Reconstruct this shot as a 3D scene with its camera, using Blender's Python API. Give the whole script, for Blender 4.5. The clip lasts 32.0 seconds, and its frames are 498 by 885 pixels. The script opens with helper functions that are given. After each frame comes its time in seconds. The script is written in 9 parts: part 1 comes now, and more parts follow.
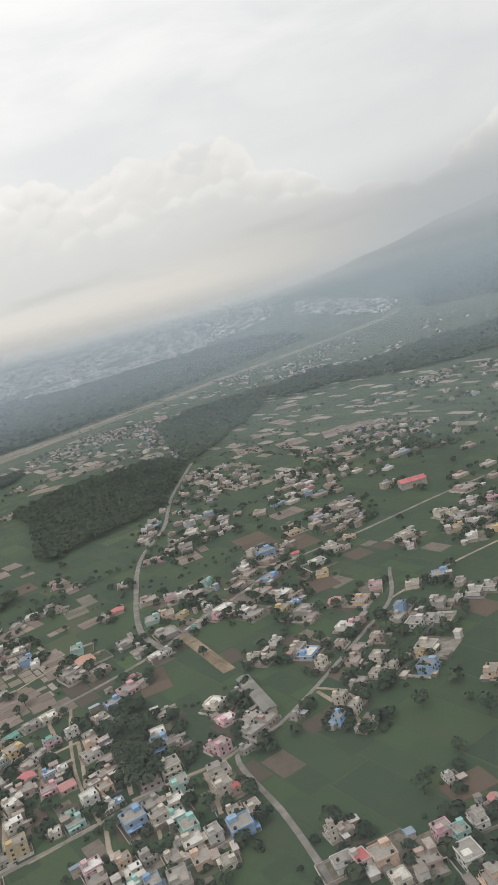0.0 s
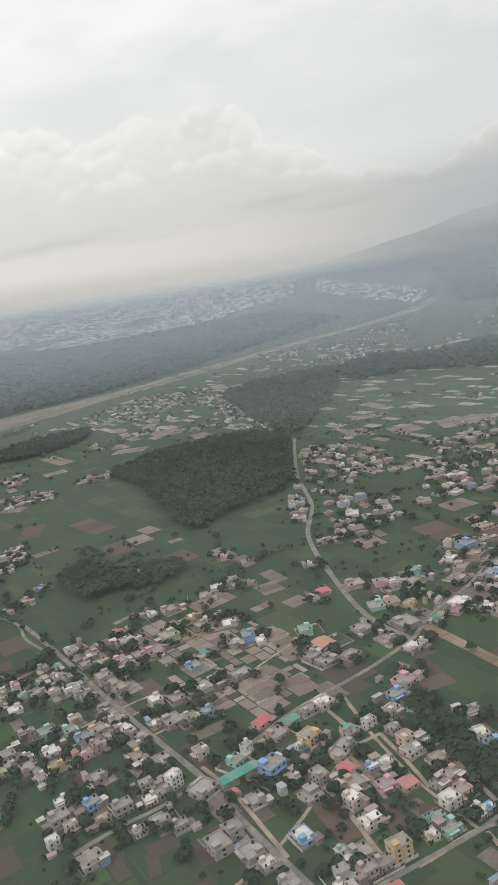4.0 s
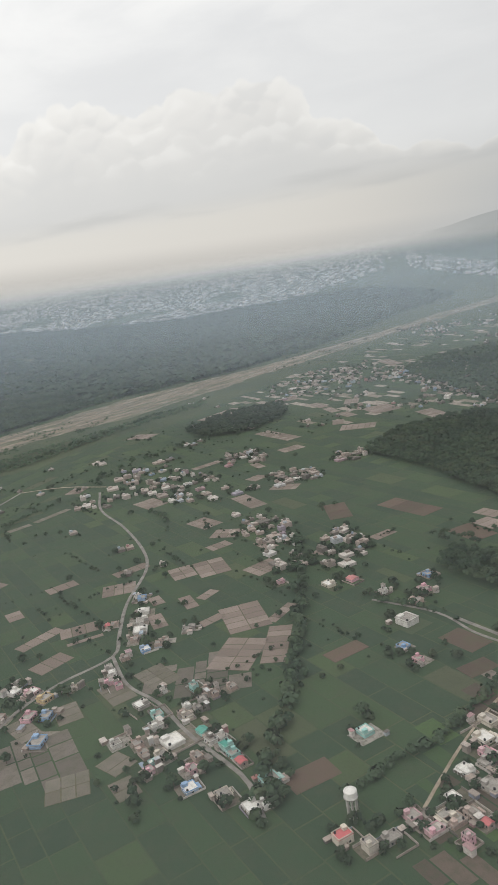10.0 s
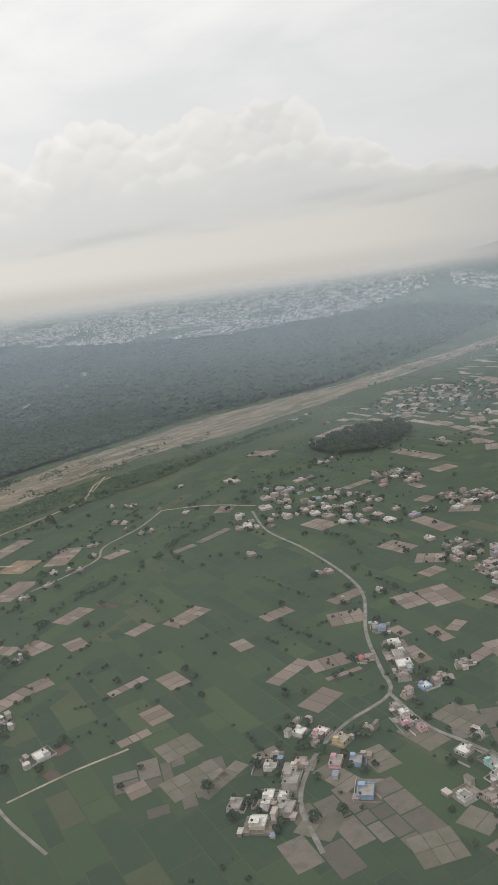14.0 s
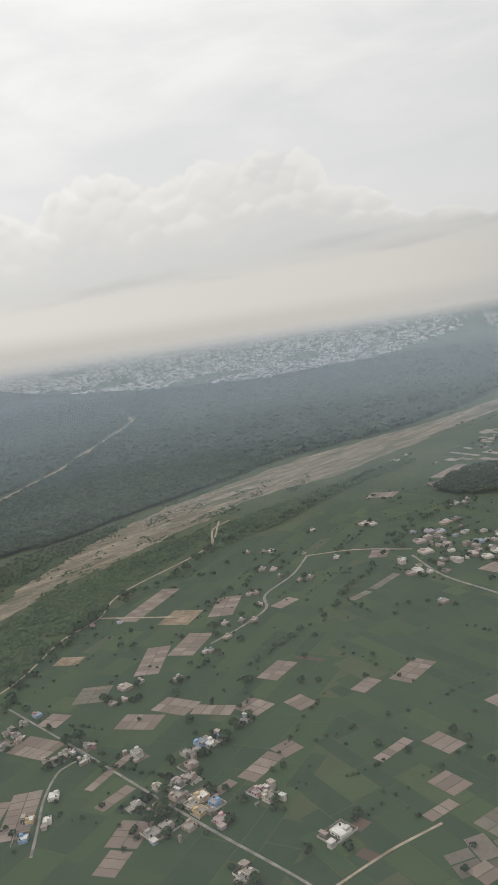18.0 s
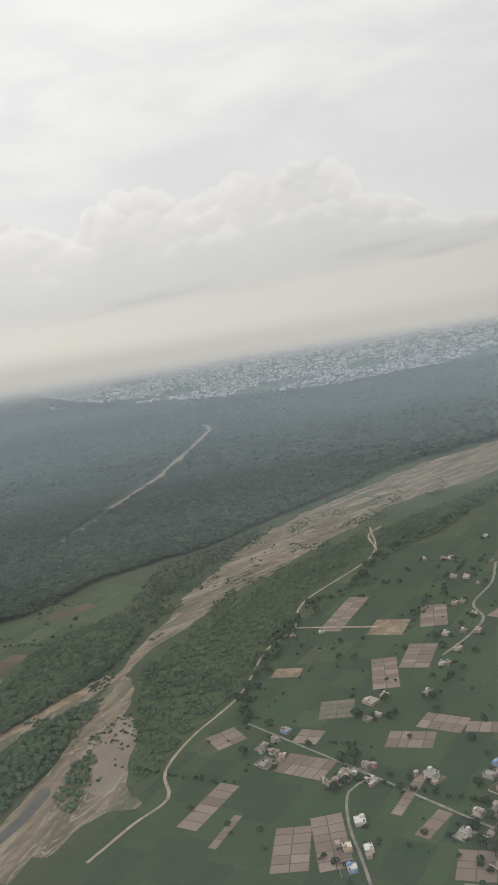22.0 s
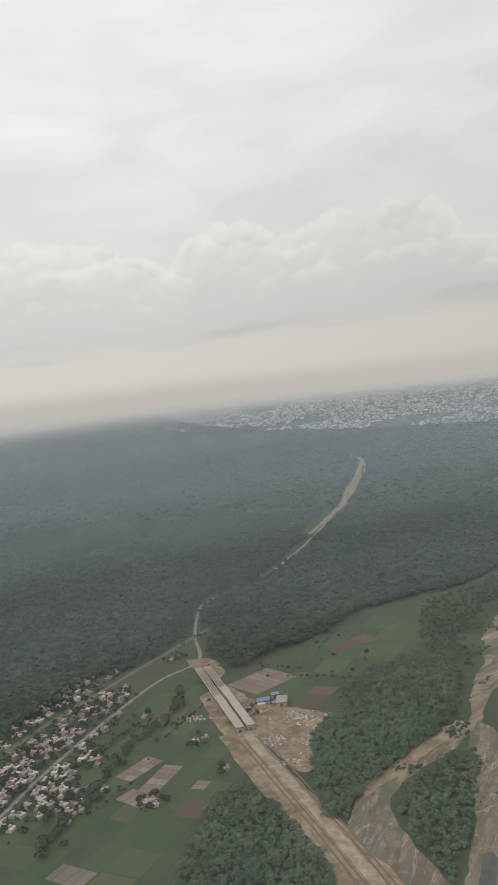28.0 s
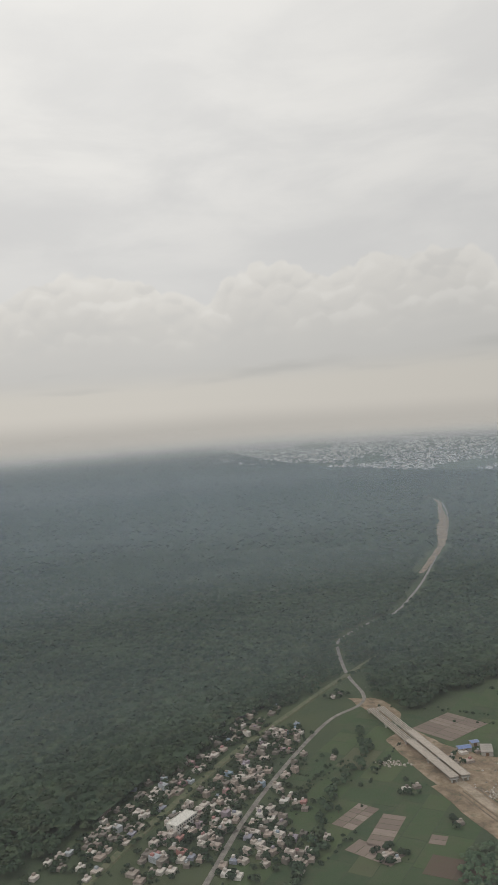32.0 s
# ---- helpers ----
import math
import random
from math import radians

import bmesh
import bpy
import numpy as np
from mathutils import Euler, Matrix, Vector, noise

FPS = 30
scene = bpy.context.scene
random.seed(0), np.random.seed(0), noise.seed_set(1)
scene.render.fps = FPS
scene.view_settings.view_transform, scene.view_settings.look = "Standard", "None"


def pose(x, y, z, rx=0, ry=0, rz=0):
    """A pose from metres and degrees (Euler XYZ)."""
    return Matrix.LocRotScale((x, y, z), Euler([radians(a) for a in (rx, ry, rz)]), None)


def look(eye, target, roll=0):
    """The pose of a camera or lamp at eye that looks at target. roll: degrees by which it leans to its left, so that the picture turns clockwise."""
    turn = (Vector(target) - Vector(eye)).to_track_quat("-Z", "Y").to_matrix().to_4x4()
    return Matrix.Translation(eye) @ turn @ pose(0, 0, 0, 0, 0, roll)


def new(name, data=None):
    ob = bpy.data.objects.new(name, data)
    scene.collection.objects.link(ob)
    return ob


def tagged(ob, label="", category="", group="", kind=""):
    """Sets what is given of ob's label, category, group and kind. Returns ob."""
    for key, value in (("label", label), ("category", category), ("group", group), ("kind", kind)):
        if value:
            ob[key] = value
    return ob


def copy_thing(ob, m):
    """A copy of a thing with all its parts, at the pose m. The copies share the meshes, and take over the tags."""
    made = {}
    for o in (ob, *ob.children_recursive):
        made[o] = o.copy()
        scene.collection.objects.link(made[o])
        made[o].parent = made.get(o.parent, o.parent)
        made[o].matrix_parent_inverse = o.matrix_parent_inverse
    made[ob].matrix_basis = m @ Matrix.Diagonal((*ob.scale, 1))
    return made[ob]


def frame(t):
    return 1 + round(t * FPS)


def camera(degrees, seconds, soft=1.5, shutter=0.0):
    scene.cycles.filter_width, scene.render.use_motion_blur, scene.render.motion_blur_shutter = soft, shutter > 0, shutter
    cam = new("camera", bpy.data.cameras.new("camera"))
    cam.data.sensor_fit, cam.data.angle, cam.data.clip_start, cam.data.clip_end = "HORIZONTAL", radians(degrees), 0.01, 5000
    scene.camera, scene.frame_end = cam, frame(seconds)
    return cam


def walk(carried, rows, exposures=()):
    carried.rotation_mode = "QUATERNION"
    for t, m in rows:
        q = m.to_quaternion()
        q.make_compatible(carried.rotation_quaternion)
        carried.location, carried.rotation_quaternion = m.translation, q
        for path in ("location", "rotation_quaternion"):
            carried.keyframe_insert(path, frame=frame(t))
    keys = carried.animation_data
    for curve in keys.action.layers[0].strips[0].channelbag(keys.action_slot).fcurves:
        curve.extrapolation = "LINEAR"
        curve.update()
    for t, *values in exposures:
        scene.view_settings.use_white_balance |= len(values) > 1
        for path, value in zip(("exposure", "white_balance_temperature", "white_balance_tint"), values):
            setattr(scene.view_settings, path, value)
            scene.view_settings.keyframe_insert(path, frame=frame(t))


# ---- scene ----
cam = camera(34.88, 32.0)


def aim(x, y, z, yaw, pitch, roll):
    """The camera's pose from its place, its heading east of north, its pitch and its lean, in degrees."""
    a, b = radians(yaw), radians(pitch)
    way = Vector((math.sin(a) * math.cos(b), math.cos(a) * math.cos(b), math.sin(b)))
    return look((x, y, z), Vector((x, y, z)) + way * 100, roll)


# seconds, place, heading, pitch, lean
FLIGHT = [
    (0, -0.00, 0.00, 137.76, -9.30, -9.17, -15.81),
    (0.5, -15.38, -0.18, 141.41, -9.72, -8.60, -14.53),
    (1, -30.83, -0.13, 145.20, -9.43, -8.70, -13.19),
    (1.5, -46.59, 0.39, 149.04, -8.66, -9.29, -11.89),
    (2, -62.55, 0.72, 152.56, -8.18, -10.05, -11.14),
    (2.5, -78.72, 0.93, 155.92, -8.41, -11.11, -10.96),
    (4.5, -145.88, 4.00, 167.26, -8.05, -11.36, -9.54),
    (5, -163.48, 4.73, 169.63, -8.10, -11.47, -9.30),
    (5.5, -180.65, 5.19, 171.75, -8.64, -11.53, -9.15),
    (6, -197.81, 6.07, 173.90, -8.60, -11.27, -9.01),
    (6.5, -215.09, 7.16, 176.10, -8.79, -11.19, -9.14),
    (7, -232.44, 7.57, 178.07, -9.28, -11.32, -9.30),
    (7.5, -250.19, 7.90, 180.12, -9.45, -11.53, -9.44),
    (8, -268.49, 8.97, 182.05, -9.54, -11.71, -9.12),
    (8.5, -286.97, 11.23, 184.00, -9.12, -11.40, -8.70),
    (9, -305.37, 13.24, 185.56, -8.77, -10.95, -8.23),
    (9.5, -323.46, 14.71, 187.05, -9.37, -11.07, -8.60),
    (10, -340.71, 15.36, 188.89, -11.48, -12.41, -9.47),
    (10.5, -357.71, 15.51, 190.83, -12.57, -12.82, -10.00),
    (11, -374.98, 16.25, 193.10, -13.06, -12.64, -10.26),
    (11.5, -392.26, 17.16, 195.57, -13.13, -12.12, -10.12),
    (12, -409.58, 17.39, 197.77, -13.05, -11.58, -9.87),
    (12.5, -427.15, 17.66, 200.00, -12.94, -11.32, -9.64),
    (13, -444.73, 18.04, 202.09, -12.82, -11.22, -9.31),
    (13.5, -462.23, 18.91, 204.14, -12.53, -11.22, -9.26),
    (14, -479.78, 20.21, 205.81, -12.17, -11.14, -8.94),
    (14.5, -497.17, 21.40, 207.14, -12.04, -10.85, -8.65),
    (16.5, -566.81, 24.06, 212.34, -11.59, -10.27, -9.03),
    (17, -583.47, 24.64, 214.26, -11.53, -9.45, -8.92),
    (17.5, -600.28, 25.08, 216.30, -11.49, -8.31, -9.17),
    (18, -617.05, 25.02, 218.29, -12.16, -7.87, -9.72),
    (18.5, -633.81, 24.26, 219.99, -12.36, -7.67, -10.13),
    (19, -651.06, 24.03, 221.69, -12.67, -7.80, -10.41),
    (19.5, -668.53, 24.10, 223.38, -12.88, -7.89, -10.39),
    (20, -686.23, 24.63, 225.05, -12.85, -7.56, -10.41),
    (20.5, -703.51, 24.77, 226.55, -13.10, -7.13, -10.21),
    (21, -720.37, 24.35, 227.85, -13.26, -6.87, -10.31),
    (21.5, -737.49, 24.37, 229.35, -13.99, -6.80, -10.35),
    (22, -754.58, 24.95, 230.93, -14.59, -6.76, -10.39),
    (22.5, -771.70, 25.63, 232.32, -15.25, -6.42, -10.31),
    (23, -788.70, 25.70, 233.44, -14.90, -5.66, -9.99),
    (23.5, -805.51, 25.18, 234.66, -14.54, -5.03, -9.56),
    (24, -822.14, 24.51, 236.21, -14.31, -4.42, -9.09),
    (24.5, -838.93, 23.73, 237.83, -14.12, -3.67, -8.77),
    (25, -856.08, 22.36, 239.04, -14.19, -2.83, -8.34),
    (25.5, -873.66, 20.70, 239.97, -15.60, -2.86, -8.34),
    (27.5, -946.38, 16.49, 245.60, -19.66, -3.30, -7.85),
    (28, -965.82, 14.58, 246.76, -20.28, -3.50, -7.54),
    (28.5, -985.13, 12.85, 247.98, -21.07, -3.92, -7.01),
    (29, -1004.00, 11.32, 248.94, -21.89, -4.33, -6.71),
    (29.5, -1022.14, 9.92, 249.37, -22.02, -3.84, -6.15),
    (30, -1039.56, 8.33, 249.05, -20.60, -1.47, -4.66),
    (30.5, -1056.29, 6.86, 248.61, -20.43, -0.57, -4.08),
    (31, -1072.62, 5.18, 247.97, -20.14, 0.22, -3.70),
    (31.5, -1089.07, 2.81, 246.93, -20.95, 0.20, -4.23),
    (32, -1105.68, -0.00, 245.73, -22.13, -0.57, -4.75),
]
walk(cam, [(t, aim(*row)) for t, *row in FLIGHT],
     [(0, 0.0, 6500, 10), (5, 0.0, 6500, 10), (9, -0.01, 6500, 10), (17, -0.08, 6540, 10), (22, -0.12, 6560, 10), (25, -0.28, 6640, 10), (28, -0.22, 6640, 10), (29, -0.22, 6660, 10), (30, -0.46, 6700, 10), (31, -0.54, 6700, 10), (32, -0.38, 6660, 10)])

# ---- sky and light: a bright overcast with a cumulus bank low over the valley ----
SUN_UP, SUN_ROUND = 52, 215
world = bpy.data.worlds.new("world")
scene.world = world
world.use_nodes = True


class Net:
    """A small helper to write node trees as plain lines."""

    def __init__(self, tree):
        self.tree = tree
        tree.nodes.clear()

    def add(self, kind, values=None, **props):
        n = self.tree.nodes.new(kind)
        for k, v in props.items():
            setattr(n, k, v)
        for k, v in (values or {}).items():
            self.put(n.inputs[k], v)
        return n

    def put(self, socket, v):
        if isinstance(v, bpy.types.NodeSocket):
            self.tree.links.new(v, socket)
        elif isinstance(v, bpy.types.Node):
            self.tree.links.new(v.outputs[0], socket)
        else:
            socket.default_value = v

    def math(self, op, a, b=0.0, c=0.0, clamp=False):
        return self.add("ShaderNodeMath", {0: a, 1: b, 2: c}, operation=op, use_clamp=clamp).outputs[0]

    def span(self, v, lo, hi, a=0.0, b=1.0, kind="SMOOTHSTEP"):
        return self.add("ShaderNodeMapRange", {0: v, 1: lo, 2: hi, 3: a, 4: b}, interpolation_type=kind).outputs[0]

    def mix(self, f, a, b, kind="MIX"):
        n = self.tree.nodes.new("ShaderNodeMix")
        n.data_type, n.blend_type = "RGBA", kind
        self.put(n.inputs[0], f), self.put(n.inputs[6], a), self.put(n.inputs[7], b)
        return n.outputs[2]

    def noise(self, vec, scale, detail=4.0, rough=0.55, dist=0.0):
        n = self.add("ShaderNodeTexNoise", {"Scale": scale, "Detail": detail, "Roughness": rough, "Distortion": dist})
        self.put(n.inputs["Vector"], vec)
        return n.outputs[0]

    def ramp(self, f, stops, kind="LINEAR"):
        n = self.tree.nodes.new("ShaderNodeValToRGB")
        n.color_ramp.interpolation = kind
        while len(n.color_ramp.elements) < len(stops):
            n.color_ramp.elements.new(0.5)
        for e, (p, c) in zip(n.color_ramp.elements, stops):
            e.position, e.color = p, (*c, 1)
        self.put(n.inputs[0], f)
        return n.outputs[0]


def rgb(r, g, b):
    return (r, g, b, 1.0)


N = Net(world.node_tree)
sky = N.add("ShaderNodeTexSky", sky_type="NISHITA", sun_disc=False, sun_elevation=radians(SUN_UP), sun_rotation=radians(SUN_ROUND), dust_density=3.0)
way = N.add("ShaderNodeTexCoord").outputs["Generated"]
xyz = N.add("ShaderNodeSeparateXYZ", {0: way})
up = N.math("ARCSINE", xyz.outputs[2])
round_ = N.math("ARCTAN2", xyz.outputs[0], xyz.outputs[1])
# high layer: streaks of stratus
flat = N.add("ShaderNodeCombineXYZ", {0: N.math("MULTIPLY", round_, 2.0), 1: N.math("MULTIPLY", up, 6.0), 2: N.math("MULTIPLY", round_, 0.6)})
streaks = N.noise(flat, 2.2, 6.0, 0.55, 0.35)
high = N.ramp(N.span(streaks, 0.3, 0.7), [(0.0, (0.65, 0.65, 0.645)), (0.5, (0.725, 0.722, 0.708)), (1.0, (0.805, 0.797, 0.773))])
high = N.mix(N.span(up, 0.15, 0.75), high, rgb(0.90, 0.90, 0.88))
high = N.mix(N.span(up, 0.36, 0.16, 0.0, 0.75), high, rgb(0.648, 0.648, 0.640))
# the cumulus bank: billows on billows, lit from above, flat and grey at its base
lump = N.add("ShaderNodeCombineXYZ", {0: round_, 1: N.math("MULTIPLY", up, 1.2), 2: 0.0})
bend = N.add("ShaderNodeTexNoise", {"Vector": lump, "Scale": 9.0, "Detail": 7.0, "Roughness": 0.58}).outputs["Color"]
lump = N.add("ShaderNodeVectorMath", {0: lump, 1: N.mix(1.0, bend, rgb(0.055, 0.050, 0.0), "MULTIPLY")}, operation="ADD").outputs[0]


def billow(vec):
    """Round heads of three sizes, from 0 to about 1."""
    total = 0.0
    for scale, share in ((7.0, 0.52), (16.0, 0.31), (40.0, 0.17)):
        v = N.add("ShaderNodeTexVoronoi", {"Vector": vec, "Scale": scale, "Smoothness": 0.35}, feature="SMOOTH_F1")
        d = N.math("MULTIPLY", v.outputs["Distance"], 1.45)
        total = N.math("ADD", total, N.math("MULTIPLY_ADD", N.math("MULTIPLY", d, d), -share, share))
    return total


heads = billow(lump)
rim_ = billow(N.add("ShaderNodeVectorMath", {0: lump, 1: (1.0, 0.45, 1.0)}, operation="MULTIPLY").outputs[0])
above = billow(N.add("ShaderNodeVectorMath", {0: lump, 1: (-0.002, 0.009, 0.0)}, operation="ADD").outputs[0])
relief = N.math("SUBTRACT", heads, above)
crest = N.math("ADD", N.span(round_, -0.10, 0.12, 0.206, 0.118), N.span(round_, 0.13, 0.24, 0.0, 0.05))
edge = N.math("MULTIPLY_ADD", N.math("SUBTRACT", rim_, 0.62), 0.066, crest)
inside = N.span(N.math("SUBTRACT", edge, up), -0.001, 0.005)
BASE = 0.080
rise = N.math("DIVIDE", N.math("SUBTRACT", up, BASE), N.math("SUBTRACT", edge, BASE))
lit = N.ramp(rise, [(0.0, (0.525, 0.520, 0.505)), (0.2, (0.545, 0.538, 0.520)), (0.5, (0.595, 0.583, 0.556)), (0.8, (0.675, 0.658, 0.622)), (1.0, (0.755, 0.737, 0.695))])
lit = N.mix(N.math("MULTIPLY", N.span(relief, 0.01, 0.18, 0.0, 0.55), N.span(rise, 0.2, 0.8)), lit, rgb(0.80, 0.785, 0.745))
lit = N.mix(N.math("MULTIPLY", N.span(relief, 0.0, -0.18, 0.0, 0.45), N.span(rise, 0.0, 0.4)), lit, rgb(0.545, 0.54, 0.525))
cloud = N.mix(N.math("MULTIPLY", inside, 0.82), high, lit)
# the warm haze under the bank, and a thin grey streak along its base
cloud = N.mix(N.span(up, BASE + 0.012, BASE - 0.022), cloud, rgb(0.600, 0.580, 0.540))
along = N.add("ShaderNodeCombineXYZ", {0: round_, 1: N.math("MULTIPLY", up, 5.0), 2: 0.4})
wave = N.noise(along, 7.0, 4.0, 0.55)
near_base = N.span(N.math("ABSOLUTE", N.math("SUBTRACT", up, N.math("MULTIPLY_ADD", wave, 0.05, BASE - 0.024))), 0.015, 0.0)
cloud = N.mix(N.math("MULTIPLY", near_base, N.span(N.noise(along, 4.5, 2.0), 0.40, 0.60, 0.1, 0.75)), cloud, rgb(0.485, 0.482, 0.468))
cloud = N.mix(N.span(up, 0.03, -0.005), cloud, rgb(0.555, 0.540, 0.505))
cloud = N.mix(N.span(up, -0.004, -0.04), cloud, rgb(0.30, 0.32, 0.32))
# brighter towards the sun's side
side = N.span(round_, -0.5, 0.2, 1.03, 0.87, "LINEAR")
cloud = N.mix(1.0, cloud, N.add("ShaderNodeCombineXYZ", {0: side, 1: side, 2: side}).outputs[0], "MULTIPLY")
veil = N.mix(0.08, cloud, N.mix(1.0, sky.outputs[0], rgb(0.10, 0.10, 0.10), "MULTIPLY"))
back = N.add("ShaderNodeBackground", {"Color": veil, "Strength": 1.30})
out = N.add("ShaderNodeOutputWorld", {0: back})

sun = new("sun", bpy.data.lights.new("sun", "SUN"))
sun.data.energy, sun.data.angle, sun.data.color = 1.0, radians(14), (1.0, 0.95, 0.88)
a, b = radians(SUN_ROUND), radians(SUN_UP)
sun.matrix_world = look((0, 0, 0), (-math.sin(a) * math.cos(b), -math.cos(a) * math.cos(b), -math.sin(b)))

# ---- materials ----
def surface(name, colour, rough=0.9, bump=0.0, bump_scale=1.0, metallic=0.0, spec=0.3):
    """A Principled material; colour is a function that takes the Net and gives a colour or socket."""
    m = bpy.data.materials.new(name)
    m.use_nodes = True
    n = Net(m.node_tree)
    p = n.add("ShaderNodeBsdfPrincipled", {"Roughness": rough, "Metallic": metallic, "Specular IOR Level": spec})
    n.put(p.inputs["Base Color"], colour(n) if callable(colour) else (*colour, 1))
    if bump:
        b = n.add("ShaderNodeBump", {"Strength": bump, "Distance": 0.5})
        n.put(b.inputs["Height"], n.noise(place(n), bump_scale, 5.0, 0.6))
        n.put(p.inputs["Normal"], b.outputs[0])
    n.add("ShaderNodeOutputMaterial", {0: p})
    return m


def place(n):
    return n.add("ShaderNodeNewGeometry").outputs["Position"]


def chance(n):
    return n.add("ShaderNodeObjectInfo").outputs["Random"]


def island(n):
    return n.add("ShaderNodeNewGeometry").outputs["Random Per Island"]


def crop_colour(n):
    pos = place(n)
    a = n.noise(pos, 0.012, 3.0)
    b = n.noise(pos, 0.25, 4.0, 0.65)
    c = n.ramp(n.span(a, 0.3, 0.7), [(0.0, (0.032, 0.050, 0.026)), (0.5, (0.041, 0.060, 0.028)), (1.0, (0.054, 0.068, 0.032))])
    return n.mix(n.span(b, 0.35, 0.75, 0.0, 0.5), c, rgb(0.055, 0.065, 0.036))


def plot_colour(n):
    """A standing crop: each plot its own green."""
    pos = place(n)
    c = n.ramp(chance(n), [(0.0, (0.028, 0.060, 0.028)), (0.3, (0.036, 0.075, 0.028)), (0.6, (0.050, 0.090, 0.032)), (0.8, (0.060, 0.085, 0.038)), (1.0, (0.075, 0.085, 0.040))])
    b = n.noise(pos, 0.09, 5.0, 0.65)
    c = n.mix(n.span(b, 0.4, 0.75, 0.0, 0.35), c, rgb(0.085, 0.090, 0.050))
    return n.mix(n.span(n.noise(pos, 1.2, 3.0), 0.45, 0.7, 0.0, 0.3), c, rgb(0.020, 0.040, 0.020))


def tilled_colour(n):
    pos = place(n)
    c = n.ramp(chance(n), [(0.0, (0.140, 0.108, 0.092)), (0.5, (0.188, 0.146, 0.126)), (1.0, (0.245, 0.196, 0.173))])
    c = n.mix(n.span(n.noise(pos, 0.10, 5.0, 0.65), 0.35, 0.75, 0.0, 0.6), c, rgb(0.145, 0.12, 0.098))
    return n.mix(n.span(n.noise(pos, 0.7, 4.0), 0.5, 0.75, 0.0, 0.35), c, rgb(0.13, 0.15, 0.085))


def soil_colour(n):
    pos = place(n)
    c = n.ramp(chance(n), [(0.0, (0.068, 0.050, 0.038)), (1.0, (0.105, 0.074, 0.056))])
    return n.mix(n.span(n.noise(pos, 0.12, 5.0, 0.65), 0.4, 0.75, 0.0, 0.5), c, rgb(0.07, 0.075, 0.04))


def leaf_colour(n, dark=1.0):
    """Each clump its own green, whole crowns browner, lighter or darker, in drifts."""
    pos = place(n)

    def tone(r, g, b):
        return rgb(0.98 * r * dark, g * dark, 1.09 * b * dark)

    c = n.ramp(island(n), [(0.0, tone(0.034, 0.054, 0.031)[:3]), (0.55, tone(0.043, 0.068, 0.036)[:3]), (1.0, tone(0.055, 0.083, 0.043)[:3])])
    crown = n.add("ShaderNodeTexVoronoi", {"Vector": pos, "Scale": 0.13}).outputs["Color"]
    luck = n.add("ShaderNodeSeparateColor", {0: crown})
    c = n.mix(n.span(luck.outputs[0], 0.55, 1.0, 0.0, 0.75, "LINEAR"), c, tone(0.072, 0.094, 0.046))
    c = n.mix(n.span(luck.outputs[1], 0.70, 1.0, 0.0, 0.6, "LINEAR"), c, tone(0.068, 0.075, 0.042))
    c = n.mix(n.span(luck.outputs[2], 0.45, 0.0, 0.0, 0.55, "LINEAR"), c, tone(0.022, 0.040, 0.025))
    c = n.mix(n.span(n.noise(pos, 0.012, 5.0, 0.6), 0.45, 0.68, 0.0, 0.5), c, tone(0.056, 0.084, 0.046))
    return n.mix(n.span(n.noise(pos, 0.006, 4.0, 0.6), 0.52, 0.36, 0.0, 0.4), c, tone(0.024, 0.042, 0.028))


def sand_colour(n, flow=54):
    """Olive-tan gravel and sand in bars along the river, cut by braided channels, with drifts of green."""
    pos = place(n)
    warp = n.add("ShaderNodeMapping", {"Rotation": (0, 0, radians(flow)), "Scale": (4.5, 1.0, 1.0)}, vector_type="TEXTURE")
    n.put(warp.inputs["Vector"], pos)
    a = n.noise(warp.outputs[0], 0.05, 9.0, 0.72, 0.5)
    b = n.noise(pos, 0.16, 8.0, 0.75, 0.2)
    c = n.ramp(n.span(a, 0.33, 0.67), [(0.0, (0.082, 0.074, 0.050)), (0.35, (0.132, 0.108, 0.076)), (0.7, (0.182, 0.146, 0.107)), (1.0, (0.245, 0.205, 0.158))])
    for scale, wide, tone, share in ((0.016, 0.016, (0.10, 0.098, 0.082), 0.8), (0.04, 0.014, (0.30, 0.265, 0.22), 0.7), (0.09, 0.016, (0.115, 0.105, 0.078), 0.6)):
        ridge = n.math("ABSOLUTE", n.math("SUBTRACT", n.noise(warp.outputs[0], scale, 6.0, 0.6, 1.2), 0.5))
        c = n.mix(n.span(ridge, wide, 0.003, 0.0, share), c, rgb(*tone))
    drift = n.noise(warp.outputs[0], 0.028, 7.0, 0.7, 0.8)
    c = n.mix(n.span(drift, 0.52, 0.60, 0.0, 0.75), c, rgb(0.062, 0.078, 0.042))
    c = n.mix(n.span(b, 0.52, 0.64, 0.0, 0.7), c, rgb(0.078, 0.088, 0.052))
    return n.mix(n.span(b, 0.47, 0.34, 0.0, 0.4), c, rgb(0.245, 0.208, 0.165))


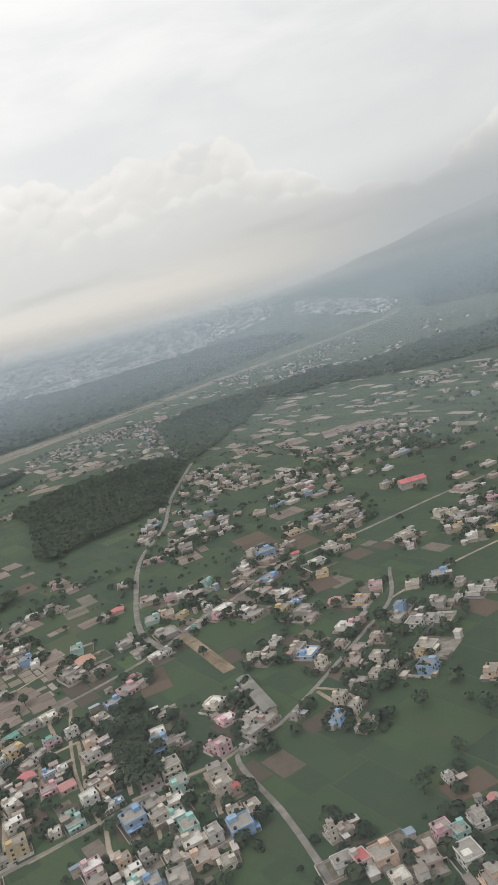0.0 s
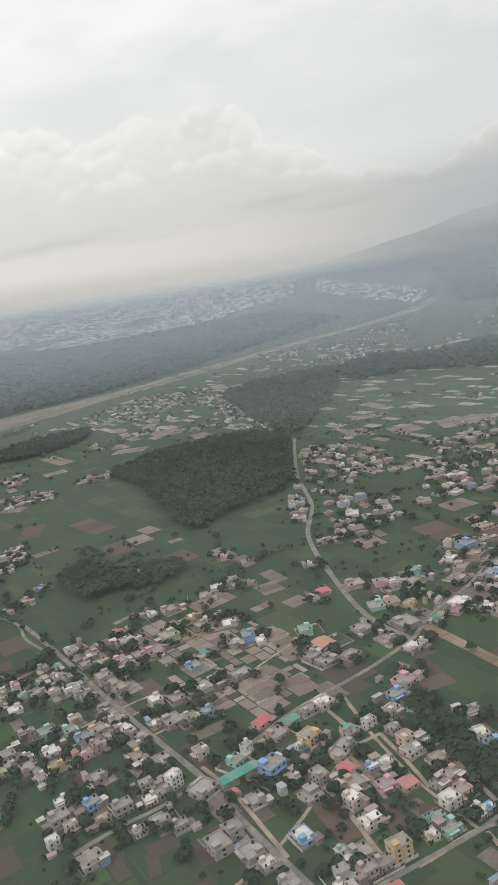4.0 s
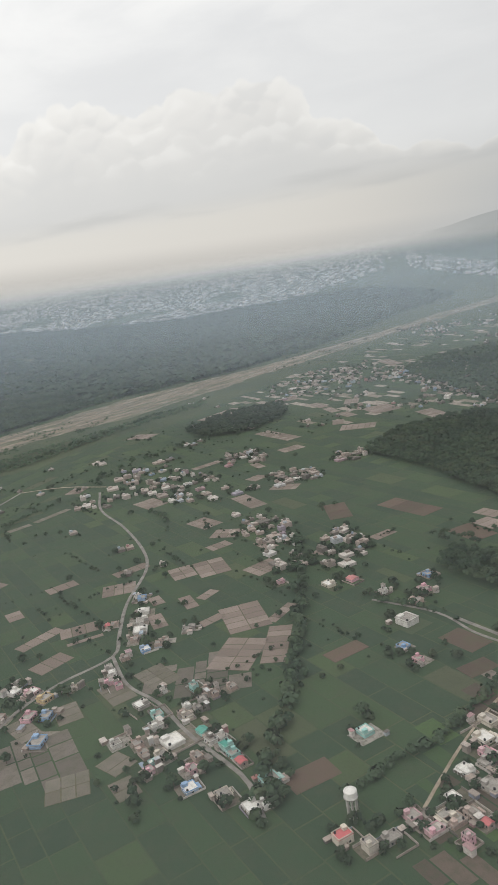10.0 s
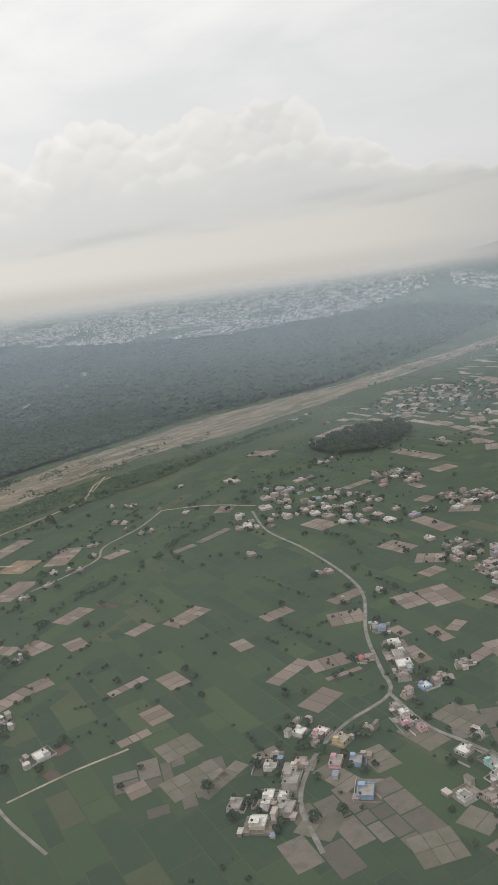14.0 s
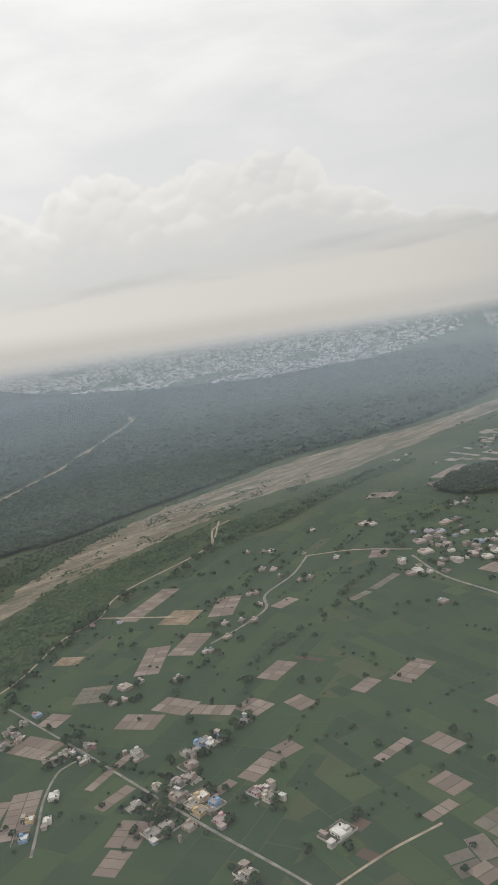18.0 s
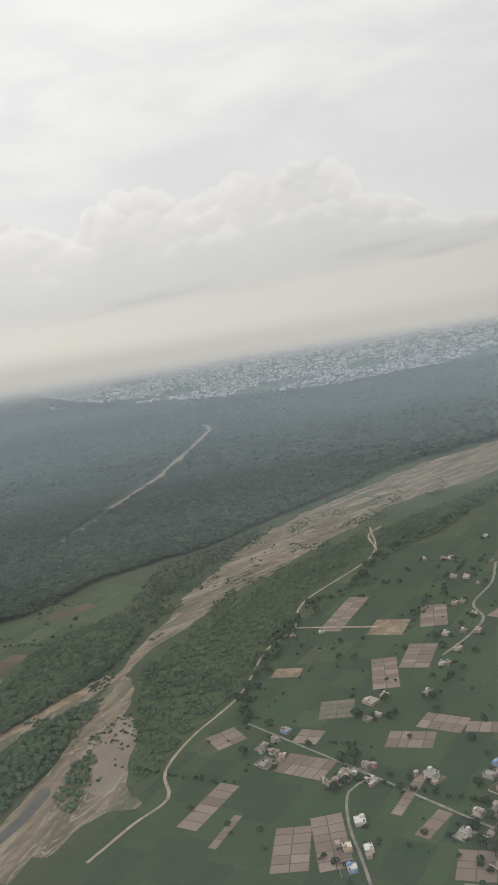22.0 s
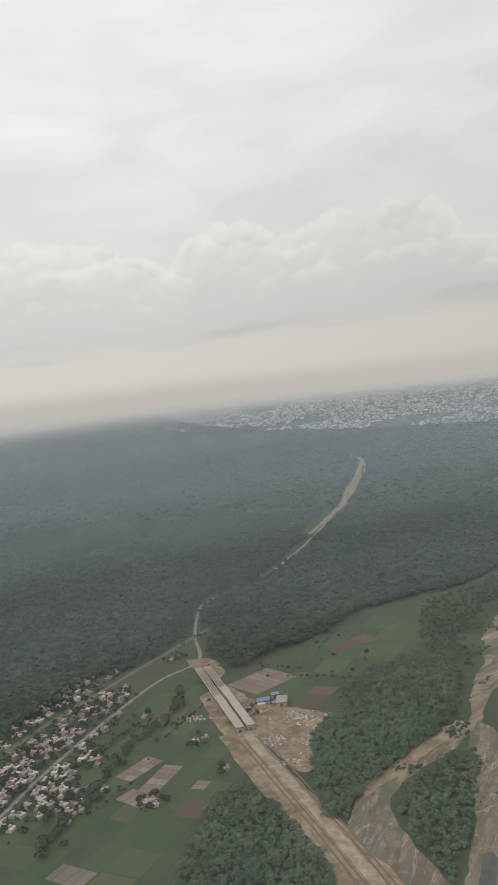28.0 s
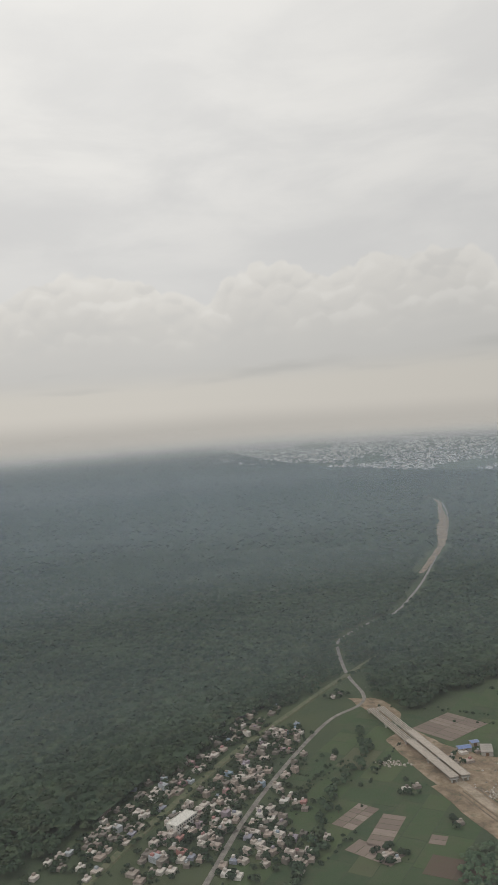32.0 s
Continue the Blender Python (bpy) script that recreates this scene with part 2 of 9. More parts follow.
def earth_colour(n):
    pos = place(n)
    warp = n.add("ShaderNodeMapping", {"Rotation": (0, 0, radians(129)), "Scale": (7.0, 1.0, 1.0)}, vector_type="TEXTURE")
    n.put(warp.inputs["Vector"], pos)
    c = n.ramp(n.span(n.noise(pos, 0.06, 7.0, 0.72), 0.3, 0.7), [(0.0, (0.11, 0.085, 0.058)), (0.5, (0.20, 0.148, 0.10)), (1.0, (0.29, 0.23, 0.17))])
    ruts = n.noise(warp.outputs[0], 0.55, 4.0, 0.6)
    c = n.mix(n.span(ruts, 0.52, 0.7, 0.0, 0.3), c, rgb(0.30, 0.245, 0.19))
    c = n.mix(n.span(ruts, 0.46, 0.32, 0.0, 0.3), c, rgb(0.115, 0.095, 0.07))
    return n.mix(n.span(n.noise(pos, 0.16, 5.0, 0.7), 0.52, 0.68, 0.0, 0.7), c, rgb(0.075, 0.085, 0.05))


def road_colour(n):
    pos = place(n)
    return n.ramp(n.span(n.noise(pos, 0.15, 5.0, 0.65), 0.3, 0.7), [(0.0, (0.13, 0.12, 0.108)), (0.5, (0.175, 0.163, 0.147)), (1.0, (0.235, 0.217, 0.197))])


def track_colour(n):
    pos = place(n)
    return n.ramp(n.span(n.noise(pos, 0.12, 5.0, 0.65), 0.3, 0.7), [(0.0, (0.18, 0.145, 0.105)), (1.0, (0.34, 0.285, 0.225))])


MAT = {
    "ground": surface("grass_ground", crop_colour, bump=0.5, bump_scale=1.5),
    "crop": surface("standing_crop", plot_colour, bump=0.4, bump_scale=2.5),
    "tilled": surface("dry_tilled_field", tilled_colour, bump=0.4, bump_scale=1.0),
    "soil": surface("ploughed_soil", soil_colour, bump=0.4, bump_scale=1.0),
    "leaf_forest": surface("forest_leaves", lambda n: leaf_colour(n, 0.85), 0.85, spec=0.1),
    "leaf": surface("leaves", leaf_colour, 0.85, spec=0.15),
    "leaf_light": surface("light_leaves", lambda n: leaf_colour(n, 1.5), 0.85, spec=0.15),
    "leaf_dark": surface("dark_leaves", lambda n: leaf_colour(n, 0.7), 0.85, spec=0.15),
    "sand": surface("river_sand", sand_colour, bump=0.5, bump_scale=0.4),
    "sandbar": surface("gravel_bar", lambda n: sand_colour(n, 82), bump=0.5, bump_scale=0.4),
    "earth": surface("bare_earth", earth_colour, bump=0.5, bump_scale=0.5),
    "road": surface("worn_asphalt", road_colour),
    "track": surface("dirt_track", track_colour),
    "bark": surface("bark", (0.09, 0.07, 0.05)),
}


def stained(base, dirt=(0.15, 0.135, 0.115), amount=0.55, spread=0.45):
    """Weathered paint: rain stains, fine grime, and each piece bleached or dulled its own way."""
    def colour(n):
        pos = place(n)
        luck = chance(n)
        c = n.mix(n.span(luck, 0.45, 1.0, 0.0, spread, "LINEAR"), rgb(*base), rgb(0.33, 0.31, 0.28))
        c = n.mix(n.span(luck, 0.45, 0.0, 0.0, spread * 0.6, "LINEAR"), c, rgb(*(0.55 * v for v in base)))
        c = n.mix(n.span(n.noise(pos, 0.5, 6.0, 0.7), 0.40, 0.72, 0.0, amount), c, rgb(*dirt))
        return n.mix(n.span(n.noise(pos, 2.6, 4.0, 0.65), 0.48, 0.75, 0.0, 0.45), c, rgb(*dirt))
    return colour


WALL = {
    "white": (0.62, 0.605, 0.57), "cream": (0.56, 0.505, 0.425), "brick": (0.40, 0.305, 0.265), "grey": (0.34, 0.318, 0.29),
    "blue": (0.22, 0.38, 0.60), "aqua": (0.30, 0.54, 0.50), "lime": (0.46, 0.50, 0.31), "pink": (0.64, 0.37, 0.42),
    "peach": (0.60, 0.43, 0.32), "ochre": (0.58, 0.43, 0.22),
}
ROOF = {
    "flat": (0.285, 0.265, 0.242), "white": (0.70, 0.685, 0.65), "red": (0.48, 0.11, 0.12), "teal": (0.05, 0.29, 0.23),
    "blue": (0.14, 0.21, 0.42), "orange": (0.46, 0.25, 0.17),
}
ROOF["slate"] = (0.17, 0.16, 0.148)
for key, base in WALL.items():
    MAT["wall_" + key] = surface(key + "_plaster", stained(base, amount=0.45), 0.9)
for key, base in ROOF.items():
    MAT["roof_" + key] = surface(key + "_roofing", stained(base, amount=0.6 if key == "flat" else 0.35, spread=0.35 if key == "white" else 0.5), 0.7 if key in ("flat", "white") else 0.5)
MAT["glass"] = surface("dark_window_glass", (0.035, 0.04, 0.045), 0.12, spec=0.5)
MAT["tank"] = surface("black_plastic_tank", (0.03, 0.03, 0.032), 0.5)
MAT["timber"] = surface("dark_door_wood", (0.14, 0.085, 0.05), 0.7)
MAT["concrete"] = surface("bare_concrete", stained((0.46, 0.44, 0.41), amount=0.45), 0.9)
MAT["deck"] = surface("pale_new_concrete", stained((0.40, 0.355, 0.31), amount=0.45), 0.9)
MAT["rubble"] = surface("broken_white_stone", lambda n: n.ramp(island(n), [(0.0, (0.16, 0.14, 0.115)), (0.6, (0.28, 0.255, 0.22)), (1.0, (0.52, 0.49, 0.45))]), 0.95)
MAT["city"] = surface("city_walls", lambda n: n.ramp(island(n), [(0.0, (0.09, 0.10, 0.09)), (0.3, (0.22, 0.22, 0.205)), (0.5, (0.42, 0.41, 0.395)), (0.87, (0.70, 0.69, 0.67)), (0.94, (0.55, 0.46, 0.41)), (1.0, (0.48, 0.53, 0.58))]), 0.8)
MAT["water"] = surface("shallow_water", lambda n: n.ramp(n.noise(place(n), 0.1, 4.0), [(0.3, (0.045, 0.05, 0.05)), (0.7, (0.08, 0.08, 0.072))]), 0.4, spec=0.2)
MAT["village"] = surface("village_walls", lambda n: n.mix(n.span(n.noise(place(n), 0.5, 5.0, 0.65), 0.42, 0.72, 0.0, 0.5), n.ramp(island(n), [(0.0, (0.11, 0.10, 0.088)), (0.25, (0.23, 0.20, 0.175)), (0.42, (0.30, 0.245, 0.212)), (0.6, (0.37, 0.32, 0.285)), (0.86, (0.52, 0.49, 0.455)), (0.93, (0.20, 0.27, 0.34)), (1.0, (0.36, 0.17, 0.15))]), rgb(0.12, 0.11, 0.095)), 0.85)
MAT["rut"] = surface("wheel_rut", lambda n: n.ramp(n.noise(place(n), 0.5, 4.0), [(0.3, (0.10, 0.08, 0.058)), (0.7, (0.15, 0.118, 0.085))]))
MAT["mosaic"] = surface("crop_mosaic", lambda n: n.mix(n.span(n.noise(place(n), 0.9, 4.0, 0.65), 0.5, 0.75, 0.0, 0.35), n.mix(n.span(n.noise(place(n), 0.07, 6.0, 0.7), 0.42, 0.72, 0.0, 0.5), n.ramp(island(n), [(0.0, (0.024, 0.046, 0.025)), (0.4, (0.028, 0.053, 0.026)), (0.75, (0.033, 0.060, 0.027)), (0.9, (0.039, 0.067, 0.028)), (0.97, (0.049, 0.076, 0.031)), (1.0, (0.062, 0.070, 0.040))]), rgb(0.048, 0.056, 0.032)), rgb(0.018, 0.032, 0.018)), bump=0.4, bump_scale=2.0)
MAT["yard"] = surface("swept_yards", lambda n: n.mix(n.span(n.noise(place(n), 0.4, 5.0, 0.7), 0.42, 0.66, 0.0, 0.7), n.ramp(island(n), [(0.0, (0.035, 0.062, 0.03)), (0.3, (0.075, 0.08, 0.05)), (0.55, (0.12, 0.105, 0.08)), (0.8, (0.19, 0.165, 0.138)), (1.0, (0.27, 0.25, 0.225))]), rgb(0.055, 0.066, 0.038)), bump=0.4, bump_scale=1.0)
MAT["dull"] = surface("grey_stubble_field", lambda n: n.mix(n.span(n.noise(place(n), 0.12, 5.0, 0.65), 0.35, 0.7, 0.0, 0.5), n.ramp(chance(n), [(0.0, (0.115, 0.102, 0.08)), (1.0, (0.17, 0.148, 0.125))]), rgb(0.075, 0.085, 0.052)), bump=0.4, bump_scale=1.0)
MAT["bund"] = surface("grassy_bund", lambda n: n.ramp(n.noise(place(n), 0.6, 4.0), [(0.3, (0.055, 0.065, 0.035)), (0.7, (0.12, 0.105, 0.07))]))
MAT["ballast"] = surface("railway_ballast", lambda n: n.ramp(n.noise(place(n), 0.4, 4.0), [(0.3, (0.062, 0.082, 0.04)), (0.7, (0.12, 0.118, 0.075))]))
MAT["village_field"] = surface("pale_tilled_plots", lambda n: n.mix(n.span(n.noise(place(n), 0.08, 5.0, 0.65), 0.4, 0.75, 0.0, 0.5), n.ramp(island(n), [(0.0, (0.15, 0.13, 0.10)), (0.5, (0.23, 0.19, 0.16)), (1.0, (0.30, 0.255, 0.22))]), rgb(0.10, 0.10, 0.07)))
MAT["sandflat"] = surface("pale_sand", lambda n: n.mix(n.span(n.noise(place(n), 0.25, 5.0, 0.65), 0.45, 0.75, 0.0, 0.5), n.ramp(n.noise(place(n), 0.03, 5.0, 0.6), [(0.3, (0.150, 0.126, 0.100)), (0.7, (0.225, 0.192, 0.158))]), rgb(0.12, 0.11, 0.085)), bump=0.4, bump_scale=0.5)

MAT["meadow"] = surface("rough_meadow", lambda n: n.mix(n.span(n.noise(place(n), 0.06, 6.0, 0.7), 0.4, 0.7, 0.0, 0.6), n.ramp(island(n), [(0.0, (0.030, 0.054, 0.024)), (0.5, (0.042, 0.070, 0.028)), (0.85, (0.056, 0.084, 0.034)), (1.0, (0.085, 0.080, 0.050))]), rgb(0.066, 0.070, 0.040)), bump=0.4, bump_scale=1.5)
MAT["grey_field"] = surface("grey_fallow_plots", lambda n: n.mix(n.span(n.noise(place(n), 0.2, 6.0, 0.7), 0.4, 0.7, 0.0, 0.55), n.ramp(island(n), [(0.0, (0.080, 0.072, 0.058)), (0.6, (0.118, 0.102, 0.086)), (1.0, (0.155, 0.132, 0.113))]), rgb(0.066, 0.072, 0.046)), bump=0.4, bump_scale=1.0)
MAT["town_plot"] = surface("town_plots", lambda n: n.mix(n.span(n.noise(place(n), 0.3, 6.0, 0.7), 0.42, 0.7, 0.0, 0.5), n.ramp(island(n), [(0.0, (0.026, 0.050, 0.024)), (0.35, (0.036, 0.068, 0.026)), (0.55, (0.052, 0.090, 0.032)), (0.62, (0.070, 0.055, 0.042)), (0.85, (0.098, 0.076, 0.060)), (0.9, (0.15, 0.125, 0.105)), (1.0, (0.19, 0.16, 0.135))], "CONSTANT"), rgb(0.045, 0.055, 0.032)), bump=0.4, bump_scale=1.5)

# ---- building helpers ----
HUB = Vector((-680, 0))


def lift(x, y):
    """The land's height: flat up to 2.6 km, then a slow rise towards the foot of the hills."""
    r = math.hypot(x - HUB.x, y - HUB.y)
    if r < 2600:
        return 0.0
    s = (r - 2600) / 1900
    west = max(0.0, min(1.0, (-x - 700) / 1600))
    return (200 + 55 * west) * s * s * (0.62 + 0.38 * s)


def mesh_of(name, verts, faces, material, smooth=False):
    me = bpy.data.meshes.new(name)
    me.from_pydata(verts, [], faces)
    me.materials.append(material)
    if smooth:
        me.polygons.foreach_set("use_smooth", [True] * len(me.polygons))
    me.update()
    return me


def structure(name, verts, faces, material, label, category, smooth=False, kind="structure"):
    return tagged(new(name, mesh_of(name, verts, faces, material, smooth)), label, category, kind=kind)


def smooth_line(points, step=6.0):
    """Points along a smooth curve through the given ones."""
    p = [Vector((*q, 0)) for q in points]
    p = [2 * p[0] - p[1], *p, 2 * p[-1] - p[-2]]
    out = []
    for i in range(1, len(p) - 2):
        n = max(2, int((p[i + 1] - p[i]).length / step))
        for k in range(n):
            t = k / n
            out.append(0.5 * (2 * p[i] + (p[i + 1] - p[i - 1]) * t + (2 * p[i - 1] - 5 * p[i] + 4 * p[i + 1] - p[i + 2]) * t * t
                              + (3 * p[i] - p[i - 1] - 3 * p[i + 1] + p[i + 2]) * t ** 3))
    return [*out, p[-2]]


def ribbon(points, width, z, ragged=0.0, step=6.0, thick=0.25, seed=1, wave=0.05):
    """A strip of ground along a line: verts and faces, with a thin edge down to the land."""
    line = smooth_line(points, step)
    verts, faces = [], []
    for i, c in enumerate(line):
        d = (line[min(i + 1, len(line) - 1)] - line[max(i - 1, 0)]).normalized()
        side = Vector((d.y, -d.x, 0))
        w = width(i / (len(line) - 1)) if callable(width) else width
        a, b = (w / 2 * (1 + ragged * (noise.noise(Vector((c.x * wave + 7 * k, c.y * wave, seed))) + 0.25 * noise.noise(Vector((c.x * wave * 3 + 7 * k, c.y * wave * 3, seed + 3))))) for k in (0, 1))
        for off, h in ((-a - thick, z - thick), (-a, z), (b, z), (b + thick, z - thick)):
            q = c + side * off
            verts.append((q.x, q.y, h + lift(q.x, q.y)))
    for i in range(len(line) - 1):
        for k in range(3):
            j = 4 * i + k
            faces.append((j, j + 1, j + 5, j + 4))
    return verts, faces


def inside(x, y, poly):
    hit = False
    for (x1, y1), (x2, y2) in zip(poly, poly[1:] + poly[:1]):
        if (y1 > y) != (y2 > y) and x < (x2 - x1) * (y - y1) / (y2 - y1) + x1:
            hit = not hit
    return hit


# ---- the land ----
def land():
    """One sheet from under the flight to the horizon, in rings round the hub."""
    radii = [0, 150, 300, 450, 600, 800, 1000, 1250, 1500, 1800, 2100, 2400, 2600] + [2700 + 100 * k for k in range(19)]
    n = 160
    verts, faces = [(HUB.x, HUB.y, 0)], []
    for r in radii[1:]:
        for k in range(n):
            a = 2 * math.pi * k / n
            x, y = HUB.x + r * math.cos(a), HUB.y + r * math.sin(a)
            verts.append((x, y, lift(x, y)))
    for k in range(n):
        faces.append((0, 1 + k, 1 + (k + 1) % n))
    for i in range(len(radii) - 2):
        for k in range(n):
            a, b = 1 + i * n + k, 1 + i * n + (k + 1) % n
            faces.append((a, a + n, b + n, b))
    structure("ground", verts, faces, MAT["ground"], "broad flat valley floor of green farmland", "ground", True)


land()

ROADS = [
    ("road_1", 2.8, [(-197, 806), (-187, 660), (-171, 558), (-171, 489), (-154, 412), (-137, 359), (-119, 332)]),
    ("road_2", 1.9, [(-119, 332), (-140, 309), (-168, 284), (-185, 262)]),
    ("road_3", 1.9, [(-119, 332), (-107, 357), (-87, 383), (-68, 413), (-23, 440), (19, 470), (46, 487), (120, 530)]),
    ("road_4", 1.6, [(-30, 150), (-37, 168), (-52, 199), (-70, 232), (-58, 245), (-45, 267), (-27, 303), (-13, 334), (-11, 372)]),
    ("road_5", 1.5, [(-150, 184), (-130, 197), (-111, 209), (-97, 220), (-75, 231), (-67, 239)]),
    ("road_6", 2.1, [(-328, 397), (-296, 360), (-258, 313), (-225, 274), (-200, 245), (-183, 221), (-162, 194), (-140, 165)]),
    ("road_7", 1.6, [(-200, 245), (-210, 232), (-223, 223), (-236, 211)]),
    ("road_8", 1.3, [(-370, 425), (-336, 403), (-319, 378), (-298, 358)]),
    ("road_9", 1.8, [(-637, 716), (-613, 655), (-575, 602), (-541, 545), (-525, 503), (-521, 448), (-512, 406), (-507, 380), (-527, 355), (-539, 330), (-542, 299), (-530, 270)]),
    ("road_10", 1.6, [(-507, 380), (-489, 350), (-468, 332), (-445, 304), (-425, 284), (-414, 271), (-405, 250)]),
    ("road_11", 1.9, [(-736, 750), (-743, 697), (-760, 651), (-754, 618), (-768, 583), (-785, 556)]),
    ("road_12", 1.1, [(-905, 475), (-871, 449), (-828, 416), (-784, 381), (-757, 360), (-730, 339), (-704, 320), (-684, 305), (-667, 290), (-640, 270)]),
    ("road_13", 1.1, [(-823, 409), (-833, 397), (-830, 371), (-821, 344), (-815, 325)]),
    ("road_14", 3.2, [(-1353, 970), (-1371, 885), (-1360, 835), (-1328, 755), (-1300, 704), (-1296, 675), (-1312, 635), (-1318, 559), (-1318, 469), (-1312, 402), (-1305, 340)]),
    ("road_15", 3.4, [(-1705, 2912), (-1560, 2500), (-1480, 2380), (-1393, 1930), (-1359, 1593), (-1335, 1259), (-1331, 1103), (-1335, 1008), (-1356, 955)]),
]
for i, (name, width, points) in enumerate(ROADS):
    structure(name, *ribbon(points, width, 0.25 + 0.004 * i, 0.2), MAT["road"], "narrow worn grey country road with pale verges", "road")

TRACKS = [
    ("track_1", 1.7, [(-956, 345), (-944, 374), (-932, 397), (-943, 424), (-939, 461), (-921, 517), (-918, 590), (-903, 632), (-904, 697), (-854, 816), (-865, 931)]),
    ("track_2", 1.2, [(-630, 340), (-651, 324), (-674, 302)]),
    ("track_3", 2.5, [(-903, 632), (-880, 628), (-850, 622), (-828, 618)]),
    ("track_5", 2.0, [(-847, 821), (-864, 895), (-852, 930)]),
    ("track_7", 2.0, [(-736, 750), (-690, 752), (-637, 735)]),
    ("track_9", 1.1, [(-258, 285), (-245, 296), (-232, 306), (-219, 300)]),
    ("track_10", 1.1, [(-290, 250), (-262, 268), (-240, 288), (-228, 300)]),
    ("track_11", 1.2, [(-190, 184), (-172, 205), (-158, 232), (-148, 262), (-158, 284)]),
    ("track_12", 1.1, [(-111, 209), (-128, 236), (-140, 262), (-150, 290)]),
    ("track_13", 1.0, [(-97, 220), (-88, 196), (-78, 178)]),
    ("track_14", 1.1, [(-45, 267), (-36, 262), (-28, 252)]),
    ("track_15", 1.2, [(-13, 334), (5, 350), (30, 368), (70, 392)]),
    ("track_16", 1.1, [(-225, 274), (-205, 292), (-190, 318), (-172, 342)]),
    ("track_17", 1.1, [(-296, 345), (-318, 318), (-336, 286), (-350, 255)]),
    ("track_18", 1.3, [(-201, 251), (-188, 236), (-177, 219), (-167, 203)]),
    ("track_19", 1.3, [(-158, 236), (-150, 223), (-141, 204), (-137, 197)]),
    ("track_20", 1.3, [(-149, 252), (-143, 240), (-137, 226)]),
    ("track_21", 1.3, [(-137, 262), (-130, 247), (-123, 230)]),
    ("track_22", 1.3, [(-162, 260), (-155, 252), (-143, 258), (-137, 262)]),
    ("track_23", 1.3, [(-130, 196), (-123, 201), (-114, 208), (-103, 212)]),
    ("track_24", 1.3, [(-215, 331), (-201, 319), (-189, 306)]),
    ("track_25", 1.3, [(-118, 253), (-112, 240), (-104, 221)]),
    ("track_26", 1.3, [(-103, 218), (-93, 223), (-79, 229), (-72, 233)]),
    ("track_27", 1.3, [(-80, 226), (-75, 214), (-71, 203)]),
    ("track_28", 1.3, [(-44, 264), (-34, 249), (-28, 237)]),
    ("track_29", 1.3, [(-109, 208), (-104, 196), (-101, 191)]),
]
for i, (name, width, points) in enumerate(TRACKS):
    structure(name, *ribbon(points, width, 0.18 + 0.004 * i, 0.5), MAT["track"], "pale dirt track across the fields", "track")

def patch(name, points, z, material, label, category, ragged=2.5, step=5.0, kind="structure"):
    """A flat area with an uneven rim, a thin step above the land."""
    rim = smooth_line([*points, points[0]], step)[:-1]
    top, foot = [], []
    for c in rim:
        j = Vector((noise.noise(c * 0.09), noise.noise(c * 0.09 + Vector((31, 7, 0))), 0)) * ragged
        q = c + j
        top.append((q.x, q.y, z + lift(q.x, q.y)))
        foot.append((q.x, q.y, -0.3))
    n = len(top)
    faces = [tuple(range(n))] + [(i, n + i, n + (i + 1) % n, (i + 1) % n) for i in range(n)]
    return structure(name, top + foot, faces, MAT[material], label, category, kind=kind)


# ---- the river: a broad bed of sand and gravel, nearly dry ----
FAR_BANK = [(-1035, 567), (-1038, 616), (-1035, 679), (-1037, 756), (-1028, 878), (-1007, 966), (-985, 1032), (-962, 1085), (-926, 1136), (-892, 1201), (-850, 1270), (-801, 1330), (-745, 1385), (-690, 1434), (-593, 1521), (-489, 1663), (-367, 1829), (-243, 2040), (-88, 2250), (75, 2570), (170, 2890)]
NEAR_BANK = [(-1023, 560), (-1020, 596), (-1012, 632), (-998, 668), (-985, 715), (-966, 755), (-945, 794), (-917, 847), (-896, 893), (-868, 957), (-832, 1025), (-790, 1064), (-724, 1112), (-662, 1216), (-611, 1288), (-575, 1366), (-487, 1495), (-375, 1676), (-258, 1870), (-88, 2110), (66, 2340), (190, 2700)]


def banked(near, far, z, n=420, across=6, wild=11.0):
    """The bed between two banks: verts and faces, both rims ragged."""
    rims = []
    for k, points in enumerate((near, far)):
        line = smooth_line(points, 6)
        rim = []
        for i in range(n):
            c = line[round(i * (len(line) - 1) / (n - 1))]
            w = wild * (0.35 + 0.65 * min(1.0, i / 60))
            rim.append(c + Vector((noise.noise(Vector((c.x * 0.03, c.y * 0.03, 5 + k))) + 0.5 * noise.noise(Vector((c.x * 0.11, c.y * 0.11, 9 + k))), noise.noise(Vector((c.x * 0.03, c.y * 0.03, 15 + k))), 0)) * w)
        rims.append(rim)
    verts, faces = [], []
    for a, b in zip(*rims):
        for j in range(across + 1):
            q = a.lerp(b, j / across)
            drop = z - (0.3 if j in (0, across) else 0.0)
            verts.append((q.x, q.y, drop + lift(q.x, q.y)))
    for i in range(n - 1):
        for j in range(across):
            k = i * (across + 1) + j
            faces.append((k, k + across + 1, k + across + 2, k + 1))
    return verts, faces


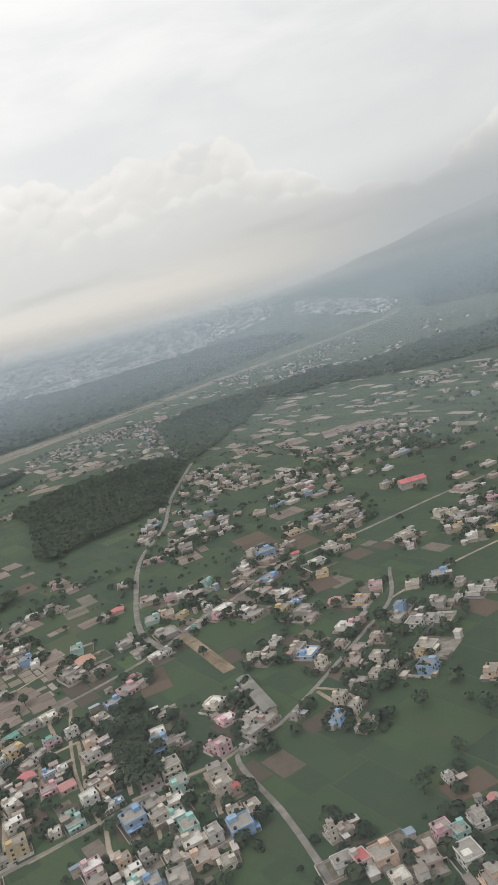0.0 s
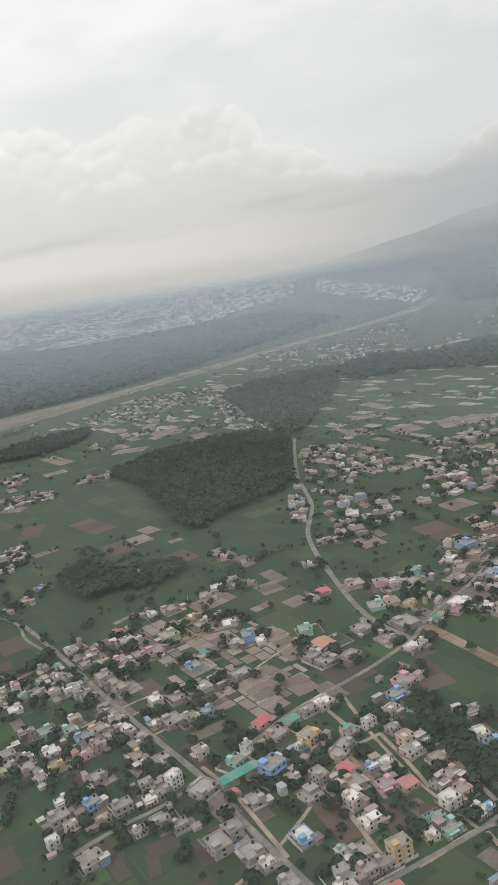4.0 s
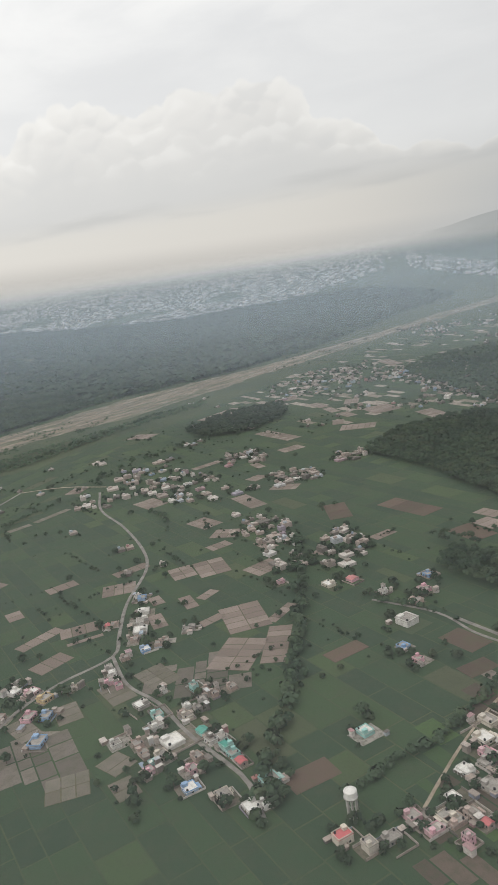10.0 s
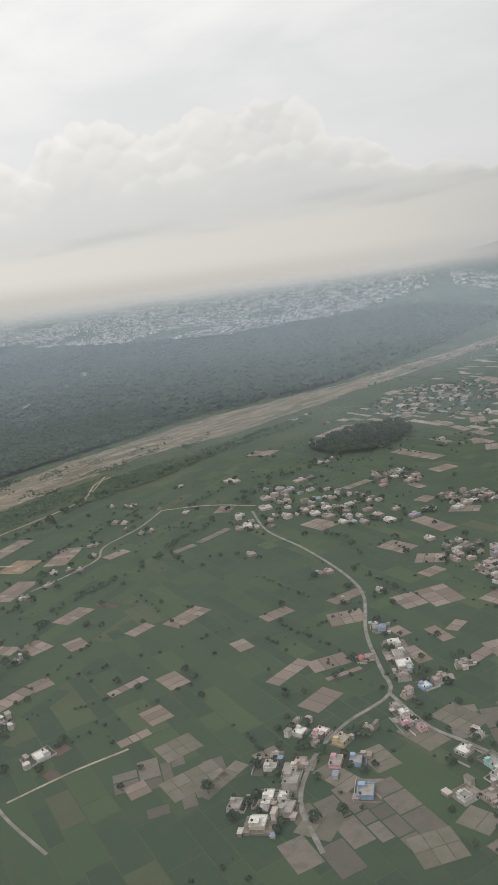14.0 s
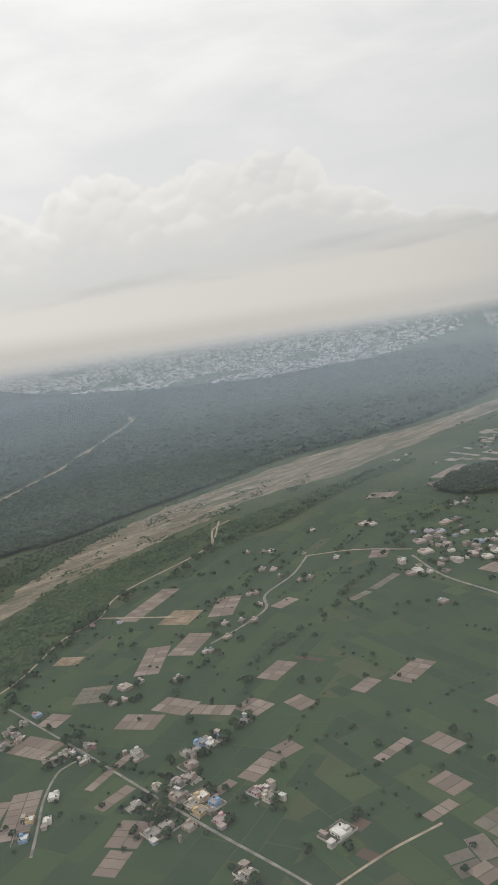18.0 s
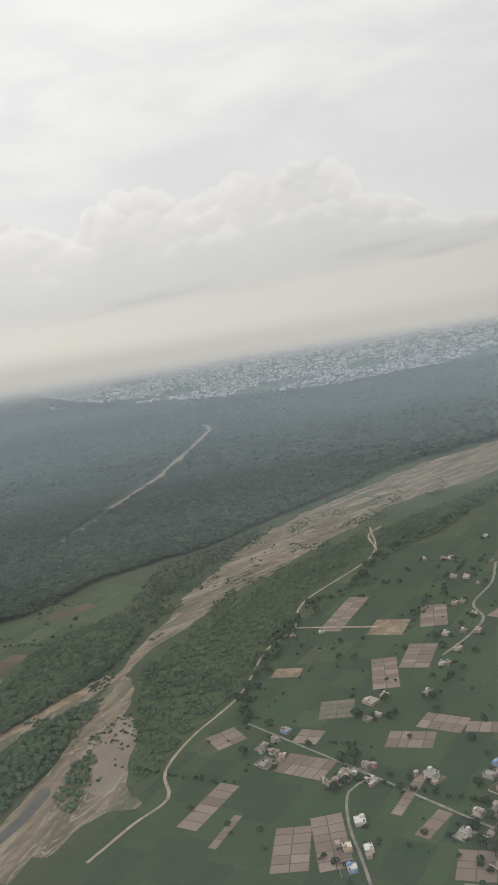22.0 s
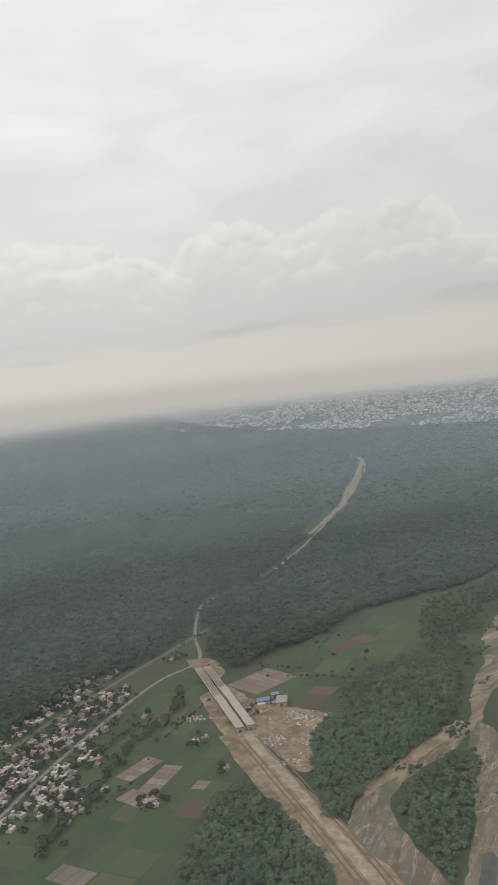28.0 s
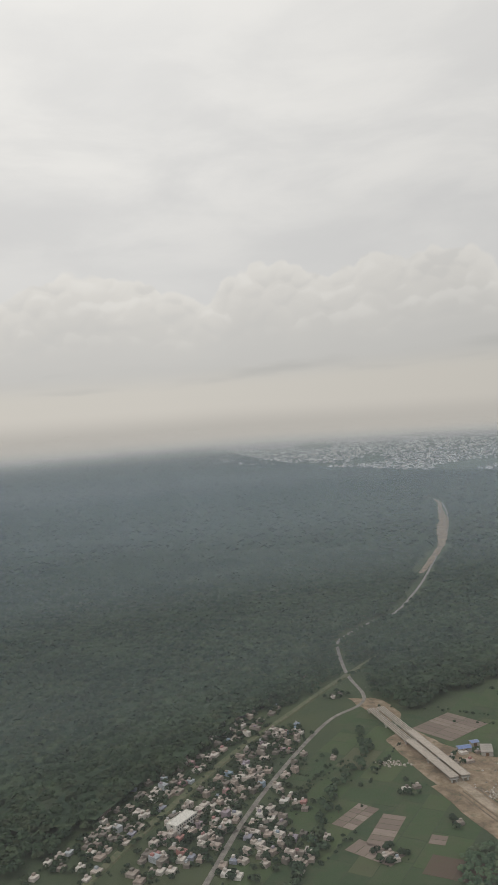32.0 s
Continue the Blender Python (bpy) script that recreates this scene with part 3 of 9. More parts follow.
structure("riverbed", *banked(NEAR_BANK, FAR_BANK, 0.14), MAT["sand"], "wide dry riverbed of sand and gravel", "riverbed")
patch("sandbank_1", [(-1042, 567), (-1058, 544), (-1073, 509), (-1085, 464), (-1093, 459), (-1090, 442), (-1086, 400), (-1060, 350), (-1040, 310), (-1005, 310), (-1023, 355), (-1024, 375), (-1037, 394), (-1060, 430), (-1070, 452), (-1067, 476), (-1058, 495), (-1044, 515), (-1036, 537), (-1027, 550)], 0.16, "sandbar", "bare sand and gravel beside the river", "sandbank")
patch("sandbank_2", [(-1040, 566), (-1020, 559), (-1006, 529), (-1000, 507), (-1000, 471), (-1005, 450), (-1010, 434), (-1011, 410), (-1006, 384), (-1003, 360), (-995, 320), (-1012, 320), (-1022, 372), (-1022, 404), (-1021, 423), (-1020, 440), (-1020, 466), (-1020, 499), (-1024, 519)], 0.2, "sandbar", "gravel banks of a braided river channel", "sandbank")
patch("sandbank_3", [(-1001, 500), (-990, 492), (-981, 478), (-973, 448), (-970, 425), (-972, 404), (-982, 404), (-991, 419), (-998, 440), (-1000, 465)], 0.24, "sandflat", "smooth pale sand flat beside the channel", "sandbank", 1.6)
patch("sandbank_4", [(-989, 350), (-987, 375), (-978, 387), (-967, 395), (-951, 399), (-946, 389), (-964, 383), (-975, 368), (-979, 350)], 0.24, "sandbar", "gravel slope at the river's edge", "sandbank")
patch("sandbank_5", [(-1028, 492), (-1029, 541), (-999, 496), (-975, 445), (-957, 403), (-950, 390), (-973, 386), (-984, 373), (-989, 351), (-991, 331), (-1008, 345), (-1015, 386), (-1020, 436)], 0.215, "sandbar", "broad gravel fan where two channels meet", "sandbank", 2.0)
patch("scrub_ground", [(-1012, 565), (-1003, 618), (-980, 676), (-950, 780), (-900, 866), (-866, 905), (-862, 817), (-909, 705), (-908, 632), (-923, 590), (-926, 517), (-944, 461), (-948, 430), (-958, 410), (-970, 440), (-992, 500)], 0.11, "meadow", "rough green ground under sparse scrub", "ground", 3.0)
patch("water_1", [(-1021, 350), (-1019, 366), (-1016, 383), (-1015, 410), (-1008, 407), (-1009, 376), (-1013, 361), (-1012, 345)], 0.3, "water", "shallow dark stream in the gravel bed", "water", 0.8, 3.0)
structure("earthworks_1", *ribbon([(-1201, 537), (-1160, 487), (-1126, 447), (-1094, 408), (-1065, 374), (-1035, 335)], lambda t: 24 + 6 * t, 0.34, 0.2), MAT["earth"], "graded bare-earth road embankment under construction", "earthworks")
structure("haul_road", *ribbon([(-1199, 548), (-1171, 512), (-1141, 476), (-1113, 441), (-1090, 412), (-1062, 376), (-1036, 336)], 6.5, 0.42, 0.35), MAT["track"], "pale rutted haul road along the embankment", "track")
for k, side in enumerate((-8.5, -5.2, 5.0, 8.0)):
    line = [(x + 0.79 * side, y + 0.62 * side) for x, y in ((-1185, 530), (-1156, 494), (-1127, 458), (-1100, 425), (-1076, 394), (-1052, 362))]
    structure("wheel_rut", *ribbon(line, 0.9, 0.40 + 0.004 * k, 0.6, thick=0.1), MAT["rut"], "dark wheel rut in bare earth", "track")
structure("earthworks_2", *ribbon([(-1034, 562), (-1056, 528), (-1077, 486), (-1090, 462)], 11, 0.3, 0.3), MAT["earth"], "orange-brown cut bank above the channel", "earthworks")
patch("earthworks_3", [(-1257, 602), (-1245, 627), (-1207, 598), (-1181, 587), (-1139, 572), (-1140, 544), (-1126, 494), (-1132, 485), (-1148, 496), (-1176, 526), (-1207, 534)], 0.2, "earth", "trodden earth of a bridge building site", "earthworks")
patch("earthworks_4", [(-1310, 690), (-1292, 668), (-1262, 640), (-1255, 655), (-1280, 690)], 0.2, "earth", "cleared orange earth beside the road", "earthworks")
structure("earthworks_5", *ribbon([(-1345, 1275), (-1356, 1560), (-1385, 1760), (-1400, 1900), (-1450, 2180), (-1490, 2400), (-1560, 2560)], lambda t: 9 + 17 * math.exp(-((t - 0.45) / 0.2) ** 2), 1.2, 0.7, 12), MAT["earth"], "pale cutting for a new road through the forest", "earthworks")
structure("earthworks_6", *ribbon([(-950, 1330), (-960, 1360), (-975, 1385)], 12, 1.0, 0.5), MAT["tilled"], "pale sand clearing at the forest's edge", "earthworks")

# ---- woods ----
def tufts(centres, sizes, count, seed, squash=0.75, lean=0.35):
    """Crowns of loose leaf clumps: count small leaning quads spread over each crown."""
    rng = np.random.default_rng(seed)
    n = len(centres)
    d = rng.normal(size=(n, count, 3))
    d /= np.linalg.norm(d, axis=2, keepdims=True)
    d[:, :, 2] = np.abs(d[:, :, 2]) * 1.1 - 0.2
    r = sizes[:, None, None] * (0.55 + 0.5 * rng.random((n, count, 1)))
    c = centres[:, None, :] + d * r * np.array([1, 1, squash])
    nrm = d + rng.normal(size=d.shape) * 0.26 + np.array([0, 0, lean])
    nrm /= np.linalg.norm(nrm, axis=2, keepdims=True)
    u = np.cross(nrm, rng.normal(size=d.shape))
    u /= np.linalg.norm(u, axis=2, keepdims=True)
    v = np.cross(nrm, u)
    s = sizes[:, None, None] * (1.5 / math.sqrt(count)) * (0.7 + 0.6 * rng.random((n, count, 1)))
    q = np.stack([c - u * s - v * s * 0.8, c + u * s * 0.9 - v * s, c + u * s + v * s * 0.9, c - u * s * 0.8 + v * s], axis=2)
    return q.reshape(-1, 3)


def quads_mesh(name, co, material):
    me = bpy.data.meshes.new(name)
    n = len(co) // 4
    me.vertices.add(4 * n), me.loops.add(4 * n), me.polygons.add(n)
    me.vertices.foreach_set("co", co.astype(np.float32).ravel())
    me.loops.foreach_set("vertex_index", np.arange(4 * n, dtype=np.int32))
    me.polygons.foreach_set("loop_start", np.arange(0, 4 * n, 4, dtype=np.int32))
    me.materials.append(material)
    me.update(calc_edges=True)
    return me


def scatter(poly, spacing, seed, keep=1.0):
    rng = np.random.default_rng(seed)
    xs, ys = [p[0] for p in poly], [p[1] for p in poly]
    out = []
    for x in np.arange(min(xs), max(xs), spacing):
        for y in np.arange(min(ys), max(ys), spacing):
            q = (x + rng.uniform(-0.5, 0.5) * spacing, y + rng.uniform(-0.5, 0.5) * spacing)
            if rng.random() < keep and inside(*q, poly):
                out.append((*q, 0))
    return np.array(out)


RAIL = [(-1378, 330), (-1376, 407), (-1371, 491), (-1365, 560), (-1351, 640), (-1336, 722), (-1322, 785), (-1312, 830)]
CLEAR = [(smooth_line(RAIL, 8), 5.5)]
GLADE = [(-790, 1470), (-763, 1505), (-680, 1611), (-609, 1800), (-540, 1960)]
CLEAR.append((smooth_line(GLADE, 20), 15))
CLEAR += [(smooth_line(points, 12), width * 0.5 + (9 if name == "road_15" else 5)) for name, width, points in ROADS if name in ("road_1", "road_14", "road_15")]
CLEAR += [(smooth_line(points, 6), width * 0.5 + 2.2) for name, width, points in TRACKS if name in ("track_1", "track_4", "track_5")]
CLEAR.append((smooth_line([(-1345, 1275), (-1356, 1560), (-1385, 1760), (-1400, 1900), (-1450, 2180), (-1490, 2400), (-1560, 2560)], 25), 21))


def canopy(poly, height, cell, seed, label):
    """The closed lower layer of leaves in a forest, an uneven sheet under the single crowns."""
    xs, ys = [p[0] for p in poly], [p[1] for p in poly]
    nx, ny = int((max(xs) - min(xs)) / cell) + 1, int((max(ys) - min(ys)) / cell) + 1
    spot, verts, faces = {}, [], []

    def corner(i, j):
        if (i, j) not in spot:
            x, y = min(xs) + i * cell, min(ys) + j * cell
            spot[i, j] = len(verts)
            verts.append((x, y, lift(x, y) + height * (0.82 + 0.25 * noise.noise(Vector((x * 0.045, y * 0.045, seed))))))
        return spot[i, j]

    for i in range(nx):
        for j in range(ny):
            x, y = min(xs) + (i + 0.5) * cell, min(ys) + (j + 0.5) * cell
            if inside(x, y, poly) and all(min((c.x - x) ** 2 + (c.y - y) ** 2 for c in line[::2]) > (gap + cell * 0.7) ** 2 for line, gap in CLEAR):
                faces.append((corner(i, j), corner(i + 1, j), corner(i + 1, j + 1), corner(i, j + 1)))
    structure("canopy", verts, faces, MAT["leaf_forest"], label, "trees", kind="stuff")


def wood(name, poly, spacing, size, height, count, seed, label, material="leaf", keep=1.0):
    p = scatter(poly, spacing, seed, keep)
    for line, gap in CLEAR:
        q = np.array([(c.x, c.y) for c in line])
        away = np.array([np.min((q[:, 0] - x) ** 2 + (q[:, 1] - y) ** 2) for x, y, _ in p])
        p = p[away > gap * gap]
    rng = np.random.default_rng(seed + 5)
    s = size * rng.uniform(0.65, 1.25, len(p))
    p[:, 2] = [lift(x, y) for x, y, _ in p] + height * rng.uniform(0.55, 1.0, len(p))
    near = np.hypot(p[:, 0] + 1000, p[:, 1]) < 900 + rng.uniform(-260, 260, len(p)) if name == "forest" else np.ones(len(p), bool)
    co = tufts(p[near], s[near], count, seed, lean=0.9)
    if not near.all():
        co = np.concatenate([co, tufts(p[~near], s[~near], 17, seed + 1, lean=0.9)])
    return tagged(new(name, quads_mesh(name, co, MAT[material])), label, "trees", kind="stuff")


structure("glade", *ribbon(GLADE, lambda t: 26 + 8 * math.sin(9 * t), 0.2, 0.6, 8, wave=0.03), MAT["meadow"], "light green grassy clearing between river and forest", "meadow")
wood("grove", [(-381, 753), (-350, 822), (-299, 862), (-260, 862), (-212, 838), (-192, 737), (-185, 632), (-203, 594), (-228, 568), (-254, 530), (-266, 537), (-303, 621), (-337, 688)], 5.6, 3.6, 6, 58, 11, "dense dark green grove between the fields", "leaf_forest")
wood("small_grove", [(-326, 448), (-330, 470), (-322, 490), (-301, 472), (-280, 468), (-262, 470), (-245, 465), (-252, 439), (-281, 431), (-298, 418)], 5, 3.4, 6, 60, 12, "small dark grove beside crop fields", "leaf_forest", 0.9)
wood("poplar_row", [(-336, 508), (-326, 512), (-300, 480), (-262, 482), (-262, 474), (-304, 470)], 5, 2.2, 8, 40, 31, "row of tall slim trees above the grove", "leaf_dark", 0.7)
wood("town_wood", [(-126, 278), (-117, 282), (-110, 262), (-100, 244), (-94, 222), (-104, 219), (-114, 240), (-120, 256)], 4, 2.8, 5, 64, 32, "narrow dark orchard between the houses", "leaf_dark")
wood("far_grove", [(-335, 1216), (-296, 1300), (-231, 1338), (-154, 1367), (-151, 1107), (-186, 860), (-199, 780), (-227, 880), (-271, 1000)], 7, 4.2, 5, 22, 13, "open woodland behind the dark grove", keep=0.8)
wood("far_woods", [(-176, 1286), (-83, 1420), (10, 1330), (116, 1418), (250, 1450), (500, 1560), (500, 1150), (128, 1085), (42, 1112), (-50, 1180), (-117, 1144)], 9, 5.5, 6, 18, 14, "belt of dark woods beyond the paddies", "leaf_forest")
wood("foothill_woods", [(230, 2500), (420, 2250), (900, 2050), (1500, 2200), (1700, 3100), (900, 3750), (300, 3900), (260, 3000)], 22, 12, 7, 11, 33, "dark woods at the foot of the hills", "leaf_dark")
wood("round_grove", [(-610, 960), (-584, 1025), (-541, 1057), (-496, 1060), (-485, 989), (-508, 925), (-544, 907), (-584, 913)], 6.5, 4.2, 6, 40, 15, "round dark grove near the river", "leaf_dark")
wood("forest", [(-1427, 357), (-1413, 418), (-1409, 483), (-1392, 516), (-1388, 581), (-1376, 677), (-1364, 750), (-1372, 800), (-1385, 880), (-1362, 985), (-1340, 985), (-1350, 880), (-1330, 830), (-1317, 770), (-1285, 692), (-1248, 664), (-1226, 702), (-1194, 748), (-1167, 838), (-1111, 880), (-1064, 925), (-1045, 965), (-1005, 1035), (-910, 1190), (-855, 1310), (-1000, 1500), (-1500, 1500), (-2000, 1500), (-2200, 900), (-2000, 500), (-1700, 300)], 7.6, 4.5, 6, 56, 16, "dense mixed forest across the river", "leaf_forest")
wood("forest_far", [(-855, 1310), (-800, 1360), (-720, 1425), (-620, 1520), (-470, 1760), (-330, 2150), (-140, 2600), (-230, 2950), (-400, 3300), (-900, 3280), (-1176, 3160), (-1642, 3280), (-2276, 3430), (-2900, 3720), (-3900, 2900), (-4300, 1700), (-2200, 900), (-2000, 1500), (-1000, 1500)], 18, 11.5, 7, 11, 17, "dense far forest fading into haze", "leaf_forest")
wood("forest_left", [(-2200, 900), (-4300, 1700), (-4300, 200), (-1700, 0), (-1440, 300), (-1700, 300), (-2000, 500)], 18, 11, 7, 11, 18, "forest stretching away into haze", "leaf_forest")
canopy([(-1415, 418), (-1400, 520), (-1385, 677), (-1378, 800), (-1390, 890), (-1365, 1000), (-1330, 1000), (-1340, 870), (-1315, 780), (-1285, 705), (-1230, 715), (-1170, 845), (-1064, 935), (-1005, 1045), (-910, 1200), (-870, 1310), (-1000, 1500), (-2000, 1500), (-2200, 900), (-2000, 500), (-1700, 320)], 6, 12, 3, "lower leaves of the mixed forest")
canopy([(-870, 1310), (-720, 1440), (-620, 1535), (-490, 1760), (-350, 2150), (-160, 2600), (-260, 2900), (-420, 3150), (-900, 3130), (-1176, 3030), (-1642, 3150), (-2276, 3300), (-2900, 3560), (-3900, 2900), (-4300, 1700), (-4300, 200), (-1700, 20), (-1440, 310), (-1700, 320), (-2000, 500), (-2200, 900), (-2000, 1500), (-1000, 1500)], 9, 30, 4, "lower leaves of the far forest")
wood("roadside_trees", [(-1392, 640), (-1378, 760), (-1386, 880), (-1363, 985), (-1338, 985), (-1348, 880), (-1328, 825), (-1312, 768), (-1322, 735), (-1345, 700), (-1362, 650)], 5.2, 3.0, 4.5, 44, 36, "trees beside the road where it enters the forest", "leaf_forest", 0.85)
wood("plantation", [(-1105, 432), (-1092, 432), (-1087, 468), (-1046, 567), (-1044, 626), (-1051, 671), (-1091, 707), (-1127, 659), (-1138, 614), (-1126, 573), (-1135, 564), (-1142, 534), (-1128, 493), (-1118, 461)], 3.6, 2.2, 3.6, 44, 19, "close-set young trees beside the river", "leaf_light")
wood("riverside_wood", [(-1180, 445), (-1165, 466), (-1143, 446), (-1123, 428), (-1100, 400), (-1075, 360), (-1060, 325), (-1150, 318), (-1172, 380)], 3.8, 2.3, 3.6, 44, 20, "dense young trees beside the embankment", "leaf_light")
wood("island_wood", [(-1058, 430), (-1064, 444), (-1063, 474), (-1053, 494), (-1033, 522), (-1021, 510), (-1022, 484), (-1023, 462), (-1022, 428), (-1025, 413), (-1027, 396), (-1026, 380), (-1037, 396)], 3.6, 2.1, 3.2, 44, 21, "trees on an island between two channels", "leaf_light", 0.9)
wood("island_scrub", [(-1008, 434), (-1002, 453), (-995, 440), (-985, 403), (-984, 385), (-995, 390), (-1001, 393)], 3.4, 1.8, 2.2, 26, 22, "green scrub on a gravel bank", "leaf_light", 0.8)
wood("scrub", [(-1012, 565), (-1003, 618), (-980, 676), (-950, 780), (-900, 866), (-866, 905), (-862, 817), (-909, 705), (-908, 632), (-923, 590), (-926, 517), (-944, 461), (-948, 430), (-958, 410), (-970, 440), (-992, 500)], 3.5, 1.7, 2.0, 36, 23, "green scrub between the river and a track", "leaf_light", 0.6)
wood("scrub_strip", [(-850, 920), (-771, 1012), (-700, 1110), (-640, 1190), (-620, 1150), (-706, 1030), (-784, 880), (-838, 805), (-862, 840)], 4.8, 2.3, 2.4, 32, 24, "scrub and small trees along the riverbank", "leaf_light", 0.7)
wood("village_trees", [(-1376, 538), (-1370, 605), (-1333, 621), (-1311, 574), (-1304, 482), (-1260, 417), (-1357, 394), (-1369, 468)], 5.5, 1.9, 2.6, 30, 34, "dark trees between the village houses", "leaf_dark", 0.62)
wood("village_trees", [(-1415, 425), (-1417, 482), (-1399, 541), (-1398, 691), (-1381, 682), (-1375, 511), (-1377, 423), (-1386, 387)], 5.5, 1.9, 2.6, 30, 35, "dark trees between houses below the forest", "leaf_dark", 0.6)
wood("far_bank_scrub", [(-1034, 660), (-1050, 720), (-1045, 800), (-1025, 880), (-990, 960), (-1020, 975), (-1060, 910), (-1105, 860), (-1090, 720), (-1055, 680)], 6, 2.0, 2.0, 22, 25, "low scrub along the far riverbank", keep=0.8)

for k, (centre, wide) in enumerate((([(-1018, 620), (-1003, 745), (-970, 870), (-905, 1000), (-815, 1130)], 66), ([(-1010, 420), (-1005, 470), (-1016, 530), (-1024, 600)], 30), ([(-1002, 570), (-985, 520), (-968, 470), (-953, 415)], 11), ([(-1040, 566), (-1062, 508), (-1086, 455)], 9), ([(-1040, 640), (-1042, 760), (-1030, 880), (-1000, 985), (-940, 1120), (-860, 1262), (-700, 1425)], 16), ([(-1010, 640), (-978, 735), (-915, 850), (-866, 960), (-800, 1056), (-724, 1112)], 14))):
    line = smooth_line(centre, 1.2)
    r = np.random.default_rng(70 + k)
    p = []
    for c in line:
        for _ in range(7 if k == 0 else 4):
            q = (c.x + r.uniform(-1, 1) * wide, c.y + r.uniform(-0.5, 0.5) * wide)
            if noise.noise(Vector((q[0] * 0.035, q[1] * 0.02, 4))) + 0.5 * noise.noise(Vector((q[0] * 0.13, q[1] * 0.1, 4))) > 0.30 - 0.22 * (abs(q[0] - c.x) / wide):
                p.append((*q, 0.5))
    p = np.array(p)
    tagged(new("river_scrub", quads_mesh("river_scrub", tufts(p, r.uniform(0.5, 1.5, len(p)), 12, 75 + k), MAT["leaf_light"])), "tufts of green scrub on the gravel banks", "scrub", kind="stuff")


def hedge(name, points, size, gap, seed, label, spread=1.5):
    rng = np.random.default_rng(seed)
    line = smooth_line(points, gap)
    p = np.array([(c.x + rng.normal() * spread, c.y + rng.normal() * spread, 0.0) for c in line if rng.random() < 0.85])
    s = size * rng.uniform(0.5, 1.35, len(p))
    p[:, 2] = s * 0.9
    return tagged(new(name, quads_mesh(name, tufts(p, s, 40, seed), MAT["leaf"])), label, "trees", kind="stuff")


hedge("tree_line", [(-423, 533), (-415, 471), (-409, 422), (-407, 388), (-407, 359), (-406, 329), (-407, 304), (-408, 281), (-404, 260)], 2.8, 2.6, 41, "thick line of trees along a stream", 1.8)
hedge("hedgerow", [(-375, 262), (-361, 280), (-342, 293), (-328, 313), (-317, 328), (-304, 342), (-294, 357)], 2.3, 2.6, 42, "hedgerow between a track and fields")
hedge("hedgerow", [(-736, 446), (-739, 462), (-743, 505), (-729, 547), (-718, 567), (-703, 593), (-692, 623), (-686, 656), (-664, 697)], 2.4, 5.5, 43, "loose line of trees along a ditch", 2.5)
hedge("hedgerow", [(-292, 375), (-287, 390), (-276, 409), (-257, 432), (-235, 443), (-211, 445), (-182, 474), (-167, 495)], 2.2, 4.5, 44, "loose hedgerow behind the town", 2.0)
hedge("tree_belt", [(-905, 475), (-915, 520), (-908, 600), (-898, 663), (-862, 740), (-850, 800), (-800, 880), (-755, 956), (-682, 1119)], 3.4, 5.5, 45, "uneven belt of trees at the fields' edge", 4.0)
hedge("hedgerow", [(-640, 730), (-655, 770), (-620, 840), (-570, 900)], 3.2, 7, 46, "trees along the village edge", 5.0)
hedge("hedgerow", [(-560, 640), (-545, 610), (-528, 560), (-510, 520)], 2.2, 8, 47, "scattered bushes by a ditch", 3.0)
hedge("hedgerow", [(-370, 425), (-336, 403), (-300, 362)], 2.0, 5.0, 48, "bushes along a lane", 1.5)
hedge("tree_line", [(-1282, 618), (-1264, 568), (-1272, 529), (-1270, 483), (-1261, 434), (-1265, 408), (-1259, 370)], 3.0, 3.2, 50, "thick line of dark trees below the village", 2.2)
hedge("tree_line", [(-69, 592), (-30, 629), (4, 652), (39, 601), (79, 624)], 3.4, 3.6, 51, "thick row of dark trees among far houses", 4.5)
hedge("hedgerow", [(-20, 300), (-5, 262), (8, 240), (25, 232)], 2.6, 11, 49, "scattered dark trees in a meadow", 3.0)

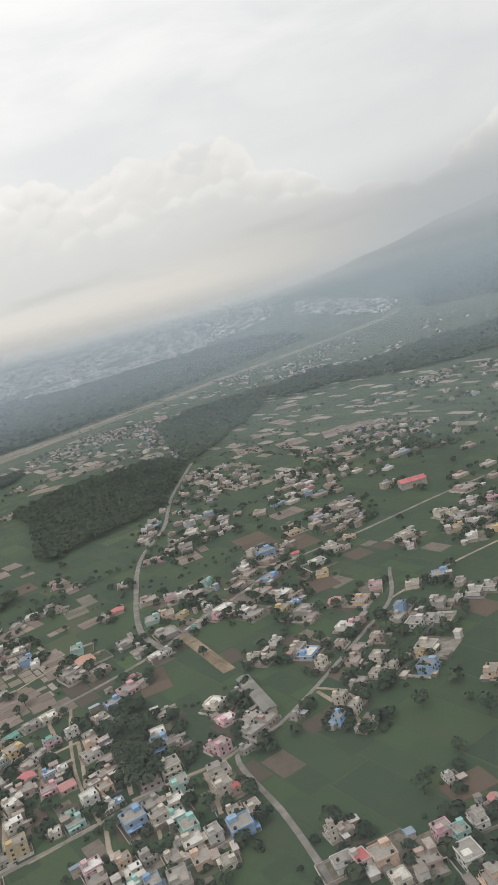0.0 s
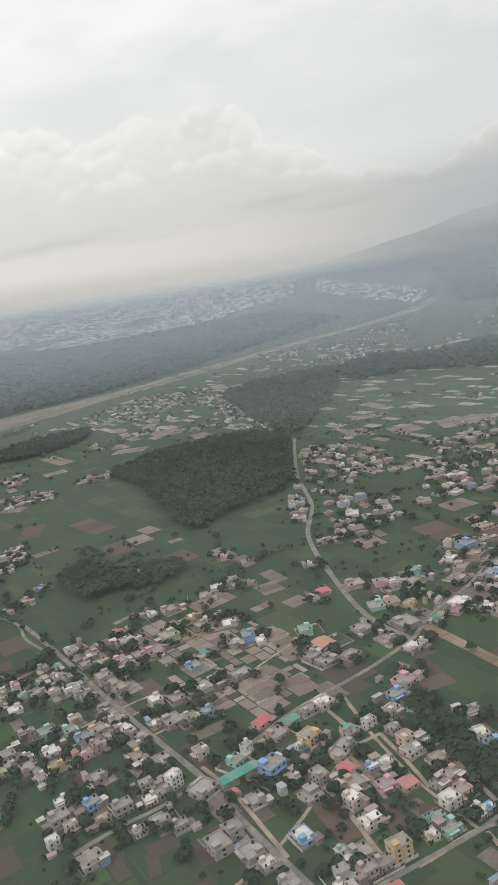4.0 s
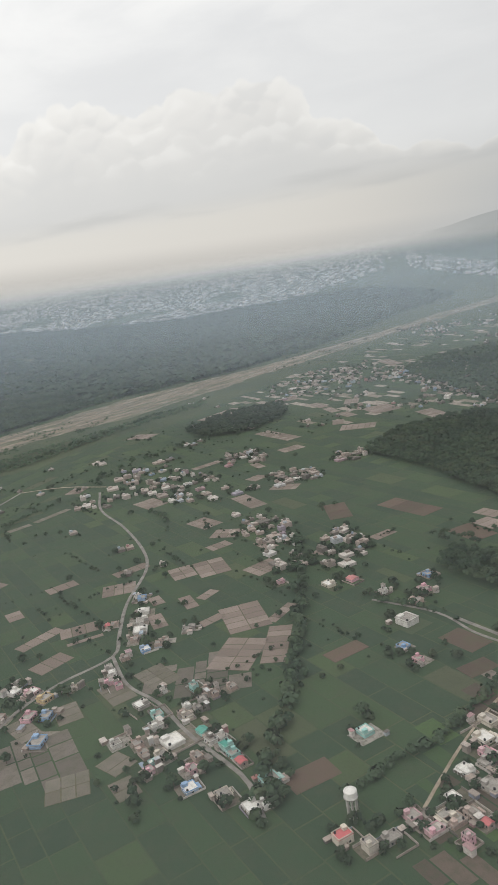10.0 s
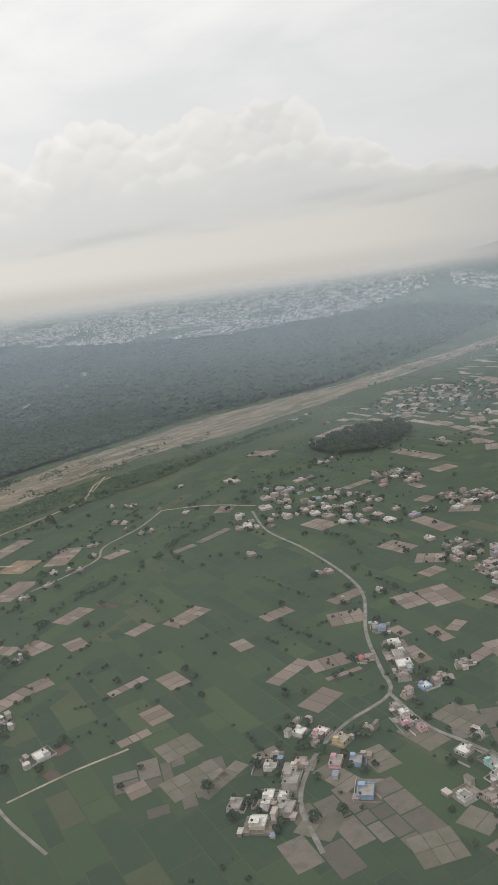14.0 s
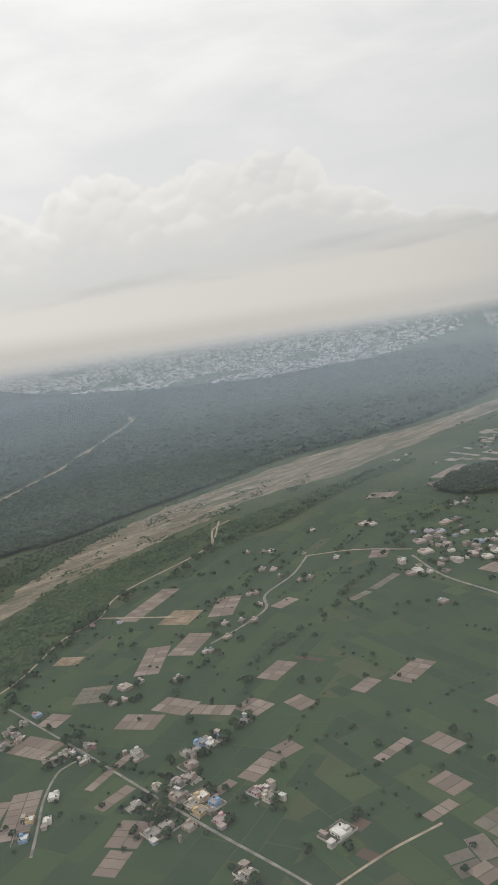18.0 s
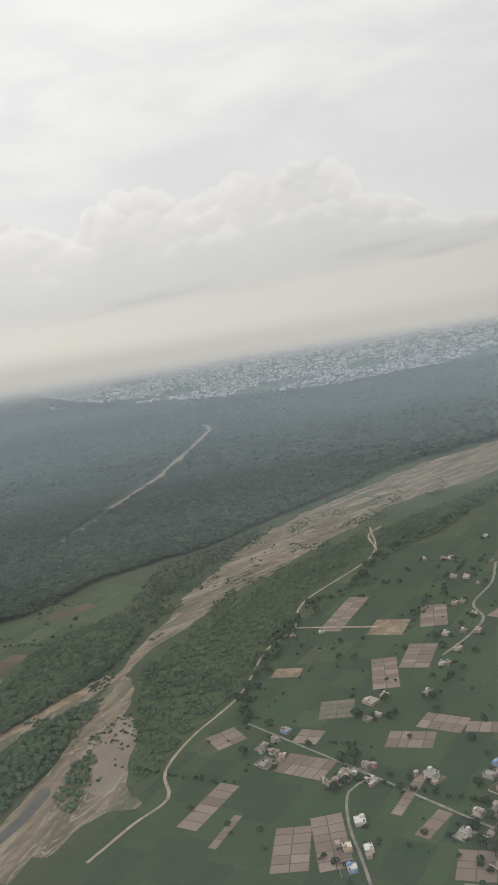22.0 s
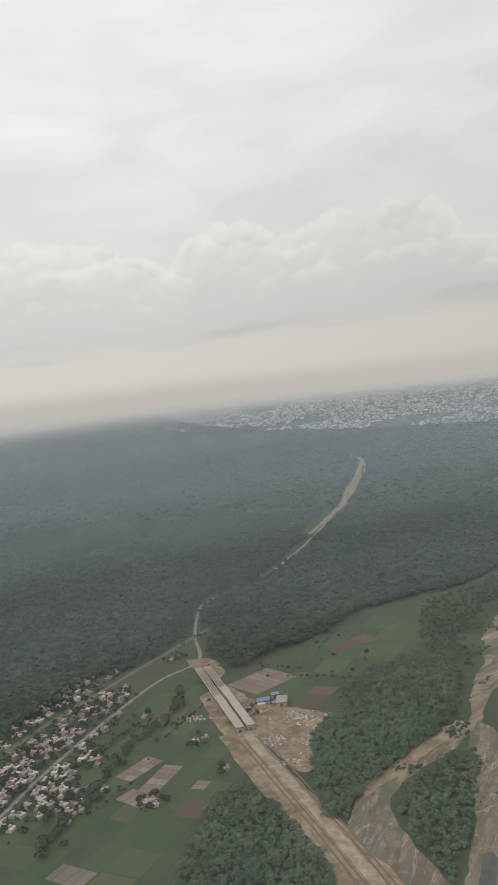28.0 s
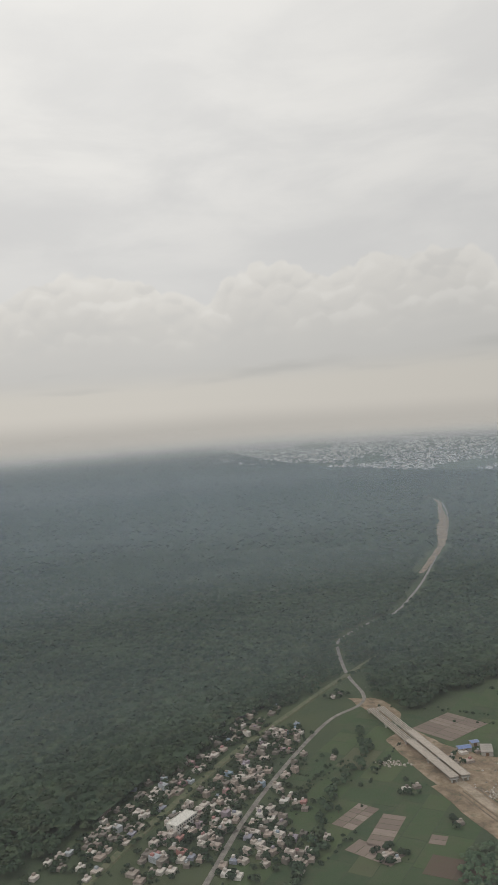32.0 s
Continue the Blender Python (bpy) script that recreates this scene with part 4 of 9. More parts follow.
# ---- low haze over the valley, built as see-through shells, thickening with distance ----
def haze_ring(name, radius, low, high, top):
    """A see-through shell standing in for haze, clear at its foot; the outermost emits a painted glow into which land
    and hills fade.
    """
    m = bpy.data.materials.new("haze")
    m.use_nodes = True
    n = Net(m.node_tree)
    pos = place(n)
    axes = n.add("ShaderNodeSeparateXYZ", {0: pos})
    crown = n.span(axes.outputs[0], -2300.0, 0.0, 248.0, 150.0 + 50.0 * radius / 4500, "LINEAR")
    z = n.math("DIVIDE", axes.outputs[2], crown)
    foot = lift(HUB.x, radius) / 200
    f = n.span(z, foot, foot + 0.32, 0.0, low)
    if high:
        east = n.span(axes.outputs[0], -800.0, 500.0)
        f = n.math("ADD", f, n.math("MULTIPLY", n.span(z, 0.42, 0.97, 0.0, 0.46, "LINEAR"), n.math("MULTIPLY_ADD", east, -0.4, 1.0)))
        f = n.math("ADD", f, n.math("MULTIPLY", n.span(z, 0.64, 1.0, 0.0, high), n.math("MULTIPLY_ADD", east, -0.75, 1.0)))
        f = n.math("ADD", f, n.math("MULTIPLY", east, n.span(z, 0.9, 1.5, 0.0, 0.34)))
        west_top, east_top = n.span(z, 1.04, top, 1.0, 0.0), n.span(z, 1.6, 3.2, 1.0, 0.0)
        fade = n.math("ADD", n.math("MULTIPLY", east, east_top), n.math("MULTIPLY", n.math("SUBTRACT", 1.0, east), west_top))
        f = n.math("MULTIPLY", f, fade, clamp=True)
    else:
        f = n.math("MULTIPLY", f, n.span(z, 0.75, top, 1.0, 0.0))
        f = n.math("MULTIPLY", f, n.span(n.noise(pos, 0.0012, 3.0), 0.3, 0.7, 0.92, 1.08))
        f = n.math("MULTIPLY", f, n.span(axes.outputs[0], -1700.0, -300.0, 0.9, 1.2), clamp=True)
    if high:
        # airlight painted as emission: bluish low, warm at the skyline, bluer before the hills
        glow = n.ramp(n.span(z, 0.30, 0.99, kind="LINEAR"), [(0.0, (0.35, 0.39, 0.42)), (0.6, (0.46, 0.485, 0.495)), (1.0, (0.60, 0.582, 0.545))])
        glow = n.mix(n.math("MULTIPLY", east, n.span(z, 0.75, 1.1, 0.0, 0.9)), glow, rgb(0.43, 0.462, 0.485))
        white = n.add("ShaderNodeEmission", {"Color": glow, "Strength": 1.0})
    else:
        # blue of distant air put into the shell's own colour
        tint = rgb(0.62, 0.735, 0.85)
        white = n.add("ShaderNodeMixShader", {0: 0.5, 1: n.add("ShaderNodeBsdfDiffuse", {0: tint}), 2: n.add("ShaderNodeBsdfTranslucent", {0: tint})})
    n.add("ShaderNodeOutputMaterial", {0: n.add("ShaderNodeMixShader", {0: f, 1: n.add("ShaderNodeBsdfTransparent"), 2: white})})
    k = 96
    verts, faces = [], []
    for i in range(k + 1):
        a = math.pi * 2 * i / k
        for h in (-2, 160, 700 if high else 250 * top + 10):
            verts.append((HUB.x + radius * math.cos(a), HUB.y + radius * math.sin(a), h))
    for i in range(k):
        for j in (0, 1):
            faces.append((3 * i + j, 3 * i + 3 + j, 3 * i + 4 + j, 3 * i + 1 + j))
    structure(name, verts, faces, m, "thin pale shell standing in for valley haze, outermost one glowing", "haze", True)


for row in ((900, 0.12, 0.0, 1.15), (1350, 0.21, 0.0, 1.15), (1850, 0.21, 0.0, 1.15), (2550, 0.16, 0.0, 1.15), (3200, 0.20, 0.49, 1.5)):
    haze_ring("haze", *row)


# ---- far city and hills ----
def city(seed=5):
    rng = np.random.default_rng(seed)
    corner = np.array([(-1, -1, 0), (1, -1, 0), (1, 1, 0), (-1, 1, 0), (-1, -1, 1), (1, -1, 1), (1, 1, 1), (-1, 1, 1)], float)
    side = [(4, 5, 6, 7), (0, 1, 5, 4), (1, 2, 6, 5), (2, 3, 7, 6), (3, 0, 4, 7)]
    verts, faces = [], []
    while len(faces) < 5 * 16000:
        az = rng.uniform(-52, 3)
        if az > -4 and rng.random() < (az + 4) / 6:
            continue
        if az < -30 and rng.random() < (-30 - az) / 20:
            continue
        near = np.interp(az, [-40, -28, -20, -13, -8, -3, 3], [4250, 3900, 3500, 3250, 3250, 3500, 3950])
        r = near + (4480 - near) * rng.random() ** 0.95
        if noise.noise(Vector((az * 0.25, r * 0.004, 3))) < -0.32 + 0.12 * rng.random():
            continue
        x, y = -445 + r * math.sin(radians(az)), r * math.cos(radians(az))
        if rng.random() < 0.07:
            az = rng.uniform(3, 11.5)
            r = np.interp(az, [3, 7, 11.5], [3800, 3280, 2850]) + rng.uniform(0, 420)
            x, y = -445 + r * math.sin(radians(az)), r * math.cos(radians(az))
        w, d, h, a = rng.uniform(2.5, 8), rng.uniform(2.5, 6), rng.uniform(4, 10), rng.uniform(0, math.pi)
        c = corner * (w, d, h)
        k = len(verts)
        for p in c:
            verts.append((x + p[0] * math.cos(a) - p[1] * math.sin(a), y + p[0] * math.sin(a) + p[1] * math.cos(a), lift(x, y) - 1 + p[2]))
        faces.extend(tuple(k + i for i in f) for f in side)
    structure("city", verts, faces, MAT["city"], "far pale city of countless low buildings", "city", kind="stuff")


city()


def hills():
    verts, faces = [], []
    n, m = 90, 8
    for i in range(n + 1):
        az = -8 + 48 * i / n
        top = np.interp(az, [-8, -4, 0, 4, 8, 14, 22, 40], [0, 6, 28, 66, 112, 160, 205, 235]) * (1 + 0.12 * noise.noise(Vector((az * 0.35, 1, 0))))
        for j in range(m + 1):
            u = j / m
            r = 3500 + 950 * u
            x, y = r * math.sin(radians(az)), r * math.cos(radians(az))
            bump = 25 * noise.noise(Vector((x * 0.004, y * 0.004, 2))) * math.sin(math.pi * u)
            verts.append((x, y, lift(x, y) - 6 + (top + bump) * u ** 1.3))
    for i in range(n):
        for j in range(m):
            a = i * (m + 1) + j
            faces.append((a, a + m + 1, a + m + 2, a + 1))
    structure("hills", verts, faces, MAT["leaf_dark"], "hazy wooded hills beyond the valley", "hills", True)


hills()


def thin_haze(z, strength):
    """A thin, level, whitish sheet added under the flight, lifting the ground's darks as haze would."""
    m = bpy.data.materials.new("thin_haze")
    m.use_nodes = True
    n = Net(m.node_tree)
    f = n.math("MULTIPLY", n.span(n.noise(place(n), 0.003, 3.0), 0.3, 0.7, 0.8, 1.2), strength)
    n.add("ShaderNodeOutputMaterial", {0: n.add("ShaderNodeMixShader", {0: f, 1: n.add("ShaderNodeBsdfTransparent"), 2: n.add("ShaderNodeBsdfDiffuse", {0: rgb(0.84, 0.88, 0.92)})})})
    k = 64
    verts = [(HUB.x + 3300 * math.cos(2 * math.pi * i / k), HUB.y + 3300 * math.sin(2 * math.pi * i / k), z) for i in range(k)]
    structure("thin_haze", verts, [tuple(range(k))], m, "thin level sheet in place of haze below the flight", "haze")


thin_haze(110, 0.030)



# ---- kit for things and their parts ----
def box(bm, x0, x1, y0, y1, z0, z1):
    """Adds a closed box to bm."""
    v = [bm.verts.new(p) for p in ((x0, y0, z0), (x1, y0, z0), (x1, y1, z0), (x0, y1, z0), (x0, y0, z1), (x1, y0, z1), (x1, y1, z1), (x0, y1, z1))]
    for f in ((0, 3, 2, 1), (4, 5, 6, 7), (0, 1, 5, 4), (1, 2, 6, 5), (2, 3, 7, 6), (3, 0, 4, 7)):
        bm.faces.new([v[i] for i in f])
    return v


def drum(bm, x, y, z0, z1, r0, r1, n=10, cap=0.0):
    """Adds an upright tapered drum, with a domed top where cap is given."""
    rings = [(z0, r0), (z1, r1)] + ([(z1 + cap * 0.7, r1 * 0.6), (z1 + cap, r1 * 0.15)] if cap else [])
    loops = [[bm.verts.new((x + r * math.cos(2 * math.pi * k / n), y + r * math.sin(2 * math.pi * k / n), z)) for k in range(n)] for z, r in rings]
    for a, b in zip(loops, loops[1:]):
        for k in range(n):
            bm.faces.new((a[k], a[(k + 1) % n], b[(k + 1) % n], b[k]))
    bm.faces.new(loops[-1])
    bm.faces.new(loops[0][::-1])


def part(name, bm, material, parent, label=""):
    me = bpy.data.meshes.new(name)
    bm.to_mesh(me)
    bm.free()
    me.materials.append(MAT[material])
    ob = new(name, me)
    ob.parent = parent
    return tagged(ob, label)


def boxes(*rows):
    bm = bmesh.new()
    for r in rows:
        box(bm, *r)
    return bm


def rim(x, y, z, h, t=0.25):
    """The rows of a parapet round a roof of half-sizes x, y."""
    return ((-x, x, -y, -y + t, z, z + h), (-x, x, y - t, y, z, z + h), (-x, -x + t, -y + t, y - t, z, z + h), (x - t, x, -y + t, y - t, z, z + h))


def windows(root, x, y, floors, count, name="window"):
    """Window panes in proud frames on all four walls, one mesh each."""
    for f in range(floors):
        z = 3.0 * f + 1.0
        for k in range(count):
            u = -x + (k + 0.5) * 2 * x / count
            for side in (-1, 1):
                w = part(name, boxes((u - 0.65, u + 0.65, side * y - 0.04, side * y + 0.04, z, z + 1.35)), "glass", root)
                if side < 0 and f == 0 and count > 2:
                    part("sunshade", boxes((u - 0.85, u + 0.85, -y - 0.5, -y - 0.04, z + 1.42, z + 1.52)), "concrete", w)
        for side in (-1, 1):
            part(name, boxes((side * x - 0.04, side * x + 0.04, -0.7, 0.7, z, z + 1.35)), "glass", root)


def thing(name, label, category, group=""):
    return tagged(new(name), label, category, group)


def house_block(floors, style, full=True):
    """A plastered house on a 10 x 8 m plan: style 0 plain, 1 with a porch, 2 with a set-back top floor."""
    root = new("house")
    x, y, h = 5.0, 4.0, 3.0 * floors
    low = h - 3.0 if style == 2 and floors > 1 else h
    rows = [(-x, x, -y, y, 0, low)]
    if low < h:
        rows.append((-x, x * 0.25, -y * 0.2, y, low, h))
    part("walls", boxes(*rows), "wall_cream", root)
    slabs = [(-x - 0.3, x + 0.3, -y - 0.3, y + 0.3, low, low + 0.18)]
    if low < h:
        slabs.append((-x - 0.2, x * 0.25 + 0.3, -y * 0.2 - 0.3, y + 0.2, h, h + 0.18))
    part("roof", boxes(*slabs), "roof_flat", root)
    part("parapet", boxes(*rim(x + 0.1, y + 0.1, low + 0.18, 0.8)), "wall_cream", root)
    if style != 2:
        sx = -x + 0.9 if style == 0 else x - 3.6
        part("stair_room", boxes((sx, sx + 2.7, y - 3.6, y - 0.5, h + 0.18, h + 2.5), (sx - 0.2, sx + 2.9, y - 3.8, y - 0.3, h + 2.5, h + 2.64)), "wall_cream", root)
    bm = bmesh.new()
    drum(bm, x - 1.4 if style == 0 else -x + 1.6, y - 1.5, h + 0.18, h + 1.5, 0.65, 0.62, 10, 0.25)
    part("water_tank", bm, "tank", root)
    if full:
        windows(root, x, y, floors, 3 if style == 0 else 2)
        if style == 1:
            bm = boxes((-x, x * 0.3, -y - 2.0, -y, 2.85, 3.0))
            for px in (-x + 0.15, -x * 0.35, x * 0.3 - 0.3):
                box(bm, px, px + 0.25, -y - 1.95, -y - 1.7, 0, 2.85)
            part("porch", bm, "wall_cream", root)
        if floors > 1:
            part("balcony", boxes((-x * 0.6, x * 0.6, -y - 1.3, -y, 3.0, 3.14), *((-x * 0.6, x * 0.6, -y - 1.3, -y - 1.2, 3.14, 4.0),)), "wall_cream", root)
    else:
        for u in (-2.6, 2.2):
            part("window", boxes((u - 0.7, u + 0.7, -y - 0.04, -y + 0.04, 1.0, 2.4)), "glass", root)
    part("door", boxes((-0.5, 0.5, -y - 0.05, -y + 0.05, 0, 2.1)), "timber", root)
    return root


def sheet_house(full=True):
    """A low house under a shallow ridged roof of painted sheet."""
    root = new("house")
    x, y = 5.0, 4.0
    part("walls", boxes((-x, x, -y, y, 0, 3.0)), "wall_cream", root)
    bm = bmesh.new()
    for k in range(10):
        u0, u1 = -x - 0.4 + 1.08 * k, -x - 0.4 + 1.08 * (k + 1) - 0.05
        for s in (-1, 1):
            v = [bm.verts.new(p) for p in ((u0, s * (y + 0.4), 3.0), (u1, s * (y + 0.4), 3.0), (u1, 0, 4.3), (u0, 0, 4.3), (u0, s * (y + 0.4), 3.08), (u1, s * (y + 0.4), 3.08), (u1, 0, 4.38), (u0, 0, 4.38))]
            for f in ((0, 1, 2, 3), (4, 5, 6, 7), (0, 1, 5, 4), (1, 2, 6, 5), (2, 3, 7, 6), (3, 0, 4, 7)):
                bm.faces.new([v[i] for i in f])
    part("roof", bm, "roof_red", root)
    part("gable", boxes((-x + 0.1, x - 0.1, -1.2, 1.2, 3.0, 3.85)), "wall_cream", root)
    if full:
        windows(root, x, y, 1, 2)
    else:
        part("window", boxes((1.5, 2.9, -y - 0.04, -y + 0.04, 1.0, 2.4)), "glass", root)
    part("door", boxes((-0.5, 0.5, -y - 0.05, -y + 0.05, 0, 2.1)), "timber", root)
    return root


PATTERN = {(n, s, full): house_block(n, s, full) for n in (1, 2, 3) for s in (0, 1, 2) for full in (True, False)}
PATTERN["sheet", True], PATTERN["sheet", False] = sheet_house(True), sheet_house(False)
WORD = {"white": "white-painted", "cream": "cream", "brick": "reddish brick-coloured", "grey": "bare grey", "blue": "blue-painted", "aqua": "aqua-green", "lime": "pale lime", "pink": "pink-painted", "peach": "peach-coloured", "ochre": "ochre yellow"}
COVER = {"flat": "a grey flat concrete roof", "white": "a whitewashed flat roof", "red": "a red sheet roof", "teal": "a teal sheet roof", "blue": "a blue sheet roof", "orange": "an orange tin roof"}
NUMBER = {1: "single-storey", 2: "two-storey", 3: "three-storey"}
built = []
lots = []


def house(x, y, w, d, turn, floors, wall, roof, full=True, group="houses of the town"):
    """One house of that size and turn, painted, with its parts."""
    style = (round(abs(x) * 3 + abs(y)) % 5) % 3
    if style == 2 and floors == 1:
        style = 1
    model = PATTERN[("sheet", full) if roof in ("red", "teal", "blue", "orange") and floors == 1 else (floors, style, full)]
    half = 180 if (round(abs(y)) % 2) else 0
    m = Matrix.LocRotScale((x, y, 0), Euler((0, 0, radians(turn + half))), (w / 10.8, d / 8.6, 0.58 if floors == 1 else 0.54))
    root = copy_thing(model, m)
    sheet = roof in ("red", "teal", "blue", "orange") and floors == 1
    sort = "cottage" if sheet else ("bungalow" if floors == 1 else "house")
    root.name = sort
    tagged(root, f"{WORD[wall]} {NUMBER[floors]} {sort} with {COVER[roof]}", sort, group)
    for c in root.children_recursive:
        mat = c.data.materials[0].name
        if c.name.split(".")[0] in ("walls", "parapet", "stair_room", "porch", "balcony", "gable"):
            c.material_slots[0].link = "OBJECT"
            c.material_slots[0].material = MAT["wall_" + wall]
        elif c.name.split(".")[0] == "roof":
            c.material_slots[0].link = "OBJECT"
            c.material_slots[0].material = MAT["roof_" + roof]
    built.append((x, y, max(w, d)))
    lots.append((x, y, w, d, turn))
    return root


def cottage(x, y, w, d, turn, floors, wall, roof):
    """A house farther off, with fewer parts that show."""
    return house(x, y, w, d, turn, floors, wall, roof, False, "houses of the villages")


far_verts, far_faces = [], []


def hut(x, y, w, d, turn, h):
    """Adds a distant house with its parapet step to the joined far houses."""
    a, h = radians(turn), h * 0.62
    for sx, sy, z0, z1 in ((1, 1, 0, h), (0.36, 0.36, h, h + 1.2)):
        k = len(far_verts)
        ox, oy = (0, 0) if z0 == 0 else (w * 0.2, d * 0.2)
        for z in (z0, z1):
            for px, py in ((-1, -1), (1, -1), (1, 1), (-1, 1)):
                u, v = ox + px * w / 2 * sx, oy + py * d / 2 * sy
                far_verts.append((x + u * math.cos(a) - v * math.sin(a), y + u * math.sin(a) + v * math.cos(a), z))
        far_faces.extend(tuple(k + i for i in f) for f in ((4, 5, 6, 7), (0, 1, 5, 4), (1, 2, 6, 5), (2, 3, 7, 6), (3, 0, 4, 7)))
    built.append((x, y, max(w, d)))


# ---- fields: tilled plots parted by low bunds ----
slab = {}
for kind in ("tilled", "soil", "dull", "earth", "crop", "bund"):
    bm = boxes((-0.5, 0.5, -0.5, 0.5, -0.3, 0.0))
    slab[kind] = bpy.data.meshes.new("plot")
    bm.to_mesh(slab[kind])
    bm.free()
    slab[kind].materials.append(MAT[kind])
FIELD = {"tilled": "pale dry tilled field in strips between bunds", "soil": "dark brown ploughed field", "dull": "grey stubble field in strips", "earth": "patch of bare orange earth"}
sown = []


def field(kind, x, y, long, wide, turn):
    """A field with its strips, laid just above the valley floor."""
    for fx, fy, r in sown:
        if math.hypot(x - fx, y - fy) < 0.5 * (r + min(long, wide)) * 0.9:
            return
    sown.append((x, y, min(long, wide)))
    base = new("field", slab["bund" if kind != "soil" else "soil"])
    base.matrix_world = Matrix.LocRotScale((x, y, 0.10), Euler((0, 0, radians(turn))), (long, wide, 1))
    tagged(base, FIELD[kind], "field", "fields of the valley", "structure")
    rng = random.Random(int(x * 7 + y))
    across = 1 if kind in ("soil", "earth") else (2 if wide > 15 else 1)
    along = max(1, round(long / (16 if kind in ("soil", "earth") else 6.5)))
    cuts = [0] + [(k + rng.uniform(-0.18, 0.18)) / along for k in range(1, along)] + [1]
    for r in range(across):
        for k in range(along):
            p = new("plot", slab[kind])
            gx, gy = 0.55 / long, 0.55 / wide
            x0, x1, y0, y1 = cuts[k] + gx * 0.5, cuts[k + 1] - gx * 0.5, r / across + gy * 0.5, (r + 1) / across - gy * 0.5
            p.parent = base
            p.matrix_basis = Matrix.LocRotScale(((x0 + x1) / 2 - 0.5, (y0 + y1) / 2 - 0.5, 0.07), None, (x1 - x0, y1 - y0, 1))


# ---- fields, east to west ----
field("soil", 20, 310, 26, 12, 125)
field("soil", -0, 197, 14, 10, 27)
field("soil", -3, 198, 21, 12, 12)
field("tilled", -15, 776, 40, 26, 97)
field("soil", -26, 402, 16, 12, 120)
field("soil", -28, 402, 16, 12, 118)
field("tilled", -40, 775, 42, 27, 97)
field("soil", -46, 370, 19, 17, 116)
field("soil", -60, 449, 33, 15, 116)
field("tilled", -73, 516, 21, 20, 29)
field("tilled", -86, 776, 36, 28, 107)
field("dull", -88, 640, 19, 14, 108)
field("soil", -90, 467, 39, 20, 116)
field("soil", -91, 201, 7, 5, 51)
field("earth", -97, 320, 58, 6, 122)
field("dull", -100, 365, 13, 11, 74)
field("soil", -101, 204, 12, 6, 111)
field("tilled", -107, 928, 57, 17, 116)
field("tilled", -112, 1057, 29, 28, 176)
field("soil", -116, 300, 24, 13, 115)
field("tilled", -117, 867, 39, 22, 176)
field("soil", -125, 220, 5, 5, 84)
field("tilled", -126, 478, 14, 6, 114)
field("tilled", -133, 465, 20, 15, 116)
field("tilled", -133, 793, 34, 24, 107)
field("tilled", -135, 550, 34, 8, 107)
field("soil", -135, 217, 14, 6, 102)
field("soil", -153, 218, 22, 8, 118)
field("tilled", -168, 302, 16, 11, 125)
field("tilled", -169, 706, 33, 17, 50)
field("tilled", -172, 333, 17, 12, 119)
field("tilled", -174, 388, 12, 12, 129)
field("tilled", -178, 289, 11, 10, 134)
field("tilled", -179, 314, 14, 7, 135)
field("tilled", -182, 350, 23, 10, 123)
field("tilled", -186, 306, 25, 15, 129)
field("dull", -189, 427, 22, 9, 123)
field("dull", -190, 410, 17, 13, 121)
field("tilled", -192, 386, 12, 7, 42)
field("tilled", -200, 293, 11, 8, 128)
field("dull", -202, 274, 15, 7, 33)
field("soil", -208, 204, 11, 4, 113)
field("tilled", -209, 458, 21, 12, 130)
field("tilled", -215, 352, 25, 17, 129)
field("tilled", -221, 401, 24, 17, 43)
field("tilled", -227, 478, 21, 11, 131)
field("tilled", -248, 373, 18, 15, 40)
field("soil", -254, 481, 24, 16, 129)
field("soil", -263, 488, 31, 25, 134)
field("tilled", -265, 516, 10, 8, 33)
field("tilled", -265, 394, 23, 4, 51)
field("tilled", -265, 516, 11, 6, 133)
field("tilled", -276, 357, 24, 9, 50)
field("tilled", -292, 549, 19, 12, 133)
field("tilled", -293, 548, 19, 11, 127)
field("tilled", -294, 529, 20, 15, 127)
field("tilled", -296, 529, 25, 13, 138)
field("tilled", -307, 888, 59, 21, 114)
field("soil", -307, 515, 29, 19, 124)
field("soil", -315, 522, 25, 24, 41)
field("soil", -322, 346, 16, 11, 35)
field("soil", -325, 372, 22, 14, 131)
field("soil", -345, 579, 49, 20, 133)
field("soil", -347, 574, 44, 29, 138)
field("tilled", -353, 1325, 77, 22, 109)
field("tilled", -364, 526, 18, 10, 42)
field("tilled", -366, 953, 45, 35, 115)
field("soil", -382, 369, 21, 11, 40)
field("tilled", -391, 871, 39, 26, 176)
field("soil", -391, 275, 20, 13, 36)
field("soil", -398, 586, 37, 17, 103)
field("tilled", -403, 507, 15, 10, 61)
field("tilled", -404, 1025, 33, 19, 88)
field("tilled", -407, 945, 32, 14, 119)
field("tilled", -415, 906, 26, 13, 92)
field("tilled", -418, 382, 40, 13, 91)
field("tilled", -420, 418, 24, 7, 65)
field("tilled", -428, 984, 37, 12, 114)
field("tilled", -437, 374, 33, 23, 80)
field("tilled", -440, 487, 23, 19, 47)
field("tilled", -441, 416, 35, 24, 113)
field("tilled", -445, 528, 19, 11, 127)
field("tilled", -447, 1024, 41, 14, 119)
field("tilled", -448, 666, 25, 16, 167)
field("tilled", -453, 665, 19, 16, 134)
field("tilled", -458, 804, 25, 19, 35)
field("tilled", -460, 415, 16, 8, 48)
field("tilled", -462, 815, 25, 14, 125)
field("dull", -464, 271, 14, 10, 129)
field("tilled", -470, 451, 14, 8, 61)
field("dull", -473, 287, 14, 12, 147)
